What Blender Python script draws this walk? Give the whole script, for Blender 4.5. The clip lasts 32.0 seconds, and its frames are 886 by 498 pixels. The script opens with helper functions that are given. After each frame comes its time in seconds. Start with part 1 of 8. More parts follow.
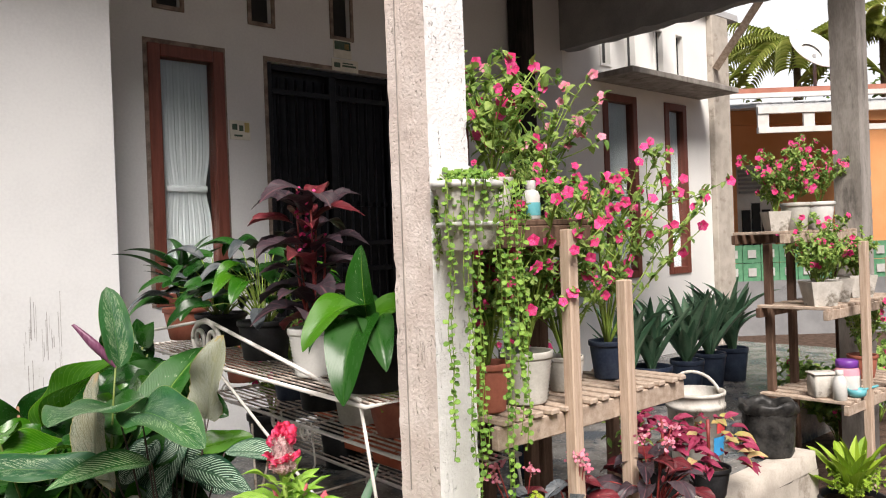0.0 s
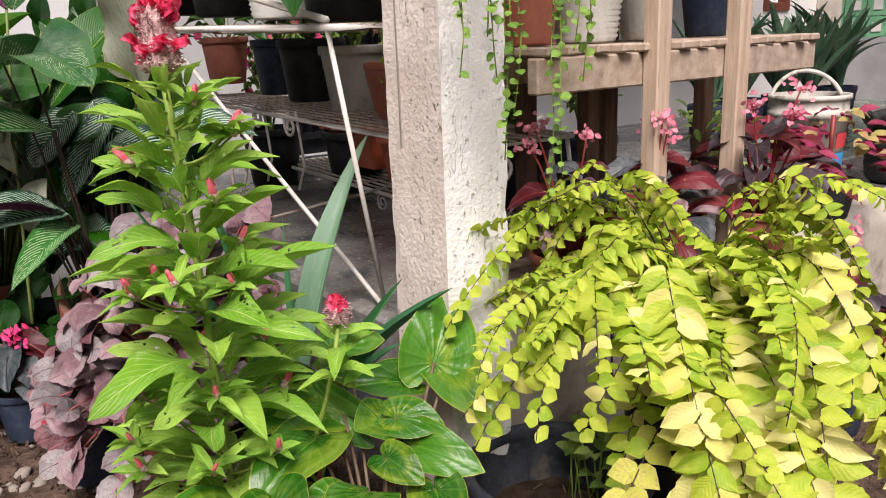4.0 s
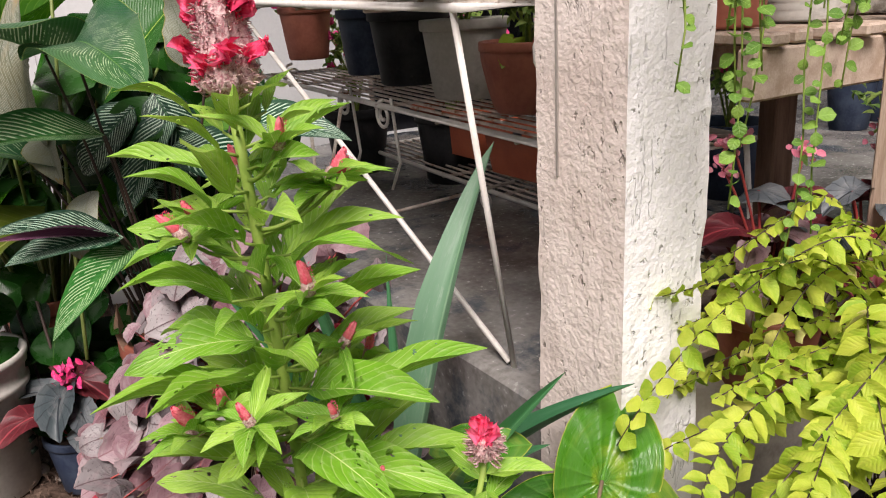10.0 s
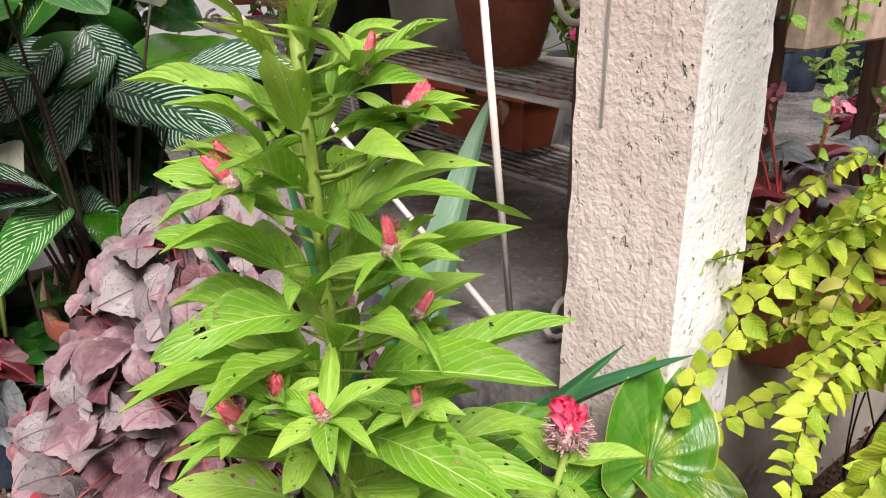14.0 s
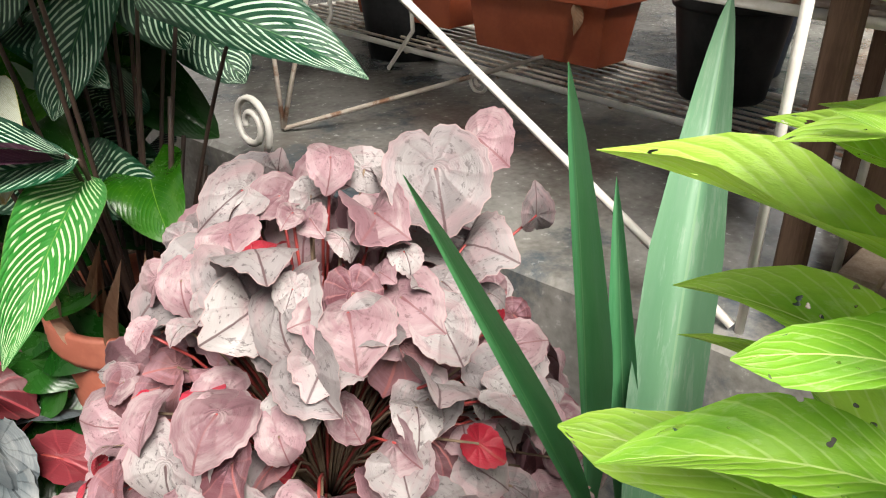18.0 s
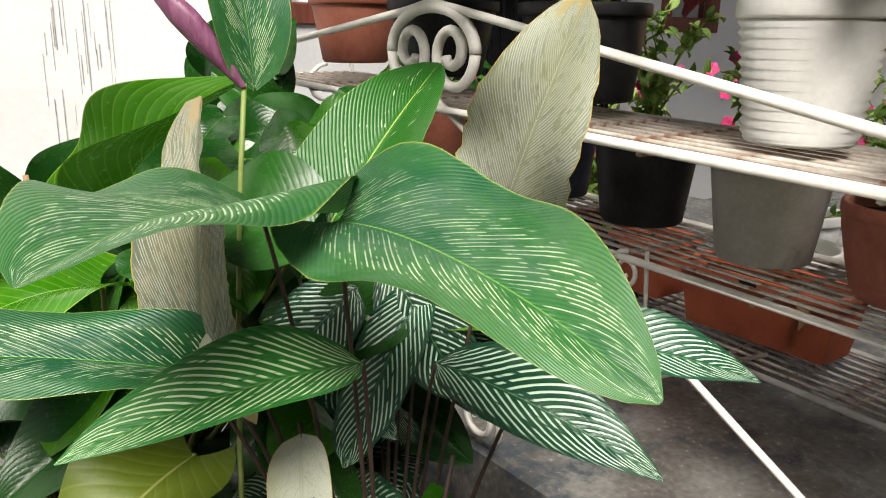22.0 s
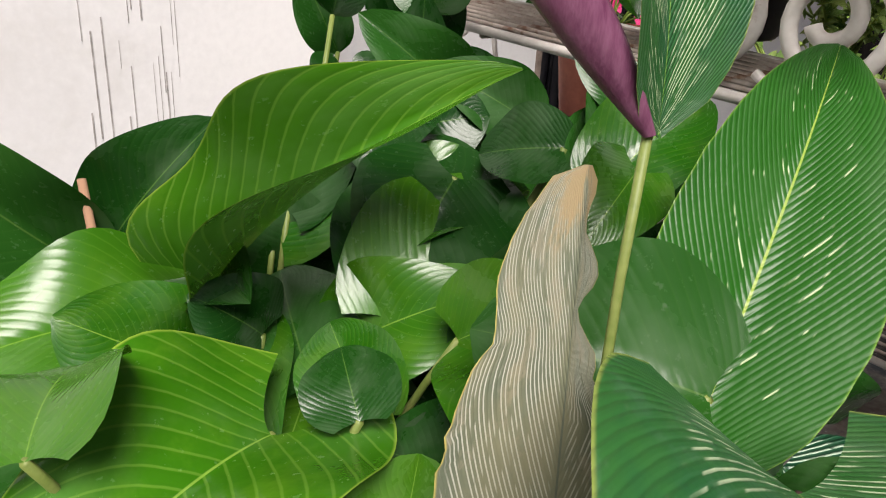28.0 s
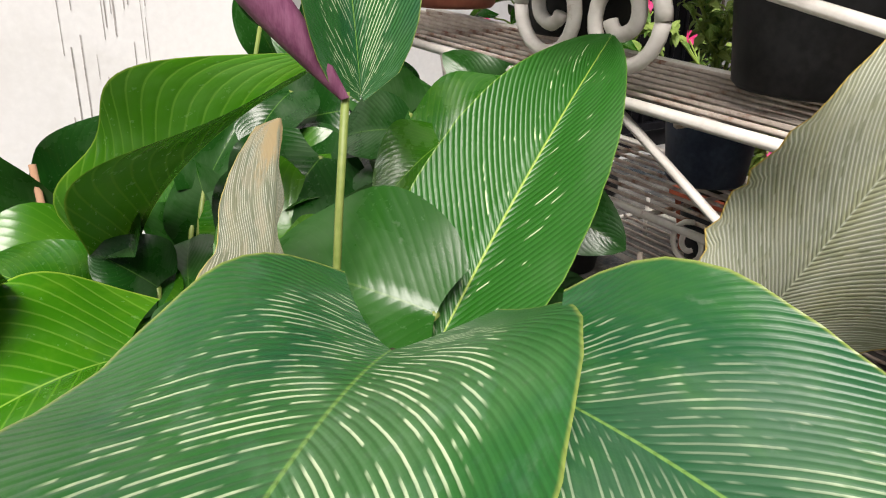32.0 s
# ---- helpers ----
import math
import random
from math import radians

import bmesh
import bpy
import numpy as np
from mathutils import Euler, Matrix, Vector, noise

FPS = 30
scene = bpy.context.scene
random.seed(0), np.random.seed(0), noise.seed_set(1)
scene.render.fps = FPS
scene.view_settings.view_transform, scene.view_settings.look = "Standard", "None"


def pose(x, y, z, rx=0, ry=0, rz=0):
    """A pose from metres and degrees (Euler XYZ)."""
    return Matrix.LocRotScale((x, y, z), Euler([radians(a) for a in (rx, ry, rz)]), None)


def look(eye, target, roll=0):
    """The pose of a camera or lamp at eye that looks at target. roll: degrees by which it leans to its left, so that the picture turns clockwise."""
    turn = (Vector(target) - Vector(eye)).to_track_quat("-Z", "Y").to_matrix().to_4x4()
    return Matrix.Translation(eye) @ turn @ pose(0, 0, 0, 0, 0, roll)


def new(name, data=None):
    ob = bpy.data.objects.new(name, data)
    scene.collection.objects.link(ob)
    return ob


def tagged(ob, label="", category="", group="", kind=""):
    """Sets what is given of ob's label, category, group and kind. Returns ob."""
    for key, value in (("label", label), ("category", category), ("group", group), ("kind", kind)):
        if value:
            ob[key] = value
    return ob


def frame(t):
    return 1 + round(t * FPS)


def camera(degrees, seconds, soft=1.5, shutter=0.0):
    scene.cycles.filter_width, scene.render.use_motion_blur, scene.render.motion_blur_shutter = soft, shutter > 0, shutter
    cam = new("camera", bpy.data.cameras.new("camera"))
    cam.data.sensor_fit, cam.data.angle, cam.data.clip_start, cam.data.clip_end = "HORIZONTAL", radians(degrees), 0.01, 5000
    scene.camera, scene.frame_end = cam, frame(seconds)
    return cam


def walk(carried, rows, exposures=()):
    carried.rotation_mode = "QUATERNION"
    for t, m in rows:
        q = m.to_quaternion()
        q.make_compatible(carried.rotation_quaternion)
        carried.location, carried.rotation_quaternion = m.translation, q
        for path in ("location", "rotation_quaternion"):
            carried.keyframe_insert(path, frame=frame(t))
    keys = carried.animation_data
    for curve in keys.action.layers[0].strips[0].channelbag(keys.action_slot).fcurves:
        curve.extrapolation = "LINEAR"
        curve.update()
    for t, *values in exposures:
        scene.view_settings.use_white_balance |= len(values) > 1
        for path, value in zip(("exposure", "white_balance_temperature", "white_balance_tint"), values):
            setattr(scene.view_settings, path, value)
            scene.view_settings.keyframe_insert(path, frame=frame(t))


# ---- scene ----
cam = camera(58.7, 32.0, soft=1.1)
METRES, EYE, TILT, LEAN, TURN = 4.7, 1.68, -0.3, 2.1, 0.0
ROWS = [
    (0.0, 0.0, 0.0, 0.0, 0.0, 0.0, -0.0),
    (0.5, 0.01, 0.0234, -0.0125, 0.46, -1.69, 0.21),
    (1.0, 0.0294, 0.0525, -0.0211, 1.07, -3.66, 0.1),
    (1.5, 0.0468, 0.0745, -0.0353, 2.07, -3.72, 0.03),
    (2.0, 0.0512, 0.0874, -0.055, 3.32, -5.29, -0.36),
    (2.5, 0.0482, 0.101, -0.0812, 3.89, -8.28, -0.59),
    (3.0, 0.0431, 0.1362, -0.0932, 4.01, -8.9, 0.02),
    (3.5, 0.0327, 0.1665, -0.1052, 4.05, -10.28, 0.5),
    (4.0, 0.0232, 0.1881, -0.1181, 4.25, -14.83, 0.03),
    (4.5, 0.0181, 0.1975, -0.1266, 5.15, -21.34, -1.76),
    (6.5, 0.0145, 0.2032, -0.1438, 5.26, -24.46, 0.23),
    (7.0, 0.0062, 0.2026, -0.1443, 4.8, -24.13, 0.73),
    (7.5, 0.006, 0.2024, -0.1443, 4.6, -23.62, 0.92),
    (8.0, 0.0161, 0.2152, -0.1417, 4.11, -22.61, 1.64),
    (8.5, 0.0291, 0.238, -0.1287, 4.38, -21.14, 1.49),
    (9.0, 0.0301, 0.2508, -0.1212, 6.74, -20.49, 2.02),
    (9.5, 0.0156, 0.2658, -0.1198, 9.06, -20.13, 1.52),
    (10.0, -0.0166, 0.2873, -0.1082, 9.32, -17.88, 0.84),
    (10.5, -0.0512, 0.2982, -0.101, 9.72, -17.35, -1.15),
    (11.0, -0.064, 0.3003, -0.0964, 9.49, -17.12, -1.98),
    (11.5, -0.0603, 0.3039, -0.1035, 9.13, -16.96, -2.28),
    (12.0, -0.0506, 0.3056, -0.117, 6.18, -17.42, 0.6),
    (12.5, -0.0447, 0.3056, -0.1213, 2.35, -19.09, 0.36),
    (13.0, -0.0445, 0.303, -0.1217, 0.98, -20.12, -0.73),
    (13.5, -0.0512, 0.3019, -0.118, 1.39, -20.29, -1.3),
    (14.0, -0.0616, 0.3111, -0.1203, 1.71, -20.2, -1.86),
    (14.5, -0.0775, 0.3317, -0.1215, 5.0, -20.44, -1.95),
    (15.0, -0.0924, 0.3586, -0.1286, 10.37, -22.51, -1.03),
    (15.5, -0.1033, 0.3873, -0.1324, 10.13, -25.93, -0.53),
    (17.5, -0.145, 0.4026, -0.1437, -5.9, -28.81, -3.24),
    (18.0, -0.1488, 0.4061, -0.1391, -5.59, -26.33, -2.37),
    (18.5, -0.1548, 0.4114, -0.1266, -2.77, -19.5, -0.81),
    (19.0, -0.1588, 0.4139, -0.1167, -0.15, -16.48, -0.48),
    (19.5, -0.1612, 0.4135, -0.1097, 1.14, -16.6, -1.0),
    (20.0, -0.161, 0.4145, -0.1054, 1.66, -16.49, -1.08),
    (20.5, -0.1631, 0.4164, -0.1, 1.92, -15.99, -0.92),
    (21.0, -0.1697, 0.4177, -0.0933, 2.17, -15.44, -0.48),
    (21.5, -0.1819, 0.4183, -0.0859, 2.68, -15.18, -1.17),
    (22.0, -0.1945, 0.4216, -0.0808, 4.82, -15.17, -2.95),
    (22.5, -0.2063, 0.4255, -0.0775, 6.3, -16.63, -3.86),
    (23.0, -0.2115, 0.4318, -0.0754, 6.92, -18.21, -4.38),
    (23.5, -0.2194, 0.4499, -0.077, 6.93, -19.99, -4.01),
    (24.0, -0.2327, 0.4842, -0.0765, 7.01, -21.7, -4.18),
    (24.5, -0.2405, 0.5024, -0.0752, 8.04, -23.89, -4.18),
    (25.0, -0.2609, 0.5198, -0.0776, 8.48, -24.77, -4.0),
    (25.5, -0.2874, 0.5323, -0.0811, 5.66, -25.3, -4.95),
    (26.0, -0.2957, 0.5383, -0.0775, 2.69, -25.32, -5.65),
    (26.5, -0.3018, 0.5423, -0.0759, 2.31, -25.12, -5.35),
    (28.5, -0.302, 0.5485, -0.0719, 3.36, -22.7, -5.27),
    (29.0, -0.2982, 0.5483, -0.074, 3.79, -22.65, -5.26),
    (29.5, -0.2921, 0.5481, -0.0721, 3.93, -22.79, -4.96),
    (30.0, -0.2836, 0.5443, -0.0671, 4.23, -22.71, -4.47),
    (30.5, -0.2747, 0.5404, -0.064, 4.49, -22.54, -3.87),
    (31.0, -0.2649, 0.5344, -0.0628, 5.19, -22.2, -3.49),
    (31.5, -0.2524, 0.525, -0.0653, 6.29, -21.88, -3.31),
    (32.0, -0.2388, 0.5147, -0.0686, 7.45, -21.98, -3.3),
]
EXPOSURES = [(0.0, 0.7, 6500, 12), (2.0, 0.6, 6500, 15), (4.5, 0.5, 6500, 17), (9.0, 0.5, 6500, 17), (12.0, 0.65, 6500, 17), (15.5, 0.8, 6500, 14), (17.5, 1.25, 6500, 6), (20.0, 1.35, 6700, 6), (23.0, 0.93, 6500, 10), (25.0, 0.88, 6600, 16), (27.0, 0.74, 6550, 15), (30.0, 0.78, 6500, 14), (32.0, 0.9, 6550, 11)]
walk(cam, [(t, pose(0, 0, EYE, TILT, LEAN, TURN) @ pose(METRES * x, METRES * y, METRES * z, 90 + pitch, roll, yaw)) for t, x, y, z, yaw, pitch, roll in ROWS], EXPOSURES)

# world: soft hazy daylight, open sky above the yard
world = bpy.data.worlds.new("sky")
scene.world = world
world.use_nodes = True
wn = world.node_tree.nodes
wl = world.node_tree.links
sky = wn.new("ShaderNodeTexSky")
sky.sky_type, sky.sun_disc = "NISHITA", False
sky.sun_elevation, sky.sun_rotation = radians(52), radians(175)
sky.air_density, sky.dust_density, sky.ozone_density = 1.0, 4.0, 0.6
wn["Background"].inputs[1].default_value = 0.036
wl.new(sky.outputs[0], wn["Background"].inputs[0])
sun = new("sun", bpy.data.lights.new("sun", "SUN"))
sun.data.energy, sun.data.angle, sun.data.color = 4.3, radians(28), (1.0, 0.945, 0.885)
sun.matrix_world = look((0.6, -6.0, 7.6), (0, 0, 0))


# ---- node helpers and materials ----
class Nodes:
    """A small builder for node materials."""

    def __init__(self, name):
        self.mat = bpy.data.materials.new(name)
        self.mat.use_nodes = True
        self.t = self.mat.node_tree
        self.bsdf = self.t.nodes["Principled BSDF"]
        self.out = self.t.nodes["Material Output"]

    def put(self, socket, value):
        if isinstance(value, bpy.types.NodeSocket):
            self.t.links.new(value, socket)
        elif isinstance(value, tuple) and len(value) == 3 and socket.type == "RGBA":
            socket.default_value = (*value, 1)
        else:
            socket.default_value = value

    def math(self, op, a, b=0.0, c=0.0):
        n = self.t.nodes.new("ShaderNodeMath")
        n.operation = op
        for s, v in zip(n.inputs, (a, b, c)):
            self.put(s, v)
        return n.outputs[0]

    def mix(self, fac, a, b):
        n = self.t.nodes.new("ShaderNodeMix")
        n.data_type = "RGBA"
        self.put(n.inputs[0], fac), self.put(n.inputs[6], a), self.put(n.inputs[7], b)
        return n.outputs[2]

    def noise(self, scale, detail=4.0, rough=0.55, vec=None, stretch=None):
        n = self.t.nodes.new("ShaderNodeTexNoise")
        n.inputs["Scale"].default_value, n.inputs["Detail"].default_value, n.inputs["Roughness"].default_value = scale, detail, rough
        v = vec or self.coord("Object")
        if stretch:
            m = self.t.nodes.new("ShaderNodeMapping")
            m.inputs["Scale"].default_value = stretch
            self.t.links.new(v, m.inputs[0])
            v = m.outputs[0]
        self.t.links.new(v, n.inputs["Vector"])
        return n.outputs[0]

    def coord(self, kind):
        n = self.t.nodes.new("ShaderNodeTexCoord")
        return n.outputs[kind]

    def vec(self, x, y, z):
        n = self.t.nodes.new("ShaderNodeCombineXYZ")
        self.put(n.inputs[0], x), self.put(n.inputs[1], y), self.put(n.inputs[2], z)
        return n.outputs[0]

    def ramp(self, fac, lo, hi):
        n = self.t.nodes.new("ShaderNodeMapRange")
        n.interpolation_type = "SMOOTHSTEP"
        self.put(n.inputs[0], fac)
        n.inputs[1].default_value, n.inputs[2].default_value = lo, hi
        return n.outputs[0]

    def rnd(self):
        a = self.t.nodes.new("ShaderNodeObjectInfo").outputs["Random"]
        b = self.t.nodes.new("ShaderNodeNewGeometry").outputs["Random Per Island"]
        return self.math("FRACT", self.math("ADD", a, b))

    def bump(self, height, strength=0.3, dist=0.01):
        n = self.t.nodes.new("ShaderNodeBump")
        n.inputs["Strength"].default_value, n.inputs["Distance"].default_value = strength, dist
        self.put(n.inputs["Height"], height)
        self.t.links.new(n.outputs[0], self.bsdf.inputs["Normal"])

    def done(self, color, rough=0.6, metal=0.0, translucent=0.0, spec=None):
        self.put(self.bsdf.inputs["Base Color"], color)
        self.put(self.bsdf.inputs["Roughness"], rough)
        self.put(self.bsdf.inputs["Metallic"], metal)
        if spec is not None:
            self.put(self.bsdf.inputs["Specular IOR Level"], spec)
        if translucent:
            tr = self.t.nodes.new("ShaderNodeBsdfTranslucent")
            self.put(tr.inputs[0], color)
            mx = self.t.nodes.new("ShaderNodeMixShader")
            mx.inputs[0].default_value = translucent
            self.t.links.new(self.bsdf.outputs[0], mx.inputs[1])
            self.t.links.new(tr.outputs[0], mx.inputs[2])
            self.t.links.new(mx.outputs[0], self.out.inputs[0])
        return self.mat


def surface(name, c1, c2, rough=0.6, scale=14.0, fine=120.0, bump=0.15, metal=0.0, depth=0.004, stretch=None, dirt=None, dirt_at=(0.55, 0.7)):
    """A surface that varies between two colours at two scales, with optional stains."""
    k = Nodes(name)
    a, b = k.noise(scale, stretch=stretch), k.noise(fine, 3.0, stretch=stretch)
    f = k.math("ADD", k.math("MULTIPLY", a, 0.7), k.math("MULTIPLY", b, 0.3))
    col = k.mix(k.ramp(f, 0.32, 0.68), c1, c2)
    if dirt:
        col = k.mix(k.ramp(k.noise(scale * 0.6, 8.0, 0.7, stretch=stretch), *dirt_at), col, dirt)
    k.bump(f, bump, depth)
    return k.done(col, k.math("ADD", rough, k.math("MULTIPLY", k.math("SUBTRACT", b, 0.5), 0.2)), metal)


def plain(name, c1, c2, rough=0.6, *rest, spec=0.5, **more):
    """As surface(), with the strength of its sheen."""
    mat = surface(name, c1, c2, rough, *rest, **more)
    mat.node_tree.nodes["Principled BSDF"].inputs["Specular IOR Level"].default_value = spec
    return mat


def leaf_mat(name, c1, c2, vein, veins=9.0, slant=0.35, vein_amt=0.25, rib=0.035, rough=0.4, tint=None, tint_amt=0.0, edge=None, stripe=None, stripe_w=0.25,
             stripe_in=0.95, worn=0.0, translucent=0.18, tip=None, tip_at=0.78, spots=None, spot_amt=0.6, relief=0.35, palm=False, sheen=0.28, dust_amt=0.035, depth=0.0018, bow=0.8, holes=0.0):
    """A leaf: u runs across with the midrib at one half, v from stalk to tip; a palm leaf has its veins spread from the stalk."""
    k = Nodes(name)
    sep = k.t.nodes.new("ShaderNodeSeparateXYZ")
    k.t.links.new(k.coord("UV"), sep.inputs[0])
    u, v = sep.outputs[0], sep.outputs[1]
    a = k.math("MULTIPLY", k.math("ABSOLUTE", k.math("SUBTRACT", u, 0.5)), 2.0)
    rnd = k.rnd()
    com = k.t.nodes.new("ShaderNodeCombineXYZ")
    k.put(com.inputs[0], u), k.put(com.inputs[1], v), k.put(com.inputs[2], k.math("MULTIPLY", rnd, 40.0))
    uvw = com.outputs[0]
    big = k.noise(2.2, 4.0, vec=uvw)
    small = k.noise(26.0, 4.0, 0.65, vec=uvw)
    col = k.mix(k.ramp(k.math("ADD", k.math("MULTIPLY", rnd, 0.6), k.math("MULTIPLY", big, 0.5)), 0.2, 0.95), c1, c2)
    wobble = k.math("MULTIPLY", k.math("SUBTRACT", big, 0.5), 0.6)
    if palm:
        side = k.math("ADD", k.math("MULTIPLY", a, veins), wobble)
        rim, centre = v, k.math("MULTIPLY", a, k.math("ADD", v, 0.08))
    else:
        side = k.math("ADD", k.math("SUBTRACT", k.math("MULTIPLY", v, veins), k.math("MULTIPLY", k.math("POWER", a, bow), slant * veins)), wobble)
        rim, centre = a, a
    wave = k.math("ADD", k.math("MULTIPLY", k.math("COSINE", k.math("MULTIPLY", side, 6.2832)), 0.5), 0.5)
    if vein_amt:
        col = k.mix(k.math("MULTIPLY", k.ramp(wave, 0.9, 1.0), vein_amt), col, vein)
    if stripe:
        on = k.ramp(wave, 1 - stripe_w - 0.1, 1 - stripe_w + 0.1)
        # every stripe breaks off and begins anew in its own places
        row = k.math("ADD", k.math("MULTIPLY", k.math("FLOOR", k.math("ADD", side, 0.5)), 0.37), k.math("MULTIPLY", k.math("SIGN", k.math("SUBTRACT", u, 0.5)), 3.1))
        seed = k.math("MULTIPLY", rnd, 40.0)
        patch = k.noise(2.6, 2.0, 0.5, vec=k.vec(row, k.math("MULTIPLY", a, 1.3), seed))
        fine = k.noise(3.0, 1.0, 0.5, vec=k.vec(k.math("MULTIPLY", row, 5.0), k.math("MULTIPLY", a, 5.0), seed))
        broken = k.ramp(k.math("ADD", k.math("MULTIPLY", patch, 0.74), k.math("MULTIPLY", fine, 0.26)), 0.37 + worn * 0.16, 0.42 + worn * 0.16)
        edge_in = k.math("ADD", a, k.math("MULTIPLY", k.math("SUBTRACT", patch, 0.5), 0.5))
        reach = k.math("MULTIPLY", k.ramp(edge_in, stripe_in + 0.05, stripe_in - 0.05), k.ramp(a, 0.03, 0.1))
        col = k.mix(k.math("MULTIPLY", k.math("MULTIPLY", on, broken), k.math("MULTIPLY", reach, 0.9)), col, stripe)
    if spots:
        where = k.vec(k.math("MULTIPLY", u, 2.4), v, k.math("MULTIPLY", rnd, 40.0)) if palm else uvw
        col = k.mix(k.math("MULTIPLY", k.ramp(k.noise(9.0, 5.0, 0.7, vec=where), 0.56 if palm else 0.52, 0.62 if palm else 0.64), spot_amt), col, spots)
    if tint:
        col = k.mix(k.math("MULTIPLY", k.ramp(k.noise(1.8, 6.0, 0.65, vec=uvw), 0.45, 0.68), tint_amt), col, tint)
    if tip:
        col = k.mix(k.ramp(k.math("ADD", v, k.math("MULTIPLY", k.math("SUBTRACT", k.noise(3.0, 6.0, 0.7, vec=uvw), 0.5), 0.5)), tip_at - 0.03, tip_at + 0.03), col, tip)
    if edge:
        col = k.mix(k.ramp(rim, 0.975, 0.998), col, edge)
    col = k.mix(k.ramp(centre, rib, rib * 0.4), col, vein)
    dust = k.ramp(small, 0.6, 0.75)
    col = k.mix(k.math("MULTIPLY", k.math("ADD", dust, k.ramp(big, 0.45, 0.7)), dust_amt), col, (0.62, 0.66, 0.58))
    crease = k.math("SUBTRACT", 1.0, k.math("MULTIPLY", wave, wave))
    blister = k.noise(14.0, 3.0, 0.6, vec=uvw)
    k.bump(k.math("ADD", crease, k.math("ADD", k.math("MULTIPLY", small, 0.5), k.math("MULTIPLY", blister, 1.2))), relief, depth)
    mat = k.done(col, k.math("ADD", rough, k.math("MULTIPLY", k.math("ADD", dust, big), 0.15)), 0.0, translucent, sheen)
    if holes:
        # gaps eaten by insects, in clusters, on some leaves more than on others
        bite = k.ramp(k.math("ADD", k.noise(11.0, 2.0, 0.5, vec=k.vec(k.math("MULTIPLY", u, 0.5), v, k.math("MULTIPLY", rnd, 40.0))), k.math("MULTIPLY", k.math("SUBTRACT", k.noise(2.0, 2.0, vec=uvw), 0.5), 0.5)), 0.76 - holes, 0.78 - holes)
        bite = k.math("MULTIPLY", bite, k.ramp(a, 0.05, 0.12))
        gap = k.t.nodes.new("ShaderNodeBsdfTransparent")
        mx = k.t.nodes.new("ShaderNodeMixShader")
        last = k.out.inputs[0].links[0].from_socket
        k.put(mx.inputs[0], bite), k.t.links.new(last, mx.inputs[1]), k.t.links.new(gap.outputs[0], mx.inputs[2]), k.t.links.new(mx.outputs[0], k.out.inputs[0])
    return mat


M = {}
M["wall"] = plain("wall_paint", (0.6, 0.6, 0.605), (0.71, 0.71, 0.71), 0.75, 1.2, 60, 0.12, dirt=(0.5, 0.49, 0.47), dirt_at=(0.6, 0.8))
# whiter copy of the wall paint, with the open daylight put into it
M["wall_lit"] = plain("wall_paint_lit", (0.74, 0.73, 0.7), (0.84, 0.83, 0.8), 0.75, 1.5, 60, 0.1)
M["render_grey"] = plain("grey_render", (0.2, 0.2, 0.205), (0.29, 0.29, 0.29), 0.85, 3, 80, 0.3, dirt=(0.1, 0.1, 0.1), dirt_at=(0.62, 0.78))


def plaster(name, c1, c2, pit):
    """Trowelled plaster: broad mottling, pits, vertical scrapes and thin cracks."""
    k = Nodes(name)
    broad, grain = k.noise(5.0, 5.0), k.noise(90.0, 3.0)
    scrape = k.ramp(k.noise(16.0, 6.0, 0.7, stretch=(5, 5, 0.5)), 0.6, 0.7)
    pits = k.math("MULTIPLY", k.ramp(k.noise(75.0, 3.0, 0.6, stretch=(1, 1, 0.6)), 0.6, 0.68), k.ramp(k.noise(6.0, 4.0, stretch=(3, 3, 0.6)), 0.45, 0.6))
    line = k.math("ABSOLUTE", k.math("SUBTRACT", k.noise(4.5, 5.0, 0.6, stretch=(1.6, 1.6, 0.5)), 0.5))
    crack = k.math("MULTIPLY", k.ramp(line, 0.006, 0.001), k.ramp(k.noise(2.5, 2.0), 0.52, 0.6))
    col = k.mix(k.ramp(broad, 0.3, 0.7), c1, c2)
    col = k.mix(k.math("MULTIPLY", scrape, 0.15), col, pit)
    col = k.mix(k.math("MULTIPLY", k.math("MAXIMUM", pits, k.math("MULTIPLY", crack, 0.5)), 0.7), col, pit)
    h = k.math("SUBTRACT", k.math("ADD", k.math("MULTIPLY", broad, 0.8), k.math("MULTIPLY", grain, 0.8)), k.math("ADD", k.math("MULTIPLY", pits, 1.6), k.math("ADD", crack, k.math("MULTIPLY", scrape, 0.3))))
    k.bump(h, 0.8, 0.005)
    return k.done(col, 0.88, spec=0.3)


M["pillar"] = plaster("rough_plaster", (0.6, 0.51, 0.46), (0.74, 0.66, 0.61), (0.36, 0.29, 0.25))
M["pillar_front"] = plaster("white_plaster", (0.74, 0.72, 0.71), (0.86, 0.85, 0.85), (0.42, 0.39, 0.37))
M["old_pillar"] = plain("weathered_concrete", (0.2, 0.18, 0.16), (0.36, 0.33, 0.3), 0.9, 9, 120, 0.7, stretch=(1, 1, 0.25), dirt=(0.1, 0.09, 0.08))
M["concrete"] = plain("concrete_floor", (0.115, 0.105, 0.095), (0.29, 0.28, 0.265), 0.24, 5, 60, 0.35, depth=0.004, dirt=(0.07, 0.085, 0.1), dirt_at=(0.5, 0.62), spec=0.5)
M["step"] = plain("pale_concrete", (0.36, 0.32, 0.27), (0.5, 0.45, 0.39), 0.85, 7, 100, 0.5, dirt=(0.22, 0.18, 0.145), dirt_at=(0.54, 0.7))
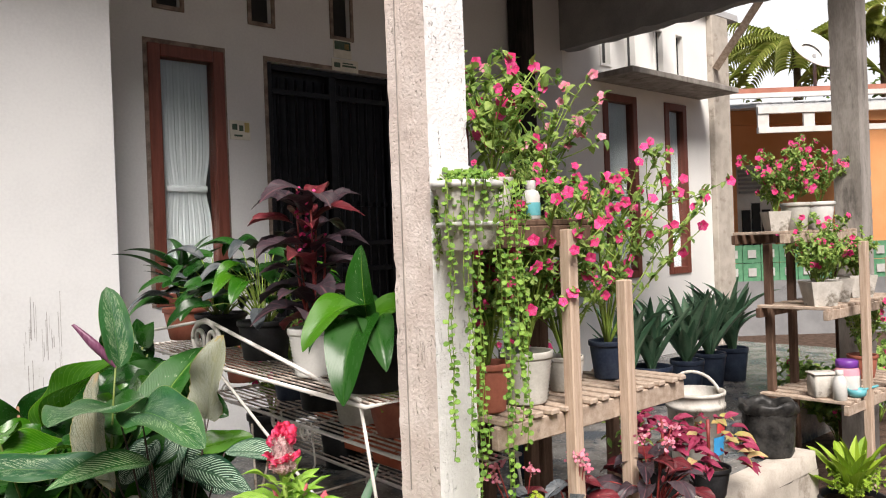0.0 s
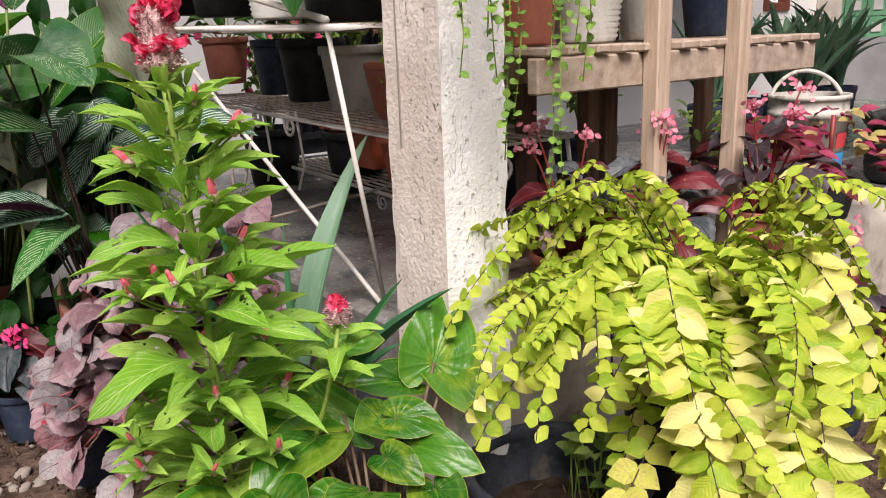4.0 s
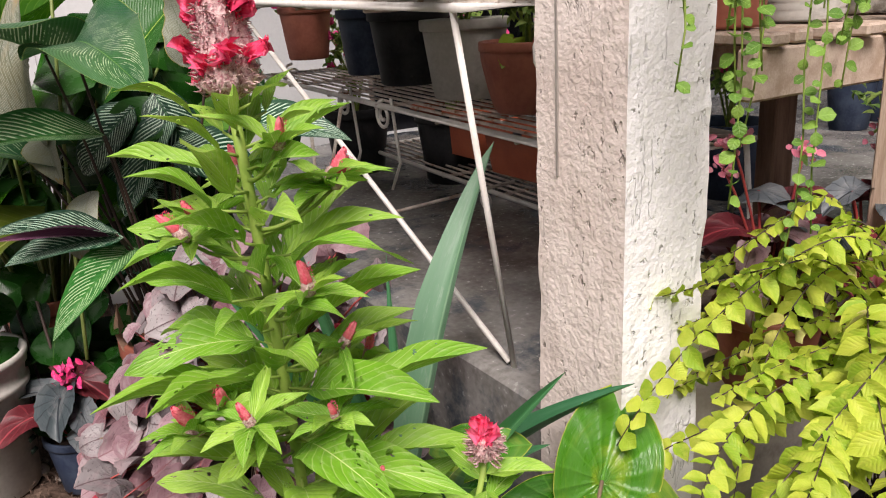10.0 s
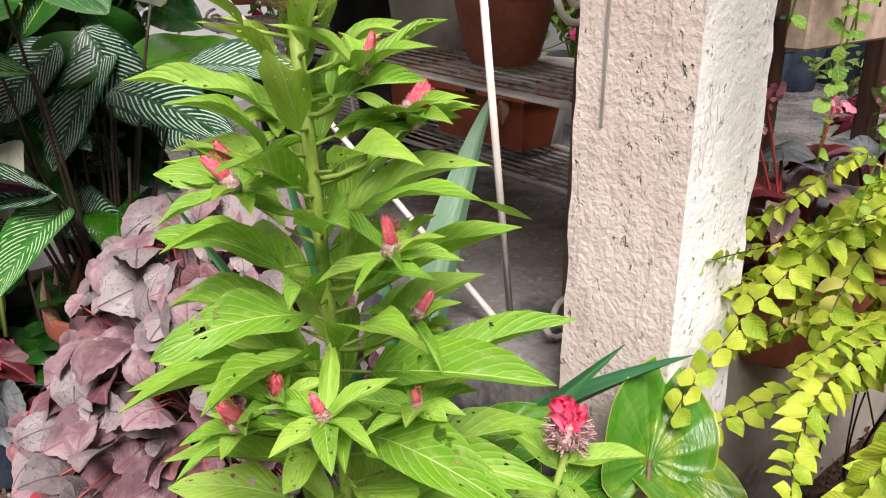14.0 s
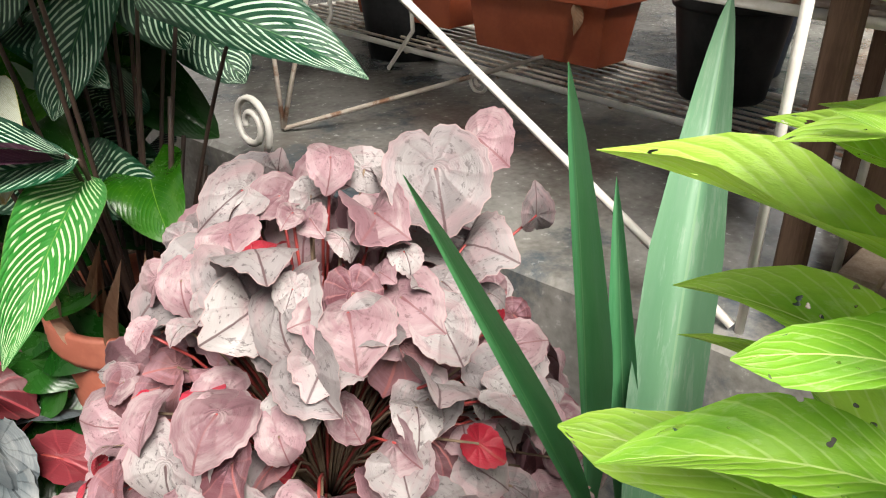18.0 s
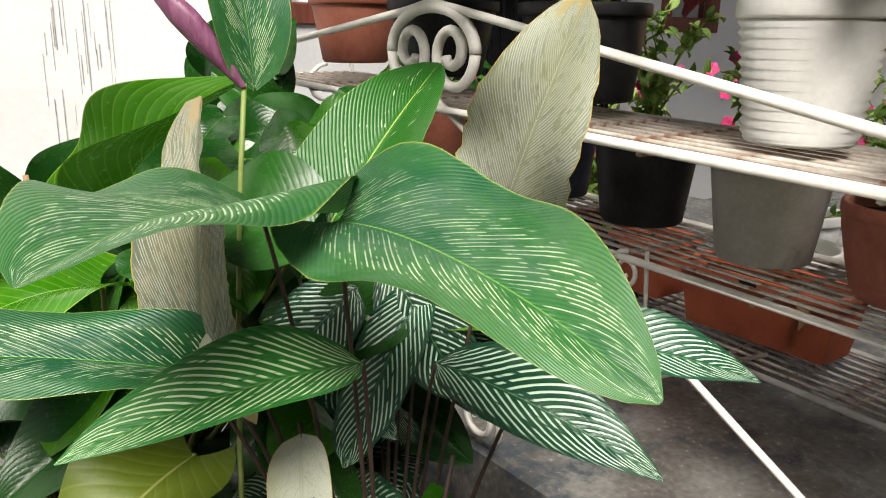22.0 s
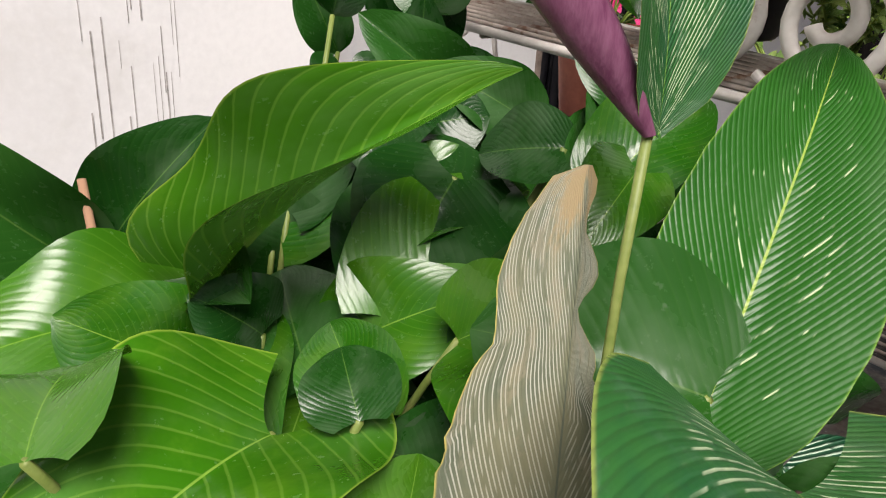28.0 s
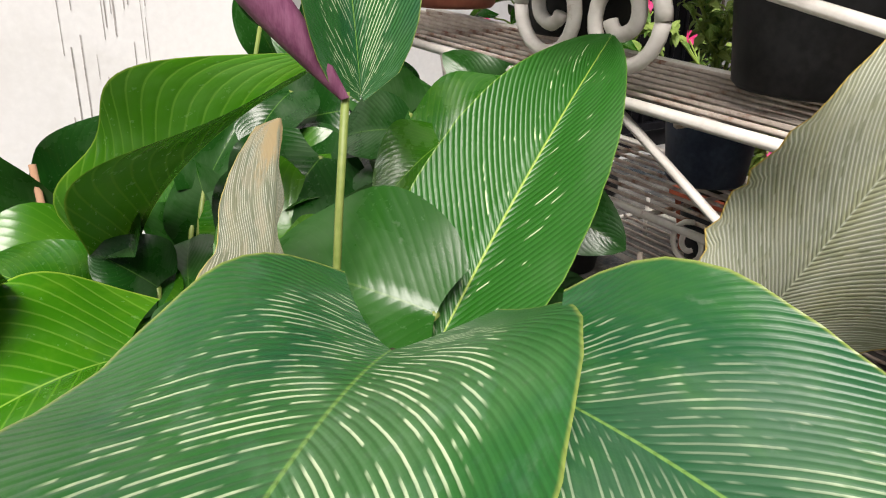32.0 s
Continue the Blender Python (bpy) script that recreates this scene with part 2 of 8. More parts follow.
M["soil"] = plain("soil", (0.036, 0.022, 0.015), (0.125, 0.083, 0.062), 0.95, 12, 70, 1.0, depth=0.03, dirt=(0.2, 0.15, 0.12), dirt_at=(0.6, 0.75), spec=0.2)
M["pot_soil"] = plain("pot_soil", (0.02, 0.013, 0.009), (0.065, 0.043, 0.03), 0.95, 30, 150, 1.0, spec=0.2)
M["stone"] = plain("pebble", (0.17, 0.14, 0.12), (0.3, 0.26, 0.22), 0.8, 12, 120, 0.3)
M["stone_pale"] = plain("pale_pebble", (0.32, 0.27, 0.24), (0.48, 0.43, 0.38), 0.8, 12, 120, 0.3)
M["brick"] = plain("grey_brick", (0.34, 0.28, 0.24), (0.48, 0.42, 0.37), 0.9, 20, 140, 0.6)
M["scuff"] = plain("grey_scuff", (0.2, 0.19, 0.18), (0.42, 0.4, 0.39), 0.9, 30, 150, 0.2)
# mortar darkened so that the shadow line round openings is in the colour
M["mortar"] = plain("brown_mortar_and_shadow", (0.13, 0.095, 0.075), (0.3, 0.24, 0.2), 0.9, 14, 120, 0.6)
M["frame_wood"] = plain("red_brown_wood", (0.12, 0.032, 0.02), (0.2, 0.06, 0.04), 0.45, 6, 60, 0.2, stretch=(6, 6, 0.5))
M["bench_wood"] = plain("weathered_timber", (0.3, 0.22, 0.16), (0.5, 0.4, 0.32), 0.85, 10, 90, 0.5, stretch=(3, 3, 3), dirt=(0.2, 0.15, 0.12), dirt_at=(0.58, 0.72))
M["post_wood"] = plain("pale_timber", (0.4, 0.28, 0.2), (0.58, 0.45, 0.35), 0.8, 9, 70, 0.5, stretch=(8, 8, 0.6), dirt=(0.26, 0.18, 0.13), dirt_at=(0.58, 0.7))
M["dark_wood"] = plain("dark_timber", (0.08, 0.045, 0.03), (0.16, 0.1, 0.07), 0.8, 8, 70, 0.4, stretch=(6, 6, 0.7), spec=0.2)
M["black_post"] = plain("blackened_timber", (0.012, 0.011, 0.01), (0.035, 0.03, 0.028), 0.85, 8, 60, 0.5, stretch=(6, 6, 0.7), spec=0.2)
M["white_iron"] = plain("white_painted_iron", (0.62, 0.58, 0.53), (0.76, 0.73, 0.69), 0.5, 20, 120, 0.3, dirt=(0.28, 0.15, 0.09), dirt_at=(0.63, 0.74))
M["rust_iron"] = plain("rusty_white_iron", (0.42, 0.34, 0.28), (0.62, 0.56, 0.5), 0.65, 22, 120, 0.4, dirt=(0.24, 0.12, 0.07), dirt_at=(0.5, 0.64))
M["black_iron"] = plain("black_iron", (0.008, 0.008, 0.01), (0.02, 0.02, 0.024), 0.35, 20, 100, 0.15, spec=0.2)
M["terracotta"] = plain("terracotta_plastic", (0.32, 0.095, 0.06), (0.44, 0.15, 0.095), 0.6, 12, 100, 0.12, dirt=(0.42, 0.27, 0.2), dirt_at=(0.62, 0.8))
M["orange_box"] = plain("orange_plastic", (0.3, 0.06, 0.025), (0.4, 0.095, 0.04), 0.55, 10, 100, 0.1, dirt=(0.2, 0.1, 0.07), dirt_at=(0.62, 0.8))
M["black_pot"] = plain("black_plastic", (0.01, 0.01, 0.011), (0.028, 0.028, 0.03), 0.5, 12, 100, 0.12, dirt=(0.1, 0.09, 0.085), dirt_at=(0.62, 0.8), spec=0.2)
M["blue_pot"] = plain("dark_blue_plastic", (0.018, 0.026, 0.05), (0.045, 0.06, 0.09), 0.5, 12, 100, 0.12, dirt=(0.13, 0.13, 0.14), dirt_at=(0.6, 0.78), spec=0.2)
M["grey_pot"] = plain("grey_plastic", (0.4, 0.38, 0.34), (0.56, 0.54, 0.49), 0.65, 9, 100, 0.12, dirt=(0.22, 0.2, 0.16), dirt_at=(0.56, 0.75))
M["white_pot"] = plain("white_plastic", (0.56, 0.55, 0.52), (0.68, 0.67, 0.64), 0.5, 9, 100, 0.08, dirt=(0.45, 0.42, 0.36), dirt_at=(0.6, 0.8))
M["old_white"] = plain("old_white_plastic", (0.46, 0.43, 0.38), (0.64, 0.61, 0.56), 0.65, 12, 100, 0.25, dirt=(0.2, 0.175, 0.14), dirt_at=(0.52, 0.64))
M["bowl"] = plain("blue_black_plastic", (0.02, 0.024, 0.034), (0.06, 0.066, 0.085), 0.6, 16, 110, 0.25, dirt=(0.13, 0.11, 0.095), dirt_at=(0.54, 0.68), spec=0.3)
M["mud_pot"] = plain("muddy_plastic", (0.12, 0.11, 0.1), (0.27, 0.25, 0.23), 0.85, 12, 90, 0.5, dirt=(0.35, 0.32, 0.29), dirt_at=(0.58, 0.72))
M["bag"] = plain("black_bag", (0.012, 0.012, 0.012), (0.05, 0.048, 0.045), 0.4, 18, 60, 1.0, dirt=(0.12, 0.1, 0.09), dirt_at=(0.6, 0.75), spec=0.2)
M["curtain"] = plain("white_lace", (0.62, 0.64, 0.65), (0.82, 0.84, 0.85), 0.8, 30, 200, 0.2, stretch=(6, 6, 0.6))
M["blue_print"] = plain("blue_print", (0.03, 0.25, 0.55), (0.05, 0.35, 0.65), 0.5)
M["red_print"] = plain("red_print", (0.5, 0.04, 0.05), (0.6, 0.07, 0.07), 0.5)
M["purple"] = plain("purple_lid", (0.13, 0.03, 0.25), (0.18, 0.05, 0.32), 0.4)
M["teal"] = plain("teal_plastic", (0.1, 0.36, 0.4), (0.14, 0.42, 0.46), 0.4)
M["paper"] = plain("paper", (0.6, 0.58, 0.5), (0.72, 0.7, 0.62), 0.8)
M["ink"] = plain("ink", (0.05, 0.09, 0.06), (0.09, 0.13, 0.1), 0.8)
M["orange_wall"] = plain("orange_paint", (0.62, 0.27, 0.1), (0.7, 0.33, 0.14), 0.8, 2, 60, 0.1)
M["red_roof"] = plain("red_roof", (0.34, 0.13, 0.09), (0.46, 0.2, 0.14), 0.8, 3, 60, 0.2)
M["tin"] = plain("tin_roof", (0.4, 0.42, 0.43), (0.55, 0.56, 0.57), 0.5, 3, 60, 0.2)
M["green_tile"] = plain("green_fence", (0.1, 0.3, 0.16), (0.16, 0.4, 0.22), 0.6)
# near black, so the dimness of the rooms is put into the colour
M["room_shade"] = plain("painted_room_shade", (0.02, 0.02, 0.02), (0.03, 0.03, 0.03), 0.9)
M["ceiling"] = plain("ceiling_board", (0.4, 0.4, 0.4), (0.5, 0.5, 0.5), 0.8, 2, 50, 0.1)
g = Nodes("window_glass")
M["glass"] = g.done((0.9, 0.95, 0.95), 0.03)
g.bsdf.inputs["Transmission Weight"].default_value = 1.0
g.bsdf.inputs["IOR"].default_value = 1.45

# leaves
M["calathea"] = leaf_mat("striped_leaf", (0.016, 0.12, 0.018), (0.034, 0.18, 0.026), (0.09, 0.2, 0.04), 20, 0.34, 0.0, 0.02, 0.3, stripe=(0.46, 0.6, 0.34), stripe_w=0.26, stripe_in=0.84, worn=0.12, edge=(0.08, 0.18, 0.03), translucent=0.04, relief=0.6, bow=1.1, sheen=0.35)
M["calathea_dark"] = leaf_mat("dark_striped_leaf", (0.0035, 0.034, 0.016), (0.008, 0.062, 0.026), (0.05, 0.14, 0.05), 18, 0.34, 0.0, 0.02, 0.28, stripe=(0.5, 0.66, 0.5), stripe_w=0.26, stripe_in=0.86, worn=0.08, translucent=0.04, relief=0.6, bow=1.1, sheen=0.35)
M["calathea_big"] = leaf_mat("worn_striped_leaf", (0.008, 0.07, 0.018), (0.038, 0.145, 0.03), (0.12, 0.24, 0.05), 46, 0.42, 0.0, 0.014, 0.3, stripe=(0.52, 0.62, 0.4), stripe_w=0.2, stripe_in=0.66, worn=0.62,
                             tint=(0.006, 0.06, 0.028), tint_amt=0.75, spots=(0.1, 0.2, 0.12), spot_amt=0.25, edge=(0.2, 0.26, 0.06), translucent=0.12, relief=0.4, bow=1.0, sheen=0.36, dust_amt=0.05, depth=0.002)
M["calathea_plain"] = leaf_mat("ribbed_green_leaf", (0.007, 0.065, 0.006), (0.02, 0.11, 0.01), (0.25, 0.36, 0.06), 44, 0.3, 0.0, 0.02, 0.3, stripe=(0.5, 0.6, 0.36), stripe_w=0.16, stripe_in=0.6, worn=1.3, edge=(0.12, 0.24, 0.03), translucent=0.14, relief=0.4, bow=1.05, sheen=0.36, depth=0.002)
M["dry_leaf"] = leaf_mat("faded_striped_leaf", (0.24, 0.265, 0.19), (0.37, 0.385, 0.29), (0.4, 0.42, 0.32), 58, 0.42, 0.0, 0.014, 0.55, stripe=(0.48, 0.5, 0.43), stripe_w=0.44, stripe_in=0.98, worn=0.2, spots=(0.4, 0.4, 0.3), spot_amt=0.35, tint=(0.34, 0.34, 0.14), tint_amt=0.35, edge=(0.5, 0.36, 0.07), tip=(0.4, 0.32, 0.13), tip_at=0.95, translucent=0.14, relief=0.4, bow=1.0, depth=0.002)
M["brown_leaf"] = leaf_mat("withered_striped_leaf", (0.09, 0.115, 0.075), (0.2, 0.21, 0.15), (0.1, 0.115, 0.08), 36, 0.7, 0.0, 0.014, 0.5, stripe=(0.46, 0.47, 0.4), stripe_w=0.24, stripe_in=0.97, worn=0.25, spots=(0.34, 0.3, 0.22), spot_amt=0.35, tint=(0.27, 0.24, 0.13), tint_amt=0.4, edge=(0.42, 0.36, 0.1), tip=(0.3, 0.23, 0.12), tip_at=0.95, translucent=0.14, relief=0.4, bow=1.0, depth=0.002)
M["purple_leaf"] = leaf_mat("purple_rolled_leaf", (0.1, 0.03, 0.07), (0.17, 0.06, 0.12), (0.3, 0.18, 0.2), 20, 0.3, 0.3, 0.03, 0.3, translucent=0.05)
M["purple_roll"] = plain("purple_leaf_back", (0.11, 0.03, 0.07), (0.2, 0.08, 0.14), 0.35, 14, 90, 0.3, stretch=(6, 6, 1), spec=0.35)
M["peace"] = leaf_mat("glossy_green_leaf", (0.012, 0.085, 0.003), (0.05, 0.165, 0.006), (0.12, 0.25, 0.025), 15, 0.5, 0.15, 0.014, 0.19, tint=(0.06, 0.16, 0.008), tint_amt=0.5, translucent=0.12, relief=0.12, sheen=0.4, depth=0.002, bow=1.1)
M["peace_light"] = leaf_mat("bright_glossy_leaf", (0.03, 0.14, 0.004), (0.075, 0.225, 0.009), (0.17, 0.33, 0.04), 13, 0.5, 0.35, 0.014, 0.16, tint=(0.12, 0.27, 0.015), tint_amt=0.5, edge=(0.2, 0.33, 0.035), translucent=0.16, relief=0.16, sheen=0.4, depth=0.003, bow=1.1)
# the same leaf darkened: shade deep among the plants is put into its colour
M["peace_dark"] = leaf_mat("shaded_glossy_leaf", (0.005, 0.036, 0.004), (0.015, 0.072, 0.008), (0.045, 0.11, 0.018), 15, 0.42, 0.1, 0.018, 0.2, translucent=0.06, relief=0.1, sheen=0.28, depth=0.002, bow=1.1)
M["yellow_old"] = leaf_mat("yellowing_leaf", (0.075, 0.1125, 0.0075), (0.1425, 0.165, 0.012), (0.225, 0.24, 0.075), 12, 0.3, 0.2, 0.03, 0.4, translucent=0.2)
M["celosia"] = leaf_mat("bright_green_leaf", (0.18, 0.4, 0.025), (0.4, 0.62, 0.08), (0.55, 0.68, 0.26), 10, 0.34, 0.4, 0.03, 0.42, spots=(0.5, 0.6, 0.3), spot_amt=0.25, tint=(0.1, 0.28, 0.02), tint_amt=0.5, translucent=0.3, relief=0.35, depth=0.002, bow=1.1, holes=0.07)
M["heart"] = leaf_mat("glossy_heart_leaf", (0.014, 0.095, 0.005), (0.055, 0.19, 0.012), (0.1, 0.27, 0.03), 8, 0.45, 0.3, 0.006, 0.2, edge=(0.36, 0.38, 0.06), tint=(0.3, 0.38, 0.03), tint_amt=0.55, translucent=0.15, palm=True, relief=0.7, sheen=0.42)
M["fern"] = leaf_mat("yellow_green_leaflet", (0.26, 0.42, 0.025), (0.56, 0.64, 0.07), (0.5, 0.6, 0.1), 7, 0.3, 0.05, 0.01, 0.42, tint=(0.66, 0.68, 0.1), tint_amt=0.5, translucent=0.35, relief=0.3)
M["fern_pale"] = leaf_mat("pale_yellow_leaflet", (0.62, 0.6, 0.14), (0.76, 0.72, 0.3), (0.6, 0.6, 0.2), 7, 0.3, 0.05, 0.01, 0.5, tint=(0.6, 0.46, 0.2), tint_amt=0.3, translucent=0.25, relief=0.2)
M["begonia"] = leaf_mat("silver_pink_leaf", (0.15, 0.075, 0.09), (0.32, 0.2, 0.225), (0.17, 0.075, 0.085), 5, 0.55, 0.2, 0.012, 0.4, spots=(0.11, 0.055, 0.065), spot_amt=0.7, tint=(0.34, 0.28, 0.28), tint_amt=0.7, edge=(0.3, 0.16, 0.18), translucent=0.1, palm=True, relief=0.45)
M["begonia_silver"] = leaf_mat("silver_grey_pink_leaf", (0.16, 0.14, 0.145), (0.32, 0.29, 0.29), (0.09, 0.055, 0.06), 5, 0.55, 0.25, 0.012, 0.38, spots=(0.065, 0.05, 0.055), spot_amt=0.75, tint=(0.3, 0.2, 0.215), tint_amt=0.7, edge=(0.3, 0.2, 0.2), translucent=0.08, palm=True, relief=0.45)
M["begonia_wine"] = leaf_mat("wine_grey_leaf", (0.1, 0.035, 0.045), (0.2, 0.09, 0.1), (0.28, 0.1, 0.1), 6, 0.55, 0.35, 0.02, 0.45, tint=(0.34, 0.2, 0.24), tint_amt=0.6, translucent=0.1, palm=True, relief=0.5)
M["blotched"] = leaf_mat("yellow_blotched_leaf", (0.4, 0.42, 0.05), (0.52, 0.5, 0.1), (0.5, 0.5, 0.15), 5, 0.3, 0.1, 0.02, 0.5, spots=(0.4, 0.26, 0.15), spot_amt=0.8, translucent=0.2)
M["begonia_red"] = leaf_mat("red_underside_leaf", (0.3, 0.015, 0.03), (0.42, 0.03, 0.06), (0.3, 0.05, 0.05), 6, 0.5, 0.3, 0.03, 0.4, translucent=0.25, palm=True)
M["maroon"] = leaf_mat("maroon_leaf", (0.07, 0.01, 0.014), (0.16, 0.022, 0.03), (0.26, 0.04, 0.05), 6, 0.5, 0.4, 0.02, 0.35, translucent=0.15, palm=True)
M["silver_dark"] = leaf_mat("silver_grey_leaf", (0.04, 0.055, 0.06), (0.09, 0.1, 0.11), (0.015, 0.02, 0.025), 7, 0.5, 0.7, 0.02, 0.35, tint=(0.2, 0.2, 0.2), tint_amt=0.5, translucent=0.06, palm=True)
M["dusky"] = leaf_mat("dusky_purple_leaf", (0.025, 0.018, 0.024), (0.055, 0.036, 0.045), (0.12, 0.05, 0.06), 6, 0.5, 0.4, 0.02, 0.32, translucent=0.06, palm=True)
M["coleus"] = leaf_mat("crimson_leaf", (0.22, 0.012, 0.05), (0.4, 0.05, 0.12), (0.1, 0.01, 0.03), 7, 0.4, 0.3, 0.03, 0.5, edge=(0.2, 0.2, 0.04), translucent=0.2)
M["coleus_yellow"] = leaf_mat("yellow_pink_leaf", (0.35, 0.34, 0.08), (0.55, 0.45, 0.2), (0.4, 0.1, 0.12), 7, 0.4, 0.3, 0.05, 0.5, tint=(0.5, 0.12, 0.14), tint_amt=0.5, translucent=0.2)
M["sword"] = leaf_mat("grey_green_strap_leaf", (0.065, 0.16, 0.085), (0.13, 0.25, 0.145), (0.16, 0.28, 0.16), 2, 0.1, 0.0, 0.05, 0.36, translucent=0.12, tint=(0.15, 0.24, 0.17), tint_amt=0.6, spots=(0.3, 0.36, 0.3), spot_amt=0.3, relief=0.2)
M["sword_green"] = leaf_mat("green_strap_leaf", (0.03, 0.15, 0.06), (0.07, 0.24, 0.09), (0.12, 0.3, 0.13), 2, 0.1, 0.0, 0.05, 0.34, translucent=0.12, tint=(0.1, 0.26, 0.14), tint_amt=0.5, relief=0.2)
M["sansevieria"] = leaf_mat("banded_grey_leaf", (0.05, 0.13, 0.07), (0.13, 0.25, 0.15), (0.06, 0.14, 0.08), 16, 0.0, 0.5, 0.01, 0.34, tint=(0.24, 0.33, 0.22), tint_amt=0.6, translucent=0.06)
M["bush"] = leaf_mat("small_green_leaf", (0.09, 0.2, 0.03), (0.36, 0.48, 0.12), (0.4, 0.52, 0.18), 6, 0.3, 0.25, 0.05, 0.4, translucent=0.32)
M["string"] = leaf_mat("round_creeper_leaf", (0.08, 0.19, 0.02), (0.24, 0.4, 0.06), (0.3, 0.46, 0.12), 4, 0.3, 0.1, 0.04, 0.36, translucent=0.2)
M["lime"] = leaf_mat("lime_leaf", (0.2, 0.34, 0.02), (0.34, 0.48, 0.04), (0.4, 0.52, 0.12), 6, 0.3, 0.2, 0.04, 0.45, translucent=0.25)
M["petal"] = leaf_mat("pink_petal", (0.78, 0.03, 0.18), (0.9, 0.11, 0.36), (0.85, 0.2, 0.4), 4, 0.3, 0.1, 0.03, 0.6, translucent=0.25)
M["petal_pale"] = leaf_mat("pale_pink_petal", (0.75, 0.2, 0.3), (0.85, 0.4, 0.48), (0.8, 0.3, 0.4), 4, 0.3, 0.1, 0.03, 0.6, translucent=0.25)
M["crest"] = leaf_mat("crimson_crest", (0.85, 0.03, 0.13), (1.0, 0.2, 0.36), (0.95, 0.2, 0.38), 5, 0.3, 0.1, 0.02, 0.7, translucent=0.4, relief=0.3)
M["spike"] = plain("crimson_spike", (0.72, 0.07, 0.12), (0.9, 0.28, 0.32), 0.8, 80, 400, 0.6, spec=0.2)
M["plume"] = plain("pale_plume", (0.34, 0.13, 0.15), (0.75, 0.58, 0.55), 0.85, 200, 600, 1.0, spec=0.2)
M["stem_green"] = plain("green_stem", (0.16, 0.26, 0.03), (0.28, 0.38, 0.07), 0.6, 20, 120, 0.2)
M["stem_olive"] = plain("olive_stem", (0.1, 0.15, 0.025), (0.19, 0.23, 0.06), 0.55, 20, 120, 0.3)
M["stem_brown"] = plain("brown_stem", (0.09, 0.055, 0.035), (0.2, 0.14, 0.09), 0.8, 20, 120, 0.5)
M["stem_dark"] = plain("dark_stem", (0.025, 0.015, 0.012), (0.06, 0.035, 0.025), 0.6, 20, 120, 0.3)
M["stem_red"] = plain("red_stem", (0.2, 0.02, 0.025), (0.32, 0.05, 0.04), 0.5, 20, 120, 0.2)
M["fallen"] = leaf_mat("fallen_brown_leaf", (0.3, 0.17, 0.1), (0.5, 0.34, 0.25), (0.25, 0.14, 0.09), 8, 0.3, 0.3, 0.03, 0.8, translucent=0.1)
M["palm"] = leaf_mat("palm_leaf", (0.2, 0.26, 0.04), (0.42, 0.45, 0.12), (0.3, 0.35, 0.1), 4, 0.2, 0.1, 0.05, 0.5, translucent=0.3)
M["tree"] = leaf_mat("far_tree_leaf", (0.06, 0.11, 0.02), (0.14, 0.2, 0.05), (0.1, 0.16, 0.05), 4, 0.2, 0.1, 0.05, 0.6, translucent=0.25)


# ---- mesh helpers ----
def part(name, geo, material, parent=None, label="", smooth=True, m=None):
    """Links a bmesh or a mesh as one object under a thing."""
    if isinstance(geo, bmesh.types.BMesh):
        me = bpy.data.meshes.new(name)
        geo.to_mesh(me)
        geo.free()
        me.polygons.foreach_set("use_smooth", [smooth] * len(me.polygons))
    else:
        me = geo
    if not me.materials:
        me.materials.append(M[material] if isinstance(material, str) else material)
    ob = new(name, me)
    if m is not None:
        ob.matrix_basis = m
    if parent:
        ob.parent = parent
    if label:
        ob["label"] = label
    return ob


def thing(name, m, label, category, group="", kind=""):
    ob = new(name)
    ob.empty_display_size = 0.05
    ob.matrix_basis = m if isinstance(m, Matrix) else Matrix.Translation(m)
    return tagged(ob, label, category, group, kind)


def box(bm, x0, x1, y0, y1, z0, z1, bevel=0.0, m=None):
    made = bmesh.ops.create_cube(bm, size=1.0)["verts"]
    for p in made:
        p.co = Vector((x0 + (p.co.x + 0.5) * (x1 - x0), y0 + (p.co.y + 0.5) * (y1 - y0), z0 + (p.co.z + 0.5) * (z1 - z0)))
    if bevel:
        edges = list({e for p in made for e in p.link_edges})
        out = bmesh.ops.bevel(bm, geom=edges, offset=bevel, segments=1, affect="EDGES")
        made = list({p for fc in out["faces"] for p in fc.verts} | {p for p in made if p.is_valid})
    if m is not None:
        bmesh.ops.transform(bm, matrix=m, verts=[p for p in made if p.is_valid])
    return bm


def new_box(*a, **k):
    return box(bmesh.new(), *a, **k)


def tube(points, r, n=6, bm=None, r1=None):
    """A round bar along points, tapering from r to r1."""
    bm = bm or bmesh.new()
    pts = [Vector(p) for p in points]
    rings, last = [], None
    for i, p in enumerate(pts):
        d = (pts[min(i + 1, len(pts) - 1)] - pts[max(i - 1, 0)]).normalized()
        side = d.cross(Vector((0, 0, 1)) if abs(d.z) < 0.95 else Vector((1, 0, 0))).normalized() if last is None else (last - d * last.dot(d)).normalized()
        last = side
        up = d.cross(side)
        rr = r + ((r1 if r1 is not None else r) - r) * i / max(1, len(pts) - 1)
        rings.append([bm.verts.new(p + (side * math.cos(a) + up * math.sin(a)) * rr) for a in (2 * math.pi * j / n for j in range(n))])
    for a, b in zip(rings, rings[1:]):
        for j in range(n):
            bm.faces.new((a[j], a[(j + 1) % n], b[(j + 1) % n], b[j]))
    bm.faces.new(rings[0][::-1]), bm.faces.new(rings[-1])
    return bm


def arc(p0, p1, lift, n=8):
    """Points of a bow from p0 to p1, raised by lift in the middle."""
    p0, p1, lift = Vector(p0), Vector(p1), Vector(lift)
    return [p0.lerp(p1, i / n) + lift * (4 * (i / n) * (1 - i / n)) for i in range(n + 1)]


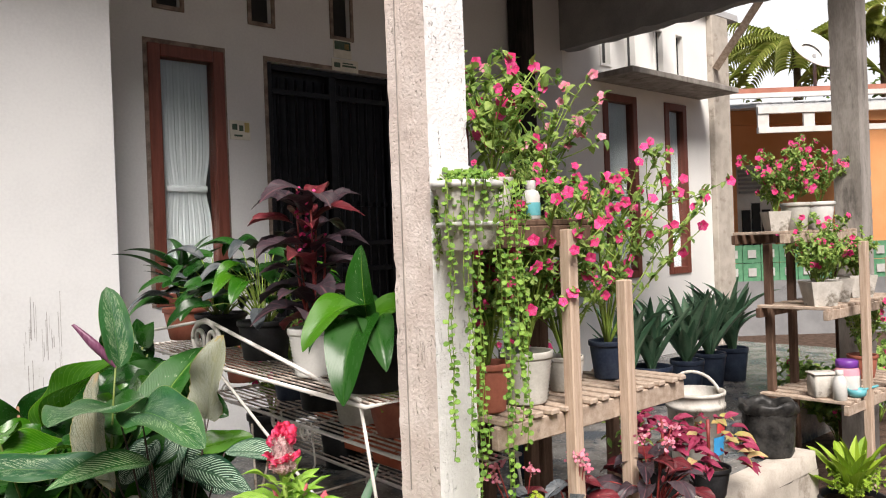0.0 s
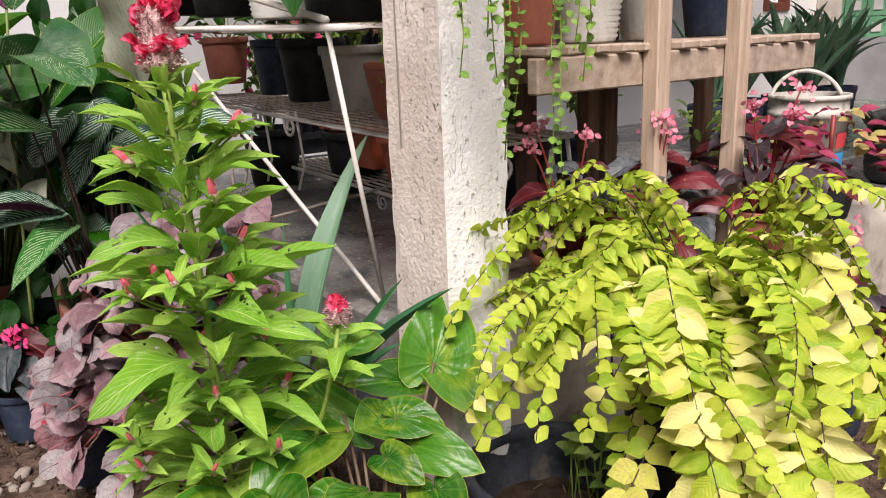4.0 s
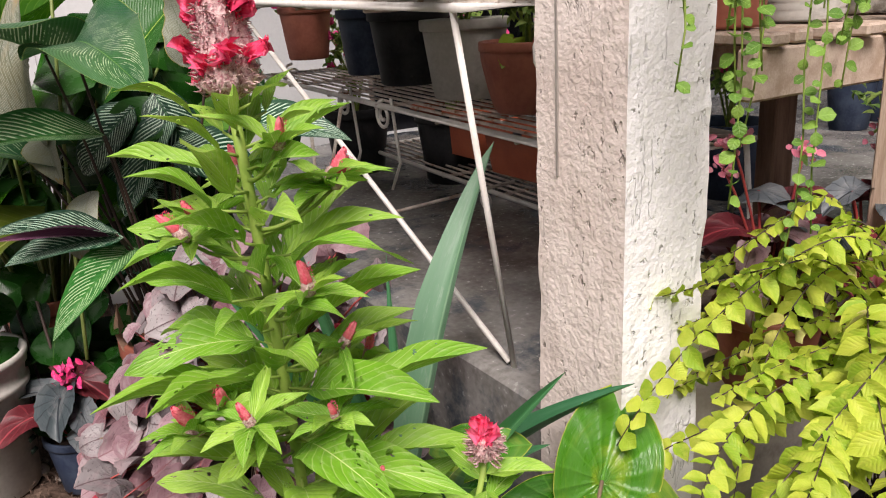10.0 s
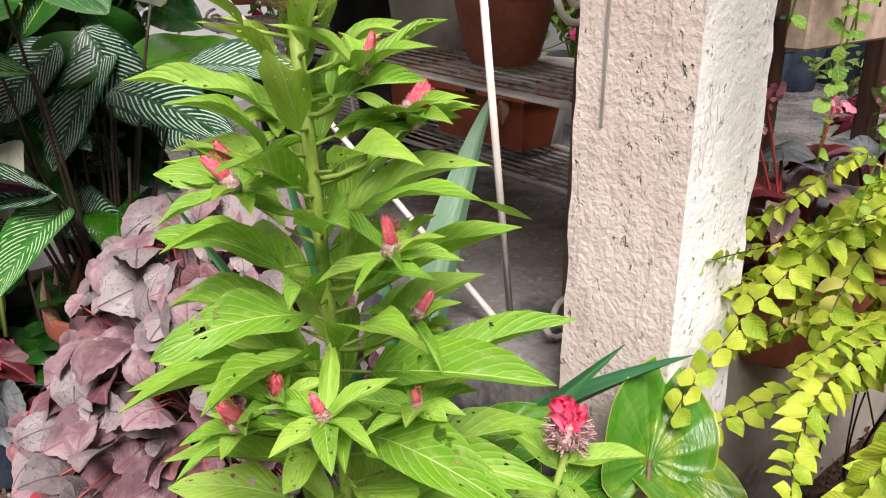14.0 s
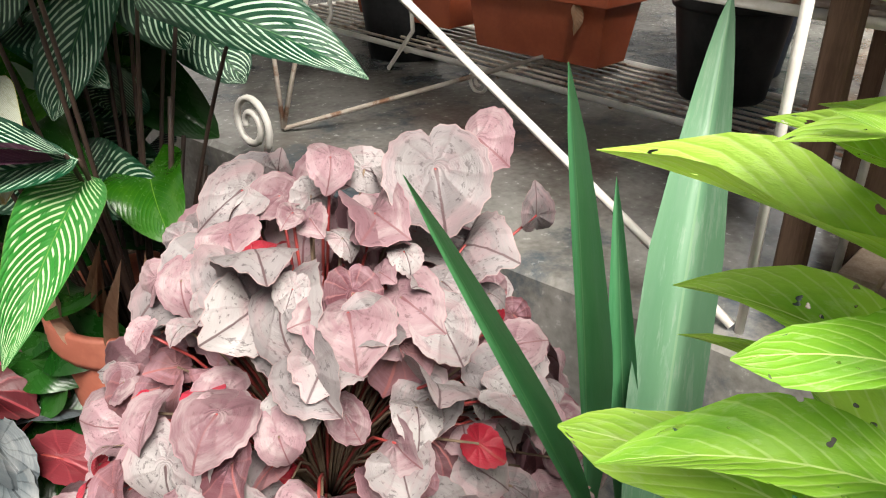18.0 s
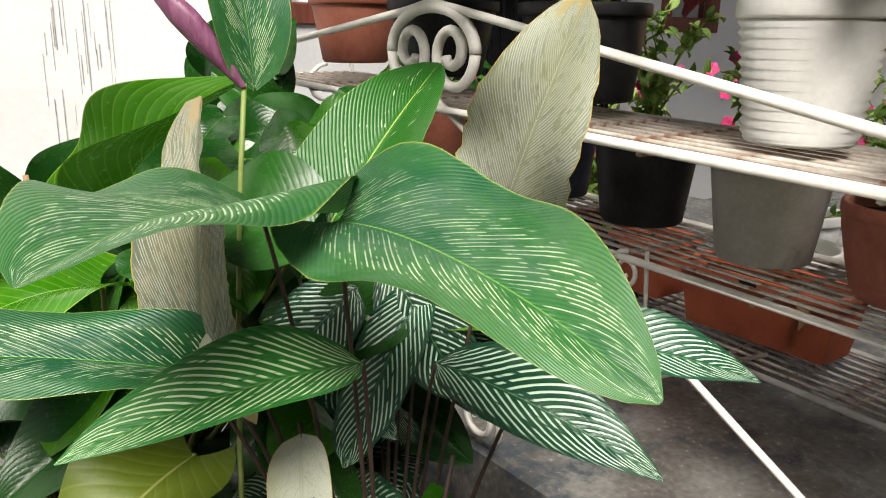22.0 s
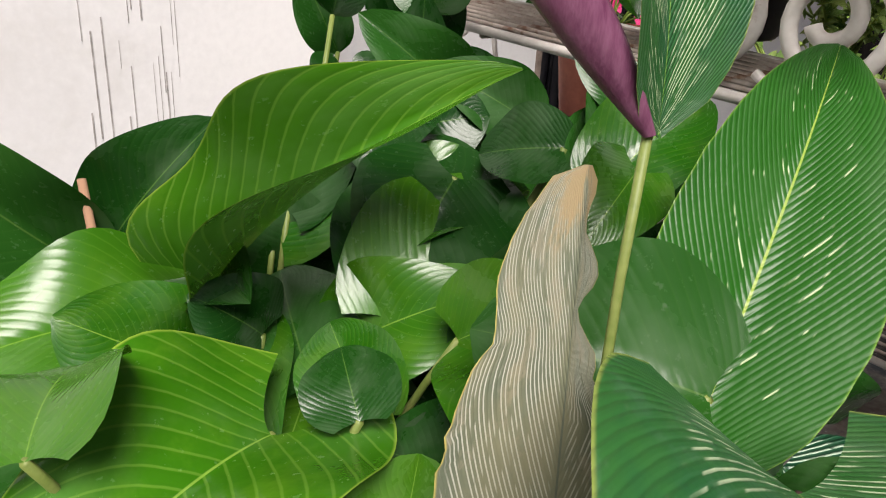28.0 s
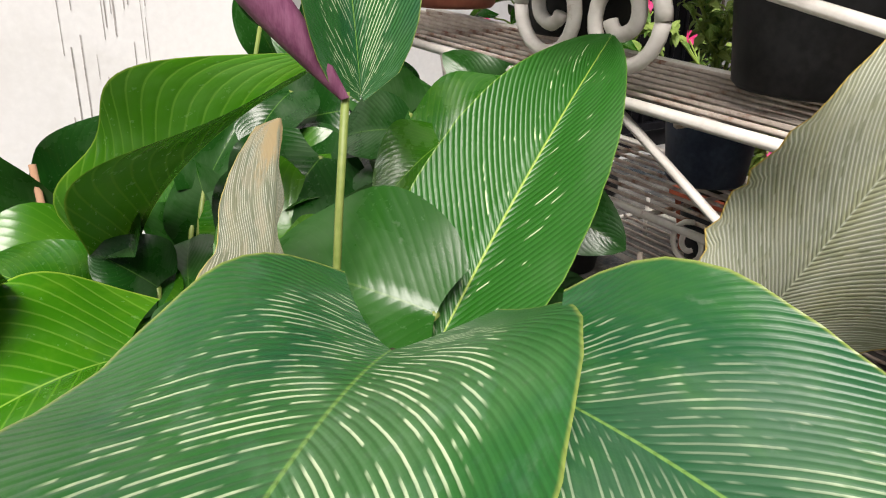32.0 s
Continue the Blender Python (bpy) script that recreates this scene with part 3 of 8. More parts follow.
def scroll(c, r, turns, ax, ay, start=0.0, n=22):
    """A flat spiral in the plane of ax and ay."""
    c, ax, ay = Vector(c), Vector(ax), Vector(ay)
    out = []
    for i in range(n + 1):
        f = i / n
        a, rr = start + f * turns * 2 * math.pi, r * (1 - 0.75 * f)
        out.append(c + ax * rr * math.cos(a) + ay * rr * math.sin(a))
    return out


def lathe(profile, n=28, wob=0.0, ribs=0, rib=0.0):
    """A turned shape: profile of (radius, height)."""
    bm = bmesh.new()
    rows = []
    for r, z in profile:
        rows.append([bm.verts.new(((r + (rib * (0.5 + 0.5 * math.cos(ribs * a)) if ribs else 0) + wob * noise.noise((math.cos(a) * 2, math.sin(a) * 2, z * 9))) * math.cos(a),
                                   (r + (rib * (0.5 + 0.5 * math.cos(ribs * a)) if ribs else 0) + wob * noise.noise((math.cos(a) * 2 + 9, math.sin(a) * 2, z * 9))) * math.sin(a), z)) for a in (2 * math.pi * j / n for j in range(n))])
    for a, b in zip(rows, rows[1:]):
        for j in range(n):
            bm.faces.new((a[j], a[(j + 1) % n], b[(j + 1) % n], b[j]))
    if profile[0][1] <= 0.001:
        bm.faces.new(rows[0][::-1])
    return bm


def pot(parent, r, h, mat, style="plain", rb=0.72, at=(0, 0, 0), fill=0.85, label=""):
    """A flower pot with its rim and soil; r is the radius of the rim."""
    b = r * rb
    T = Matrix.Translation(at)
    wall = [(b * 0.94, 0), (b, 0.006)]
    if style == "ringed":
        for i in range(1, 13):
            z = h * 0.9 * i / 13
            wall += [(b + (r * 0.95 - b) * i / 13 - 0.003, z - 0.005), (b + (r * 0.95 - b) * i / 13 + 0.003, z + 0.002)]
    elif style == "urn":
        wall += [(b * 1.12, h * 0.12), (b * 1.3, h * 0.4), (r * 0.92, h * 0.75)]
    elif style == "bowl":
        wall += [(b * 1.18, h * 0.25), (r * 0.94, h * 0.7)]
    inner = [(r * 0.93, h * 0.88), (r * 0.9, h * 0.95), (r * 0.86, h * fill * 0.9)]
    ribs = 24 if style in ("ribbed", "urn") else 0
    body = part("body", lathe(wall + [(r * 0.93, h * 0.86)] + [(r * 0.9, h * 0.9), (r * 0.86, h * fill * 0.85)], 48 if ribs else 30, 0.0, ribs, 0.005 if ribs else 0), mat, parent, label, m=T)
    rim = part("rim", lathe([(r * 0.9, h * 0.87), (r * 0.985, h * 0.865), (r, h * 0.89), (r, h * 0.985), (r * 0.985, h), (r * 0.92, h), (r * 0.89, h * 0.97), (r * 0.88, h * fill * 0.88)], 30), mat, parent, m=T)
    bm = bmesh.new()
    bmesh.ops.create_circle(bm, cap_ends=True, segments=24, radius=r * 0.885)
    bmesh.ops.poke(bm, faces=bm.faces)
    bmesh.ops.subdivide_edges(bm, edges=bm.edges, cuts=2, use_grid_fill=True)
    for p in bm.verts:
        p.co.z = h * fill + 0.01 * noise.noise(p.co * 30)
    part("soil", bm, "pot_soil", parent, m=T)


# ---- leaf templates: stalk end at the origin, tip at (0, 1, 0), face up ----
def leaf_geo(shape="lance", n=8, w=4, bend=0.6, fold=0.12, wave=0.0, heart=0.0, curl=0.0, ragged=0.0, seed=0, twist=0.0, asp=0.4):
    fold, curl, wave = fold * asp * 2, curl * asp * 2, wave * asp * 2
    rs = random.Random(seed)
    ph = rs.random() * 6
    V, F, U = [], [], []
    for i in range(n + 1):
        s = i / n
        if shape == "lance":
            wd = math.sin(math.pi * min(1, s ** 0.75)) ** 0.85 if 0 < s < 1 else 0.02
        elif shape == "ovate":
            wd = (math.sin(math.pi * min(1, (s * 0.96 + 0.04 if heart else s) ** 0.68)) ** 0.62 if (0 < s or heart) and s < 1 else 0.03)
        elif shape == "paddle":
            wd = (math.sin(math.pi * min(1, s ** 0.85)) ** 0.5) if 0 < s < 1 else 0.03
        elif shape == "heart":
            wd = (1 - s) ** 0.62 * (0.9 + 0.45 * s) * min(1, 0.72 + s * 2.5)
            wd = max(wd, 0.01)
        elif shape == "strap":
            wd = min(1, 0.55 + s * 1.5) * (1 - max(0, s - 0.55) / 0.45) ** 0.7 if s < 1 else 0.02
        elif shape == "fan":
            wd = min(1.0, 0.3 + 1.7 * s) * (1 if s < 0.75 else 1 - 1.6 * (s - 0.75))
        elif shape == "pinna":
            wd = min(1.0, 0.55 + 1.5 * s) * (1 if s < 0.5 else 1 - 0.97 * ((s - 0.5) / 0.5) ** 1.2)
        elif shape == "round":
            wd = math.sin(math.pi * min(1, max(0.02, s))) ** 0.5 if s < 1 else 0.05
        else:
            wd = 0.8 * math.sin(math.pi * s) + 0.03
        th = bend * (s - 0.5)
        y0 = math.sin(th) / bend if abs(bend) > 0.01 else s - 0.5
        z0 = (math.cos(th)) / bend if abs(bend) > 0.01 else 0
        for j in range(2 * w + 1):
            c = j / w - 1
            if shape == "withered":
                wd = (0.12 + 0.88 * math.sin(math.pi * min(1, s ** 0.6)) ** 0.5 if 0 < s < 1 else 0.04)
                if c > 0:
                    wd *= 1 if s < 0.55 else max(0.16, 1 - (s - 0.55) * 9) + 0.12 * math.sin(s * 40)
                else:
                    wd *= 1 - 0.2 * math.exp(-((s - 0.7) / 0.07) ** 2) - 0.5 * max(0, s - 0.84)
                wd = max(wd, 0.03)
            half = 0.5 * wd * (1 + ragged * rs.uniform(-1, 1) * (abs(c) == 1))
            x = c * half
            y = y0 - heart * abs(c) ** 1.6 * (1 - s) ** 2.2
            z = z0 + fold * abs(c) * wd - curl * abs(c) ** 2 * wd + wave * math.sin(9 * s + ph + (1.3 if c > 0 else 0)) * abs(c) ** 1.5 * wd
            tw = twist * (s - 0.3)
            V.append((x * math.cos(tw), y, z + x * math.sin(tw)))
            U.append((0.5 + 0.5 * c, s))
    k = 2 * w + 1
    for i in range(n):
        for j in range(2 * w):
            a = i * k + j
            F.append((a, a + 1, a + 1 + k, a + k))
    V = np.array(V)
    b, t = V[w].copy(), V[n * k + w].copy()
    V -= b
    d = t - b
    ln = np.linalg.norm(d)
    cy, sy = d[1] / ln, d[2] / ln
    y = (V[:, 1] * cy + V[:, 2] * sy) / ln
    z = (-V[:, 1] * sy + V[:, 2] * cy) / ln
    V[:, 1], V[:, 2] = y, z
    return V, F, np.array(U)


def palm_geo(ks, rs_, nr=6, na=28, bend=0.5, fold=0.1, wave=0.04, jag=0.0, lobes=12, seed=0):
    """A heart-shaped leaf spread round its stalk; ks are angles from the tip and rs_ the reach there."""
    rnd = random.Random(seed)
    ph = rnd.random() * 6
    V, F, U = [(0, 0, 0)], [], [(0.5, 0.0)]
    for r in range(1, nr + 1):
        q = r / nr
        for i in range(na + 1):
            th = -180 + 360 * i / na
            R = np.interp(abs(th), ks, rs_)
            R *= 1 + (jag * math.sin(lobes * math.radians(th) * 2 + ph) + 0.02 * math.sin(3 * math.radians(th) + ph)) * (q == 1)
            x, y = R * q * math.sin(math.radians(th)), R * q * math.cos(math.radians(th))
            z = -bend * 0.5 * (y - 0.3) ** 2 + bend * 0.045 + fold * abs(x) + wave * q * q * math.sin(5 * math.radians(th) + ph)
            V.append((x, y, z)), U.append((0.5 + 0.5 * th / 180, q))
    k = na + 1
    for i in range(na):
        F.append((0, 1 + i, 2 + i, 2 + i))
        for r in range(nr - 1):
            a = 1 + r * k + i
            F.append((a, a + k, a + k + 1, a + 1))
    V = np.array(V)
    V[:, 0] /= V[:, 0].max() - V[:, 0].min()
    V[:, 1] /= V[:, 1].max()
    return V, F, np.array(U)


MESHES = {}


def leaf_mesh(key, material):
    """A shared mesh of one template in one material."""
    full = (key, material)
    if full not in MESHES:
        V, F, U = GEO[key]
        me = bpy.data.meshes.new(key)
        me.from_pydata(V.tolist(), [], [tuple(dict.fromkeys(fc)) for fc in F])
        uv = me.uv_layers.new(name="uv")
        idx = np.empty(len(me.loops), dtype=np.int32)
        me.loops.foreach_get("vertex_index", idx)
        uv.data.foreach_set("uv", U[idx].ravel())
        me.polygons.foreach_set("use_smooth", [True] * len(me.polygons))
        me.materials.append(M[material])
        MESHES[full] = me
    return MESHES[full]


def aim(base, tip, normal, width):
    """The pose that lays a template from base to tip, facing along normal."""
    base, tip = Vector(base), Vector(tip)
    y = tip - base
    ln = y.length
    y.normalize()
    nrm = Vector(normal)
    x = y.cross(nrm)
    if x.length < 1e-4:
        x = y.cross(Vector((0.3, 0.5, 0.8)))
    x.normalize()
    z = x.cross(y)
    m = Matrix((x * width, y * ln, z * ln)).transposed().to_4x4()
    m.translation = base
    return m


def leaf(parent, key, material, base, tip, normal, width, name="leaf", label=""):
    """One leaf as a part; base and tip are in the world, the parent stands upright at its own place."""
    m = aim(base, tip, normal, width)
    if parent:
        m.translation -= parent.matrix_basis.translation
    return part(name, leaf_mesh(key, material), material, parent, label, m=m)


class Batch:
    """Many leaves joined into one mesh, for what nobody could count."""

    def __init__(self):
        self.v, self.f, self.u, self.n = [], [], [], 0

    def add(self, key, m):
        V, F, U = GEO[key]
        a = np.array(m)
        self.v.append(V @ a[:3, :3].T + a[:3, 3])
        self.f.append(np.array(F) + self.n)
        self.u.append(U)
        self.n += len(V)

    def build(self, name, material, parent=None, kind="stuff"):
        if not self.n:
            return None
        V, F, U = np.vstack(self.v), np.vstack(self.f), np.vstack(self.u)
        if parent:
            V = V - np.array(parent.matrix_basis.translation)
        me = bpy.data.meshes.new(name)
        me.from_pydata(V.tolist(), [], F.tolist())
        uv = me.uv_layers.new(name="uv")
        uv.data.foreach_set("uv", U[F.ravel()].ravel())
        me.polygons.foreach_set("use_smooth", [True] * len(me.polygons))
        me.materials.append(M[material])
        ob = new(name, me)
        ob.parent = parent
        if kind:
            ob["kind"] = kind
        return ob


GEO = {
    "big": leaf_geo("ovate", 26, 9, 0.7, 0.1, 0.07, 0.06, 0.0, 0.01, 1),
    "big_b": leaf_geo("ovate", 26, 9, 0.5, 0.12, 0.06, 0.22, 0.05, 0.01, 2),
    "upright": leaf_geo("ovate", 24, 6, 0.4, 0.13, 0.02, 0.0, 0.0, 0.01, 3),
    "torn": leaf_geo("paddle", 26, 6, 0.5, 0.16, 0.09, 0.0, 0.0, 0.05, 4, 0.3),
    "long": leaf_geo("lance", 16, 5, 0.6, 0.1, 0.02, 0.0, 0.0, 0.0, 5),
    "long_b": leaf_geo("paddle", 16, 5, 0.5, 0.08, 0.03, 0.02, 0.0, 0.0, 6),
    "folded": leaf_geo("lance", 22, 6, 0.4, 0.3, 0.06, 0.0, 0.0, 0.04, 7, 0.4),
    "rolled": leaf_geo("lance", 16, 6, 0.15, 0.2, 0.0, 0.0, 0.0, 0.0, 8),
    "wavy": leaf_geo("ovate", 24, 8, 0.9, 0.3, 0.16, 0.06, 0.0, 0.01, 9, 0.2),
    "glossy": leaf_geo("ovate", 18, 6, 0.9, 0.14, 0.09, 0.12, 0.0, 0.0, 10),
    "glossy_b": leaf_geo("ovate", 18, 6, 0.6, 0.2, 0.06, 0.1, 0.0, 0.0, 11),
    "cel": leaf_geo("lance", 10, 3, 0.7, 0.14, 0.06, 0.0, 0.0, 0.06, 12, asp=0.28),
    "cel_b": leaf_geo("lance", 10, 3, 1.1, 0.2, 0.05, 0.0, 0.0, 0.08, 13, asp=0.28),
    "cel_c": leaf_geo("lance", 10, 3, 0.35, 0.22, 0.07, 0.0, 0.0, 0.05, 14, asp=0.28),
    "cel_d": leaf_geo("lance", 12, 3, 0.9, 0.05, 0.09, 0.0, 0.0, 0.1, 34, 0.5, asp=0.28),
    "heart": palm_geo((0, 8, 20, 40, 65, 95, 125, 150, 168, 180), (1, 0.94, 0.87, 0.78, 0.69, 0.63, 0.59, 0.48, 0.26, 0.05), 7, 32, 0.7, 0.1, 0.03, 0.0, 12, 15),
    "heart_b": palm_geo((0, 8, 20, 40, 65, 95, 125, 150, 168, 180), (1, 0.94, 0.87, 0.78, 0.69, 0.63, 0.59, 0.48, 0.26, 0.05), 7, 32, 1.1, 0.2, 0.05, 0.0, 12, 16),
    "heart_c": palm_geo((0, 8, 20, 40, 65, 95, 125, 150, 168, 180), (1, 0.94, 0.87, 0.78, 0.69, 0.63, 0.59, 0.48, 0.26, 0.05), 7, 32, 0.4, 0.3, 0.04, 0.0, 12, 17),
    "bego": palm_geo((0, 8, 22, 50, 80, 110, 140, 160, 172, 180), (1, 0.92, 0.87, 0.84, 0.81, 0.77, 0.72, 0.66, 0.58, 0.48), 4, 40, 1.1, 0.12, 0.03, 0.03, 8, 18),
    "bego_b": palm_geo((0, 8, 22, 50, 80, 110, 140, 160, 172, 180), (1, 0.92, 0.87, 0.84, 0.81, 0.77, 0.72, 0.66, 0.58, 0.48), 4, 40, 0.7, 0.26, 0.045, 0.035, 8, 19),
    "bego_c": palm_geo((0, 8, 22, 50, 80, 110, 140, 160, 172, 180), (1, 0.92, 0.87, 0.84, 0.81, 0.77, 0.72, 0.66, 0.58, 0.48), 4, 40, 1.7, -0.06, 0.05, 0.035, 9, 20),
    "fan": leaf_geo("fan", 6, 2, 0.5, 0.05, 0.05, 0.0, 0.0, 0.08, 21, asp=0.8),
    "fan_b": leaf_geo("fan", 6, 2, 0.9, -0.05, 0.08, 0.0, 0.0, 0.1, 22, asp=0.8),
    "withered": leaf_geo("withered", 44, 7, 0.3, 0.14, 0.03, 0.0, 0.0, 0.03, 35, 0.2),
    "arched": leaf_geo("ovate", 30, 8, 0.75, 0.3, 0.09, 0.08, 0.0, 0.0, 36, 0.15),
    "cupped": leaf_geo("ovate", 30, 10, 0.8, 0.22, 0.1, 0.32, 0.1, 0.0, 37, 0.15),
    "pinna": leaf_geo("pinna", 4, 2, 0.35, 0.1, 0.03, 0.0, 0.0, 0.05, 31, asp=0.7),
    "pinna_b": leaf_geo("pinna", 4, 2, 0.7, -0.08, 0.06, 0.0, 0.0, 0.06, 32, 0.3, asp=0.7),
    "frill": leaf_geo("fan", 5, 4, 0.7, 0.0, 0.28, 0.0, 0.0, 0.12, 33, 0.4, asp=0.8),
    "strap": leaf_geo("strap", 18, 3, 0.4, 0.2, 0.0, 0.0, 0.0, 0.0, 23, asp=0.12),
    "strap_b": leaf_geo("strap", 18, 3, 1.5, 0.2, 0.0, 0.0, 0.0, 0.0, 24, asp=0.12),
    "spear": leaf_geo("strap", 12, 2, 0.15, 0.25, 0.02, 0.0, 0.0, 0.0, 25, 0.1, asp=0.06),
    "small": leaf_geo("ovate", 4, 1, 0.6, 0.15, 0.0, 0.0, 0.0, 0.0, 26),
    "small_b": leaf_geo("lance", 4, 1, 0.9, 0.2, 0.0, 0.0, 0.0, 0.0, 27),
    "disc": leaf_geo("round", 4, 2, 0.5, 0.1, 0.0, 0.0, 0.0, 0.0, 28),
    "arching": leaf_geo("strap", 14, 3, 2.0, 0.25, 0.0, 0.0, 0.0, 0.0, 29, asp=0.14),
    "droop": leaf_geo("ovate", 16, 5, 1.5, 0.1, 0.03, 0.02, 0.0, 0.0, 30),
}

# ---- the house: its own axes, u along the facade, v into the house ----
HOUSE = pose(-0.034, 2.42, 0, 0, 0, 42)
FLOOR = 0.45


def hw(u, v, z=0.0):
    return HOUSE @ Vector((u, v, z))


def struct(name, geo, material, label, category, smooth=False, m=HOUSE):
    return tagged(part(name, geo, material, m=m, smooth=smooth), label, category, kind="structure")


def wall_geo(u0, u1, v0, v1, z0, z1, holes):
    """A wall along u with openings (u0, u1, z0, z1) that go through it."""
    bm = bmesh.new()
    us = sorted({u0, u1, *[h[0] for h in holes], *[h[1] for h in holes]})
    zs = sorted({z0, z1, *[h[2] for h in holes], *[h[3] for h in holes]})
    for a, b in zip(us, us[1:]):
        run = None
        for c, d in zip(zs, zs[1:]):
            hole = any(h[0] <= a and b <= h[1] and h[2] <= c and d <= h[3] for h in holes)
            if hole:
                if run:
                    box(bm, a, b, v0, v1, *run)
                run = None
            else:
                run = (run[0], d) if run else (c, d)
        if run:
            box(bm, a, b, v0, v1, *run)
    return bm


# ground: one sheet, fine near the path
def ground_geo():
    near = [-2.6 + 0.05 * i for i in range(0, 113)]
    xs = [-300, -120, -50, -20, -10, -6, -4] + near + [3.3, 4, 5, 7, 10, 20, 50, 120, 300]
    ys = [-300, -120, -50, -20, -8, -3, -1, 0, 0.6] + [1.0 + 0.05 * i for i in range(0, 75)] + [5, 6, 8, 12, 20, 40, 80, 140, 300]
    bm = bmesh.new()
    grid = []
    for y in ys:
        row = []
        for x in xs:
            z = 0.02 * noise.noise((x * 1.7, y * 1.7, 0)) + 0.012 * noise.noise((x * 7, y * 7, 3)) + 0.006 * noise.noise((x * 19, y * 19, 5))
            row.append(bm.verts.new((x, y, z)))
        grid.append(row)
    for a, b in zip(grid, grid[1:]):
        for j in range(len(xs) - 1):
            bm.faces.new((a[j], a[j + 1], b[j + 1], b[j]))
    return bm


struct("ground", ground_geo(), "soil", "bare brown soil of the yard with small stones", "ground", True, Matrix())

# porch slab with its pale raised front
bm = new_box(0.05, 2.85, 0.1, 3.1, -0.1, FLOOR, bevel=0.012)
bmesh.ops.subdivide_edges(bm, edges=bm.edges, cuts=24, use_grid_fill=True)
for p in bm.verts:
    p.co += Vector((0, 0.012 * noise.noise(p.co * 6), 0.006 * noise.noise(p.co * 9)))
struct("porch_floor", bm, "concrete", "grey worn concrete porch floor", "floor")
bm = bmesh.new()
for i in range(40):
    a, b = 0.05 + 2.8 * i / 40, 0.05 + 2.8 * (i + 1) / 40
    q = [bm.verts.new((w, 0.07 + 0.014 * noise.noise((w * 5, z * 5, 1)), z)) for w, z in ((a, -0.05), (b, -0.05), (b, FLOOR - 0.09), (a, FLOOR - 0.09))]
    bm.faces.new(q)
    q2 = [bm.verts.new((w, v, z)) for w, v, z in ((a, 0.07, FLOOR - 0.09), (b, 0.07, FLOOR - 0.09), (b, 0.082, FLOOR + 0.006), (a, 0.082, FLOOR + 0.006))]
    bm.faces.new(q2)
    q3 = [bm.verts.new((w, v, z)) for w, v, z in ((a, 0.082, FLOOR + 0.006), (b, 0.082, FLOOR + 0.006), (b, 0.2, FLOOR + 0.008), (a, 0.2, FLOOR + 0.008))]
    bm.faces.new(q3)
bmesh.ops.remove_doubles(bm, verts=bm.verts, dist=0.004)
ends = [bm.verts.new(c) for c in ((2.855, 0.07, -0.05), (2.855, 0.9, -0.05), (2.855, 0.9, FLOOR + 0.006), (2.855, 0.08, FLOOR + 0.006))]
bm.faces.new(ends)
struct("porch_edge", bm, "step", "pale rough concrete edge of the porch", "kerb", True)
struct("side_floor", new_box(2.85, 7.6, 0.95, 3.1, -0.1, FLOOR - 0.09, bevel=0.01), "concrete", "grey concrete strip along the house", "floor")

# facade with its openings
W1, DOOR, W2, W3, W4 = (0.38, 0.9, 1.35, 3.03), (1.23, 2.36, FLOOR, 3.02), (2.66, 3.17, 1.35, 3.03), (5.12, 5.72, 1.25, 3.2), (6.27, 6.72, 1.25, 3.2)
VENTS = [(c - 0.08, c + 0.08, 3.28, 3.72) for c in (0.53, 1.2, 1.88, 3.02)]
VENTS2 = [(c - 0.07, c + 0.07, 3.5, 4.0) for c in (5.2, 5.65, 6.2, 6.62)]
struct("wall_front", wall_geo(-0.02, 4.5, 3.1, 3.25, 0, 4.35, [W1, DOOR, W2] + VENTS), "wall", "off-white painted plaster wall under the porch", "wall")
struct("wall_side", wall_geo(4.5, 7.62, 3.1, 3.25, 0, 4.35, [W3, W4] + VENTS2), "wall_lit", "painted plaster wall, whitened for the daylight on it", "wall")
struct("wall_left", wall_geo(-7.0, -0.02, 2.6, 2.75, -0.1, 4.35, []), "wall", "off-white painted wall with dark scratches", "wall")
struct("wall_return", new_box(-0.17, -0.02, 2.75, 3.1, -0.1, 4.35), "wall", "off-white return of the wall", "wall")
struct("wall_back", new_box(-7.0, 7.62, 6.3, 6.4, -0.1, 4.35), "room_shade", "inner wall coloured near black for the dim house", "wall")
struct("wall_end", new_box(7.5, 7.62, 3.25, 6.3, -0.1, 4.35), "wall_lit", "white end wall of the house", "wall")
struct("wall_end_left", new_box(-7.1, -7.0, 2.6, 6.4, -0.1, 4.35), "wall", "white end wall of the house", "wall")
struct("room_floor", new_box(-7.0, 7.5, 3.25, 6.3, -0.1, FLOOR - 0.02), "concrete", "dim floor of the rooms", "floor")
struct("ceiling", new_box(-0.35, 4.75, -0.35, 2.2, 4.35, 4.43), "ceiling", "plain grey porch ceiling", "ceiling")
# out of view; carried forward to shade the upper part of the left wall
struct("eave", new_box(-7.2, -0.352, 1.45, 2.198, 4.352, 4.43), "ceiling", "plain grey board under the unseen house eaves", "ceiling")
struct("eave", new_box(4.77, 7.9, 3.02, 6.5, 4.352, 4.43), "ceiling", "plain grey board under the unseen house eaves", "ceiling")
struct("roof", new_box(-7.2, 4.768, 2.2, 6.5, 4.352, 4.43), "ceiling", "plain grey board under the unseen house eaves", "ceiling")
struct("corner_pilaster", new_box(7.25, 7.64, 3.02, 3.1, 0, 4.35, bevel=0.01), "step", "pale stained corner pilaster of the house", "pilaster")
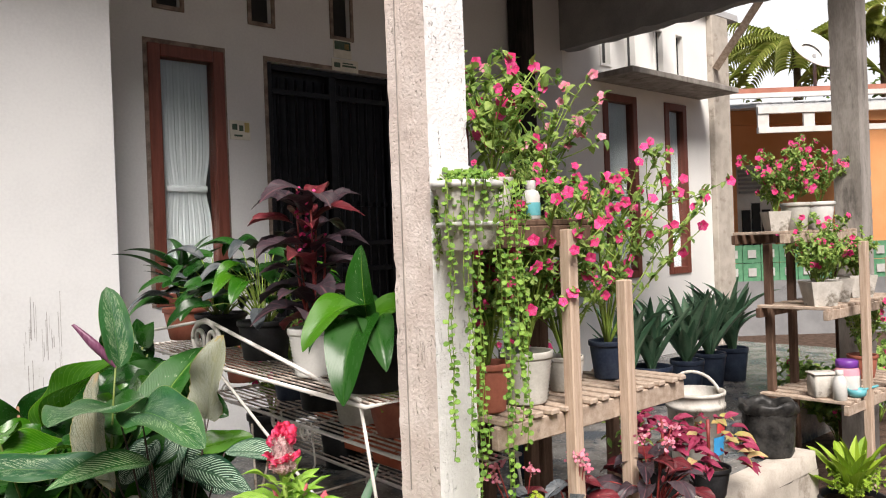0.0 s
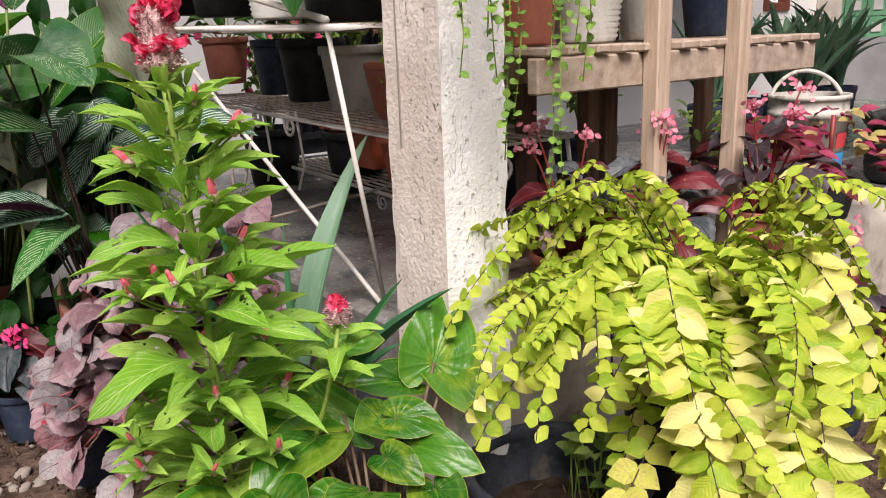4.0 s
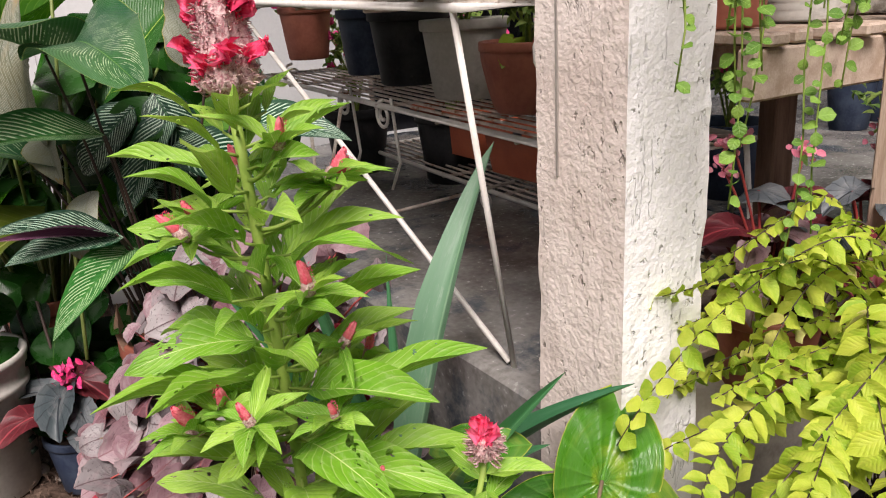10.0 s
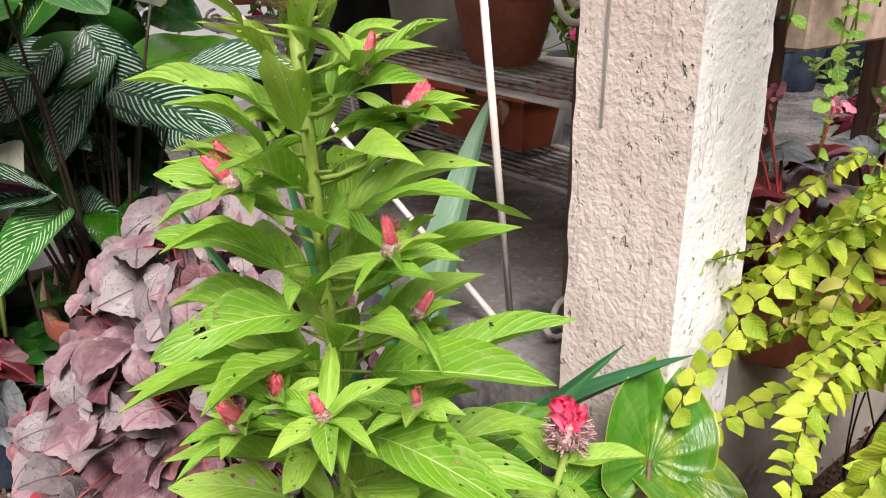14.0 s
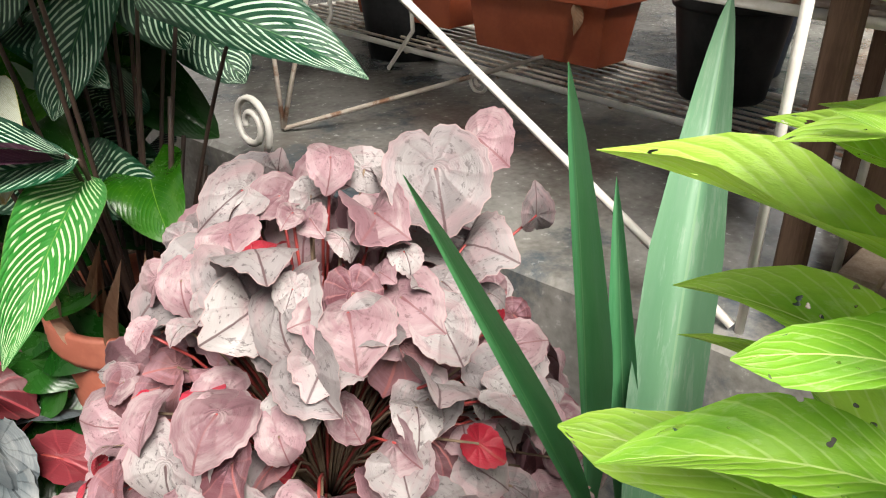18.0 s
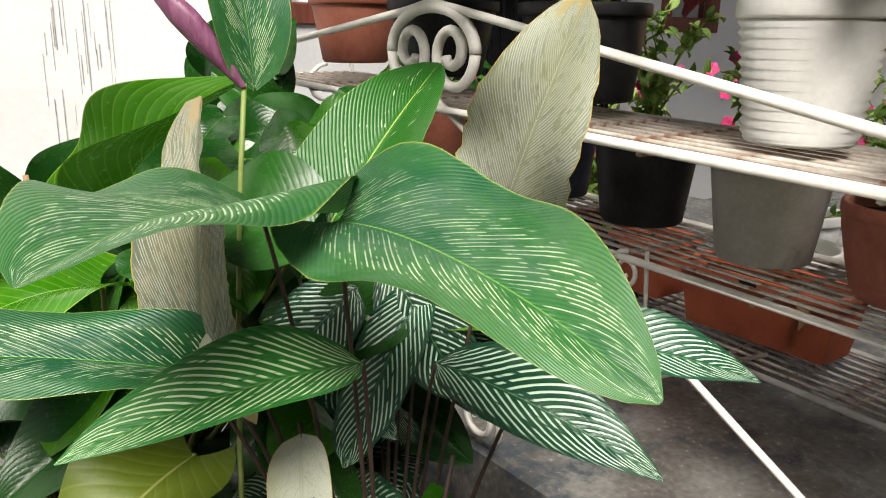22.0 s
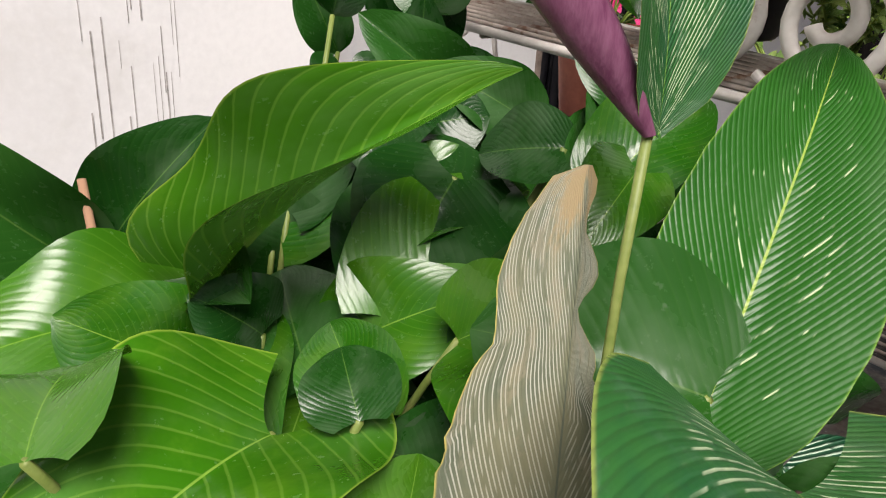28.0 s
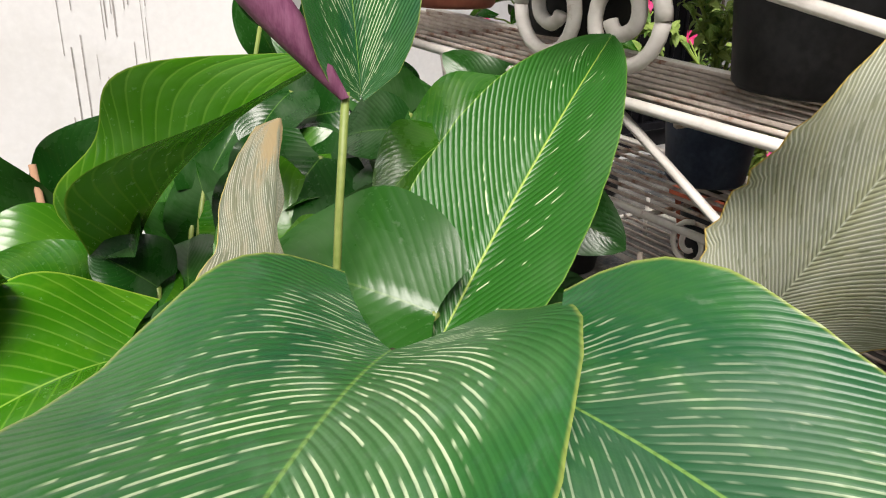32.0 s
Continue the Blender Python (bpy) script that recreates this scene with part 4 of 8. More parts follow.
# rough beam on the open side of the porch
bm = new_box(4.47, 4.62, 0.3, 3.1, 3.55, 4.35)
bmesh.ops.subdivide_edges(bm, edges=bm.edges, cuts=20, use_grid_fill=True)
for p in bm.verts:
    if p.co.z < 3.56:
        p.co.z += 0.03 * noise.noise((p.co.y * 9, p.co.x * 9, 0)) - 0.01
struct("beam_side", bm, "render_grey", "grey rendered beam with a broken lower edge", "beam")
struct("black_post", new_box(3.7, 3.87, 2.9, 3.08, FLOOR, 4.35, bevel=0.012), "black_post", "blackened timber post against the wall", "post")
# eave timbers beyond the beam
for i, (u, v0, v1, z) in enumerate(((5.2, 1.9, 3.05, 4.1), (5.9, 1.9, 3.05, 4.16))):
    struct("eave_timber", new_box(u, u + 0.12, v0, v1, z, z + 0.16, bevel=0.006), "dark_wood", "dark wooden eave timber", "timber")
struct("eave_brace", tube([(7.3, 3.0, 3.7), (6.9, 2.2, 4.3)], 0.06, 4), "bench_wood", "weathered wooden eave brace", "brace")
bm = new_box(4.95, 7.05, 2.6, 3.1, 3.3, 3.36, bevel=0.006)
struct("window_canopy", bm, "old_pillar", "thin weathered concrete slab over the windows", "canopy")


def plaster_pillar(name, u, v, su, sv, z1, mats, label):
    """A hand-plastered square pillar with uneven arrises."""
    bm = bmesh.new()
    n, k = 130, 8
    loop = [(i / k, 0) for i in range(k)] + [(1, i / k) for i in range(k)] + [(1 - i / k, 1) for i in range(k)] + [(0, 1 - i / k) for i in range(k)]
    rings = []
    for r in range(n + 1):
        z = -0.05 + (z1 + 0.05) * r / n
        ring = []
        for a, b in loop:
            d = 0.002 * noise.noise((a * 6, b * 6, z * 14)) + 0.0012 * noise.noise((a * 3, b * 3, z * 45))
            corner = a in (0, 1) and b in (0, 1)
            chip = 0.008 * max(0, noise.noise((a * 9, b * 9, z * 11)) - 0.1) if corner else 0
            cx, cy = a - 0.5, b - 0.5
            ring.append(bm.verts.new((u + su * a + cx * 2 * (d - chip), v + sv * b + cy * 2 * (d - chip), z)))
        rings.append(ring)
    m = len(loop)
    for a, b in zip(rings, rings[1:]):
        for j in range(m):
            fc = bm.faces.new((a[j], a[(j + 1) % m], b[(j + 1) % m], b[j]))
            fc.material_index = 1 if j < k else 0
    bm.faces.new(rings[-1])
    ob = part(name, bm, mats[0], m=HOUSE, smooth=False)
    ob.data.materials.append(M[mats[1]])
    return tagged(ob, label, "pillar", kind="structure")


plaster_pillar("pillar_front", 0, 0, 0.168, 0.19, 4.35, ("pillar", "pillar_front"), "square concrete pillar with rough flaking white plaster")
plaster_pillar("pillar_far", 4.42, 0.36, 0.19, 0.19, 4.35, ("old_pillar", "old_pillar"), "dark weathered square concrete pillar")
# formwork groove down the pillar's side
struct("pillar_groove", new_box(-0.003, 0.002, 0.138, 0.142, 0.9, 4.3), "old_pillar", "shallow dark groove in the pillar's plaster", "groove")


def window(name, hole, label, mullion=False):
    u0, u1, z0, z1 = hole
    w = tagged(thing(name, HOUSE, label, "window"), kind="structure")
    f = 0.08
    for nm, bx in (("frame_side", (u0, u0 + f, 3.08, 3.2, z0, z1)), ("frame_side", (u1 - f, u1, 3.08, 3.2, z0, z1)), ("frame_head", (u0 + f, u1 - f, 3.08, 3.2, z1 - f, z1)), ("window_sill", (u0 + f, u1 - f, 3.08, 3.2, z0, z0 + f))):
        part(nm, new_box(*bx, bevel=0.006), "frame_wood", w, smooth=False)
    pane = part("pane", new_box(u0 + f, u1 - f, 3.13, 3.136, z0 + f, z1 - f), "glass", w, smooth=False)
    pane.visible_shadow = False
    # gathered lace curtain, tied in the middle
    bm = bmesh.new()
    n, rows = 40, 24
    g = []
    for r in range(rows + 1):
        s = r / rows
        z = z0 + f + (z1 - z0 - 2 * f) * s
        pinch = 1 - 0.22 * math.exp(-((s - 0.45) / 0.1) ** 2)
        g.append([bm.verts.new(((u0 + u1) / 2 + ((u1 - u0) / 2 - f) * (2 * i / n - 1) * pinch, 3.175 + 0.012 * math.sin(i * 2.4 + 0.8 * noise.noise((i, s * 3, 0))), z)) for i in range(n + 1)])
    for a, b in zip(g, g[1:]):
        for i in range(n):
            bm.faces.new((a[i], a[i + 1], b[i + 1], b[i]))
    part("curtain", bm, "curtain", w, "gathered white lace curtain")
    tie = part("curtain_tie", new_box(u0 + f + 0.04, u1 - f - 0.04, 3.15, 3.162, z0 + (z1 - z0) * 0.44, z0 + (z1 - z0) * 0.465, bevel=0.005), "curtain", w)
    return w


window("window_1", W1, "red-brown wooden window with a lace curtain")
window("window_2", W2, "red-brown wooden window with a lace curtain beside the door")
window("window_3", W3, "red-brown wooden window in the bright wall")
window("window_4", W4, "narrow red-brown wooden window in the bright wall")
# mortar round the first window and the door, its brown holding the shadow line
for h, nm in ((W1, "window_surround"), (DOOR, "door_surround")):
    u0, u1, z0, z1 = h
    bm = new_box(u0 - 0.026, u0, 3.094, 3.1, z0, z1 + 0.03)
    box(bm, u1, u1 + 0.014, 3.094, 3.1, z0, z1 + 0.03)
    box(bm, u0, u1, 3.094, 3.1, z1, z1 + 0.03)
    struct(nm, bm, "mortar", "mortar margin round the opening, darkened as its shadow line", "trim")
for i, (u0, u1, z0, z1) in enumerate(VENTS + VENTS2):
    bm = bmesh.new()
    for bx in ((u0 - 0.025, u0, z0 - 0.025, z1 + 0.025), (u1, u1 + 0.025, z0 - 0.025, z1 + 0.025), (u0, u1, z0 - 0.025, z0), (u0, u1, z1, z1 + 0.025)):
        box(bm, bx[0], bx[1], 3.085, 3.1, bx[2], bx[3])
    # a dark panel closes the slot and stands for the shade inside it
    struct("vent_back", new_box(u0, u1, 3.15, 3.16, z0, z1), "room_shade", "near-black panel painted as the shade behind a vent slot", "vent")
    struct("vent_frame", bm, "mortar" if i < 4 else "wall_lit", "thin frame of a wall vent slot", "vent")

# barred black security door
door = tagged(thing("door_1", HOUSE, "black iron security door with vertical bars", "door"), kind="structure")
u0, u1, z0, z1 = DOOR
part("panel", new_box(u0, u1, 3.19, 3.22, z0, z1), "black_iron", door, smooth=False)
for bx in ((u0, u0 + 0.05, z0, z1), (u1 - 0.05, u1, z0, z1), ((u0 + u1) / 2 - 0.03, (u0 + u1) / 2 + 0.03, z0, z1 - 0.05)):
    part("stile", new_box(bx[0], bx[1], 3.12, 3.16, bx[2], bx[3], bevel=0.004), "black_iron", door, smooth=False)
for z in (z1 - 0.05, z1 - 0.22, z0 + 1.25, z0 + 1.05, z0 + 0.1):
    part("rail", new_box(u0 + 0.05, u1 - 0.05, 3.125, 3.155, z, z + 0.04, bevel=0.004), "black_iron", door, smooth=False)
bar = None
for i in range(13):
    u = u0 + 0.1 + i * (u1 - u0 - 0.2) / 12
    bar = part("bar", bar or tube([(0, 3.14, z0 + 0.1), (0, 3.14, z1 - 0.1)], 0.011, 6), "black_iron", door, m=Matrix.Translation((u, 0, 0))).data
    part("collar", new_box(u - 0.018, u + 0.018, 3.12, 3.16, z0 + 1.55, z0 + 1.585), "black_iron", door, smooth=False)


def card(name, u, z, w, h, bars, label, v=3.092):
    c = thing(name, HOUSE, label, "notice")
    part("plate", new_box(u, u + w, v, 3.1, z, z + h), "paper", c, smooth=False)
    for (a, b, cc, d, mt) in bars:
        part("print", new_box(u + a * w, u + b * w, v - 0.003, v, z + cc * h, z + d * h), mt, c, smooth=False)


card("wall_notice", 1.8, 3.12, 0.16, 0.14, [(0.05, 0.95, 0.45, 0.9, "ink"), (0.6, 0.85, 0.5, 0.8, "coleus_yellow")], "small printed notice above the door")
card("wall_plate", 1.78, 3.02, 0.24, 0.09, [(0.08, 0.3, 0.3, 0.7, "ink"), (0.38, 0.9, 0.4, 0.55, "ink"), (0.4, 0.8, 0.65, 0.75, "ink")], "small printed plate above the door")
card("wall_sticker", 0.93, 2.45, 0.15, 0.13, [(0.1, 0.35, 0.5, 0.8, "ink"), (0.45, 0.65, 0.45, 0.75, "ink"), (0.72, 0.95, 0.4, 0.9, "coleus_yellow"), (0.2, 0.6, 0.15, 0.25, "ink")], "faded paper sticker on the wall")
# scratches on the left wall
rs = random.Random(5)
bm = bmesh.new()
for i in range(34):
    u, z, ln = -0.42 + rs.uniform(-0.09, 0.09), rs.uniform(0.75, 1.3), rs.uniform(0.05, 0.3)
    w = rs.uniform(0.0006, 0.0018)
    tube([(u + 0.012 * noise.noise((i, s, 0)), 2.599, z + ln * s / 4) for s in range(5)], w, 3, bm)
struct("wall_scratches", bm, "scuff", "dark scratch marks down the wall", "marks")

# ---- neighbour's house and what lies beyond ----
nb = thing("neighbour_house", (0, 0, 0), "orange house with white canopy and red roof", "house")
part("wall", wall_geo(5.0, 14.0, 14.0, 14.2, 0, 3.6, [(5.25, 5.95, 0.4, 2.9)]), "orange_wall", nb, smooth=False)
bm = new_box(4.4, 16.0, 12.6, 20.0, 4.25, 4.4)
roof = part("roof", new_box(4.2, 16.0, 0, 4.5, 0, 0.08, m=pose(0, 13.6, 4.1, 9, 0, 0)), "red_roof", nb, smooth=False)
bm.free()
part("fascia", new_box(4.2, 16, 13.5, 13.6, 4.0, 4.08), "white_pot", nb, "white fascia board", smooth=False)
part("gable_band", new_box(4.2, 16, 13.9, 14.0, 3.6, 3.86), "orange_wall", nb, smooth=False)
part("canopy_roof", new_box(4.6, 7.4, 0, 2.6, 0, 0.04, m=pose(0, 11.4, 3.5, 8, 0, 0)), "tin", nb, "ribbed tin canopy", smooth=False)
for i in range(18):
    part("canopy_rib", tube([(4.65 + i * 0.16, 11.38, 3.56), (4.65 + i * 0.16, 13.9, 3.92)], 0.02, 4), "tin", nb)
for i in range(5):
    part("canopy_frieze", new_box(4.6 + i * 0.66, 4.6 + i * 0.66 + 0.16, 11.36, 11.4, 3.2, 3.4), "white_pot", nb, smooth=False)
part("canopy_rail", new_box(4.6, 7.4, 11.34, 11.42, 3.4, 3.5), "white_pot", nb, smooth=False)
part("canopy_rail", new_box(4.6, 7.4, 11.34, 11.42, 3.12, 3.2), "white_pot", nb, smooth=False)
part("canopy_post", tube([(7.3, 11.4, 0), (7.3, 11.4, 3.2)], 0.05, 8), "white_pot", nb)
fdoor = part("far_door", new_box(5.25, 5.95, 14.1, 14.14, 0.4, 2.9), "white_pot", nb, "white louvred and glazed door", smooth=False)
for i in range(6):
    part("louvre", new_box(5.32, 5.88, 14.05, 14.1, 2.4 + i * 0.075, 2.44 + i * 0.075), "render_grey", fdoor, smooth=False)
# panes coloured dark for the unlit room behind them
for i in range(3):
    part("glazing", new_box(5.36 + i * 0.18, 5.5 + i * 0.18, 14.06, 14.1, 1.0, 2.1 + (0.12 if i == 1 else 0)), "room_shade", fdoor, smooth=False)
fence = thing("far_fence", (0, 0, 0), "green patterned low block fence before the neighbour's house", "fence")
for i in range(10):
    for j in range(2):
        x, z = 4.6 + i * 0.3, 0.9 + j * 0.3
        b = new_box(x, x + 0.29, 12.9, 13.0, z, z + 0.29)
        part("block", b, "green_tile", fence, smooth=False)
        part("opening", new_box(x + 0.08, x + 0.21, 12.88, 12.9, z + 0.08, z + 0.21), "white_pot", fence, smooth=False)
part("base", new_box(4.6, 7.6, 12.9, 13.02, 0, 0.9), "render_grey", fence, smooth=False)


dish = thing("satellite_dish", (6.77, 14.13, 4.95), "white satellite dish on the neighbour's roof", "satellite dish")
part("bowl", lathe([(0.0, -0.12), (0.25, -0.09), (0.48, 0.0), (0.5, 0.02), (0.47, 0.02), (0.2, -0.06)], 24), "white_pot", dish, m=pose(0, 0, 0, 55, 0, 20))
part("mast", tube([(0, 0, -0.1), (0.02, 0.05, -0.75)], 0.03, 6), "render_grey", dish)


def palm(x, y, h, seed):
    rs = random.Random(seed)
    t = thing("palm_tree", (x, y, 0), "tall palm with long feathered yellow-green fronds", "tree", "palms beyond the houses")
    part("trunk", tube([(0, 0, 0), (0.1, 0.1, h * 0.5), (0, 0, h)], 0.16, 8, r1=0.11), "stem_brown", t)
    b = Batch()
    for i in range(16):
        a, dr = i * 2.4, rs.uniform(0.2, 1.0)
        prev = None
        for s in range(1, 26):
            f = s / 25
            r, z = 2.4 * f, h + 0.9 * f * (1 - dr) * 2 - 1.9 * f * f * dr
            p = Vector((x + r * math.cos(a), y + r * math.sin(a), z))
            side = Vector((-math.sin(a), math.cos(a), 0))
            for sg in (-1, 1):
                b.add("small_b", aim(p, p + side * sg * 0.5 + Vector((math.cos(a) * 0.25, math.sin(a) * 0.25, -0.25)), (0, 0, 1), 0.06))
    b.build("crown", "palm", t)


for x, y, h, s in ((11.4, 25, 7.7, 1), (13.6, 24, 7.7, 2), (10.0, 30, 8.2, 3)):
    palm(x, y, h, s)


def far_tree(x, y, h, r, seed, mat="tree"):
    rs = random.Random(seed)
    t = thing("broadleaf_tree", (x, y, 0), "leafy green tree in the distance", "tree", "trees beyond the houses")
    bm = tube([(0, 0, 0), (0.1, 0.05, h * 0.6)], 0.2, 7, r1=0.08)
    b = Batch()
    for i in range(9):
        a, zz = rs.uniform(0, 6.3), rs.uniform(0.45, 1.0) * h
        c = Vector((r * 0.6 * math.cos(a), r * 0.6 * math.sin(a), zz))
        tube([(0, 0, h * 0.45), c], 0.06, 5, bm, 0.02)
        for j in range(170):
            d = Vector((rs.gauss(0, 1), rs.gauss(0, 1), rs.gauss(0, 0.7))) * r * 0.28
            p = Vector((x, y, 0)) + c + d
            b.add("small", aim(p, p + Vector((rs.uniform(-1, 1), rs.uniform(-1, 1), rs.uniform(-1, 0.3))) * 0.28, (rs.uniform(-1, 1), rs.uniform(-1, 1), 1), 0.16))
    part("trunk", bm, "stem_brown", t)
    b.build("crown", mat, t)


for x, y, h, r, s in ((-9, -16, 7, 3, 11), (4, -19, 8, 3.4, 12), (14, -12, 7, 3, 13), (18, 30, 8, 3.5, 14), (22, 16, 7, 3, 15), (-14, -4, 7, 3, 16), (17, 3, 6, 2.6, 17)):
    far_tree(x, y, h, r, s)

# added glowing panel that stands for the bright hazy sky beyond the trees
glow = Nodes("sky_glow")
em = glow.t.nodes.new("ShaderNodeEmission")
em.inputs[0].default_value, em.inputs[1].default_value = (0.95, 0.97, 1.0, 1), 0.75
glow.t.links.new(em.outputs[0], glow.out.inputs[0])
M["sky_glow"] = glow.mat
struct("backdrop", new_box(5, 120, 80, 80.2, -2, 60), "sky_glow", "glowing panel standing in for the pale hazy sky", "backdrop", False, Matrix())
# ---- white iron plant rack on the porch: x along it, y into the porch ----
RACK = pose(-0.297, 2.65, 0, 0, 0, -49)
RISE = 0.055


def rw(x, y, z):
    """A place on the rack, which stands a little higher at its far end."""
    return RACK @ Vector((x, y, z - RISE * x))


rack = thing("plant_rack", RACK, "rusty white iron three-tier plant rack with scrolls", "plant rack")
RL = 2.05
LIFT = Matrix(((1, 0, 0, 0), (0, 1, 0, 0), (-RISE, 0, 1, 0), (0, 0, 0, 1)))
TIERS = ((1.148, 0.0, 0.3), (0.84, 0.36, 0.74), (0.487, 0.8, 1.16))
slat = tube([(-RL, 0, 0), (0, 0, 0)], 0.0045, 5)
slat_me = None
for z, y0, y1 in TIERS:
    bm = tube([(-RL, y0, 0), (0, y0, 0), (0, y1, 0), (-RL, y1, 0), (-RL, y0, 0)], 0.0085, 6)
    for v in bm.verts:
        v.co.z += z
    tier = part("tier", bm, "white_iron", rack, "white painted shelf frame", m=LIFT)
    n = 9
    for i in range(1, n):
        ob = part("slat", slat_me or slat, "rust_iron", tier, m=Matrix.Translation((0, y0 + (y1 - y0) * i / n, z + 0.005)))
        slat_me = ob.data
    for x in (-1.75, -1.4, -1.05, -0.7, -0.35):
        part("cross_bar", tube([(x, y0, z - 0.009), (x, y1, z - 0.009)], 0.006, 5), "rust_iron", tier)
X3, Y3, Z3 = (1, 0, 0), (0, 1, 0), (0, 0, 1)
for x in (0.0, -RL):
    up = -RISE * x
    part("leg", tube([(x, 0, 1.148 + up), (x - 0.05, 0.14, FLOOR)], 0.0066, 6), "white_iron", rack)
    part("leg", tube([(x, 0.3, 1.148 + up), (x, 0.36, 0.84 + up), (x, 0.34, FLOOR)], 0.0066, 6), "white_iron", rack)
    part("leg", tube([(x, 0.74, 0.84 + up), (x, 0.8, 0.487 + up), (x, 0.78, FLOOR)], 0.0066, 6), "white_iron", rack)
    part("leg", tube([(x, 1.16, 0.487 + up), (x, 1.16, FLOOR)], 0.0066, 6), "white_iron", rack)
    part("scroll", tube(scroll((x, 0.22, 1.06 + up), 0.06, 1.6, Y3, Z3, 1.5), 0.0065, 6), "white_iron", rack)
    # the low scroll takes the rusty paint to put its shade into the colour
    part("scroll", tube(scroll((x + 0.02, 0.2, FLOOR + 0.055), 0.048, 1.6, Y3, Z3, 3.4), 0.006, 6), "rust_iron", rack)
    part("scroll", tube(scroll((x, 0.5, 0.775 + up), 0.045, 1.6, Y3, Z3, 1.5), 0.0055, 6), "white_iron", rack)
for x in (-1.25, -0.98):
    part("scroll", tube(scroll((x, 0.36, 0.785 - RISE * x), 0.045, 1.6, X3, Z3, 1.5), 0.0055, 6), "white_iron", rack)
    part("support", tube([(x + 0.055, 0.36, 0.84 - RISE * x), (x + 0.05, 0.38, 0.7), (x - 0.05, 0.4, 0.6)], 0.005, 5), "white_iron", rack)
part("scroll", tube(scroll((-1.1, 0.8, 0.44 + 0.04), 0.04, 1.5, X3, Z3, 1.5), 0.005, 6), "white_iron", rack)
# long brace across the open side, guard rail and arch with its two scrolls
part("brace", tube([(-1.21, 0.0, 1.15 + 1.21 * RISE), (-0.06, 0.135, FLOOR + 0.01)], 0.0068, 6), "white_iron", rack)
AX, AZ = -1.2, 1.288
part("guard_rail", tube([(-RL, 0.0, 1.27), (AX - 0.08, 0.0, AZ + 0.08), (AX, 0.0, AZ + 0.094), (AX + 0.08, 0.0, AZ + 0.08), (0.0, 0.0, 1.165)], 0.0085, 6), "white_iron", rack)
part("arch", tube([(AX + 0.14 * math.cos(a), 0, AZ + 0.085 * math.sin(a)) for a in [math.pi * i / 20 for i in range(21)]], 0.0115, 8), "white_iron", rack)
for sg in (-1, 1):
    curl = []
    for i in range(31):
        a, r = -i / 30 * 2.9 * math.pi, 0.07 - 0.048 * min(1, i / 24)
        curl.append((AX + sg * (0.07 + r * math.cos(a)), 0, AZ + r * 1.06 * math.sin(a)))
    part("arch_scroll", tube(curl, 0.0105, 8), "white_iron", rack)
# fan of stays that meet at a foot
foot = (-1.2, 0.22, FLOOR + 0.012)
for q in ((-1.26, 0.24, 0.86), (-1.14, 0.3, 0.86), (-0.85, 0.74, 0.6)):
    part("stay", tube([foot, q], 0.006, 5), "rust_iron", rack)
part("foot_scroll", tube(scroll((-1.1, 0.07, FLOOR + 0.078), 0.068, 1.7, X3, Z3, -0.8, 30), 0.008, 6), "white_iron", rack)


# ---- plants ----
def rvec(rs, s=1.0):
    return Vector((rs.uniform(-s, s), rs.uniform(-s, s), rs.uniform(-s, s)))


def rosette(t, at, z, n, l0, l1, width, key, mats, rs, rise=(0.2, 1.2), name="leaf"):
    """Leaves that spread from one point."""
    for i in range(n):
        a = i * 2.4 + rs.uniform(-0.3, 0.3)
        e = rs.uniform(*rise)
        ln = rs.uniform(l0, l1)
        d = Vector((math.cos(a) * math.cos(e), math.sin(a) * math.cos(e), math.sin(e)))
        base = Vector(at) + Vector((0, 0, z)) + Vector((math.cos(a), math.sin(a), 0)) * 0.015
        keys = key if isinstance(key, tuple) else (key,)
        leaf(t, rs.choice(keys), rs.choice(mats), base, base + d * ln, Vector((-d.x * 0.5, -d.y * 0.5, 1.0)), width * rs.uniform(0.8, 1.15), name)


def stalked(t, at, z, n, spread, height, size, key, mats, rs, stem="stem_green", face=(0, -0.4, 1), ratio=0.8, name="leaf", droop=0.4, stem_r=0.003):
    """Leaves on their own stalks, in a mound."""
    at = Vector(at)
    o = t.matrix_basis.translation
    for i in range(n):
        a = i * 2.399 + rs.uniform(-0.3, 0.3)
        q = math.sqrt((i + 0.5) / n)
        r = spread * q
        top = at + Vector((math.cos(a) * r, math.sin(a) * r, z + height * (1 - 0.75 * q * q) * rs.uniform(0.8, 1.05)))
        root = at + Vector((math.cos(a) * 0.02, math.sin(a) * 0.02, z))
        part("stalk", tube([p - o for p in arc(root, top, Vector((0, 0, height * 0.12)), 4)], stem_r, 5, None, stem_r * 0.7), stem, t)
        out = Vector((math.cos(a), math.sin(a), 0))
        ln = size * rs.uniform(0.75, 1.15)
        d = (out * (0.6 + q) + Vector((0, 0, -droop * (0.3 + q))) + rvec(rs, 0.35)).normalized()
        nrm = Vector(face) + out * 0.7 * q + rvec(rs, 0.25)
        leaf(t, rs.choice(key), rs.choice(mats), top, top + d * ln, nrm, ln * ratio * rs.uniform(0.9, 1.1), name)


def flower(b, p, nrm, r, rs):
    """Five petals facing along nrm."""
    nrm = Vector(nrm).normalized()
    s = nrm.cross(Vector((0.2, 0.1, 1))).normalized()
    q = nrm.cross(s)
    a0 = rs.uniform(0, 6)
    for k in range(5):
        a = a0 + k * 1.2566
        d = s * math.cos(a) + q * math.sin(a)
        b.add("disc", aim(p, p + d * r + nrm * r * 0.15, nrm, r * 0.95))


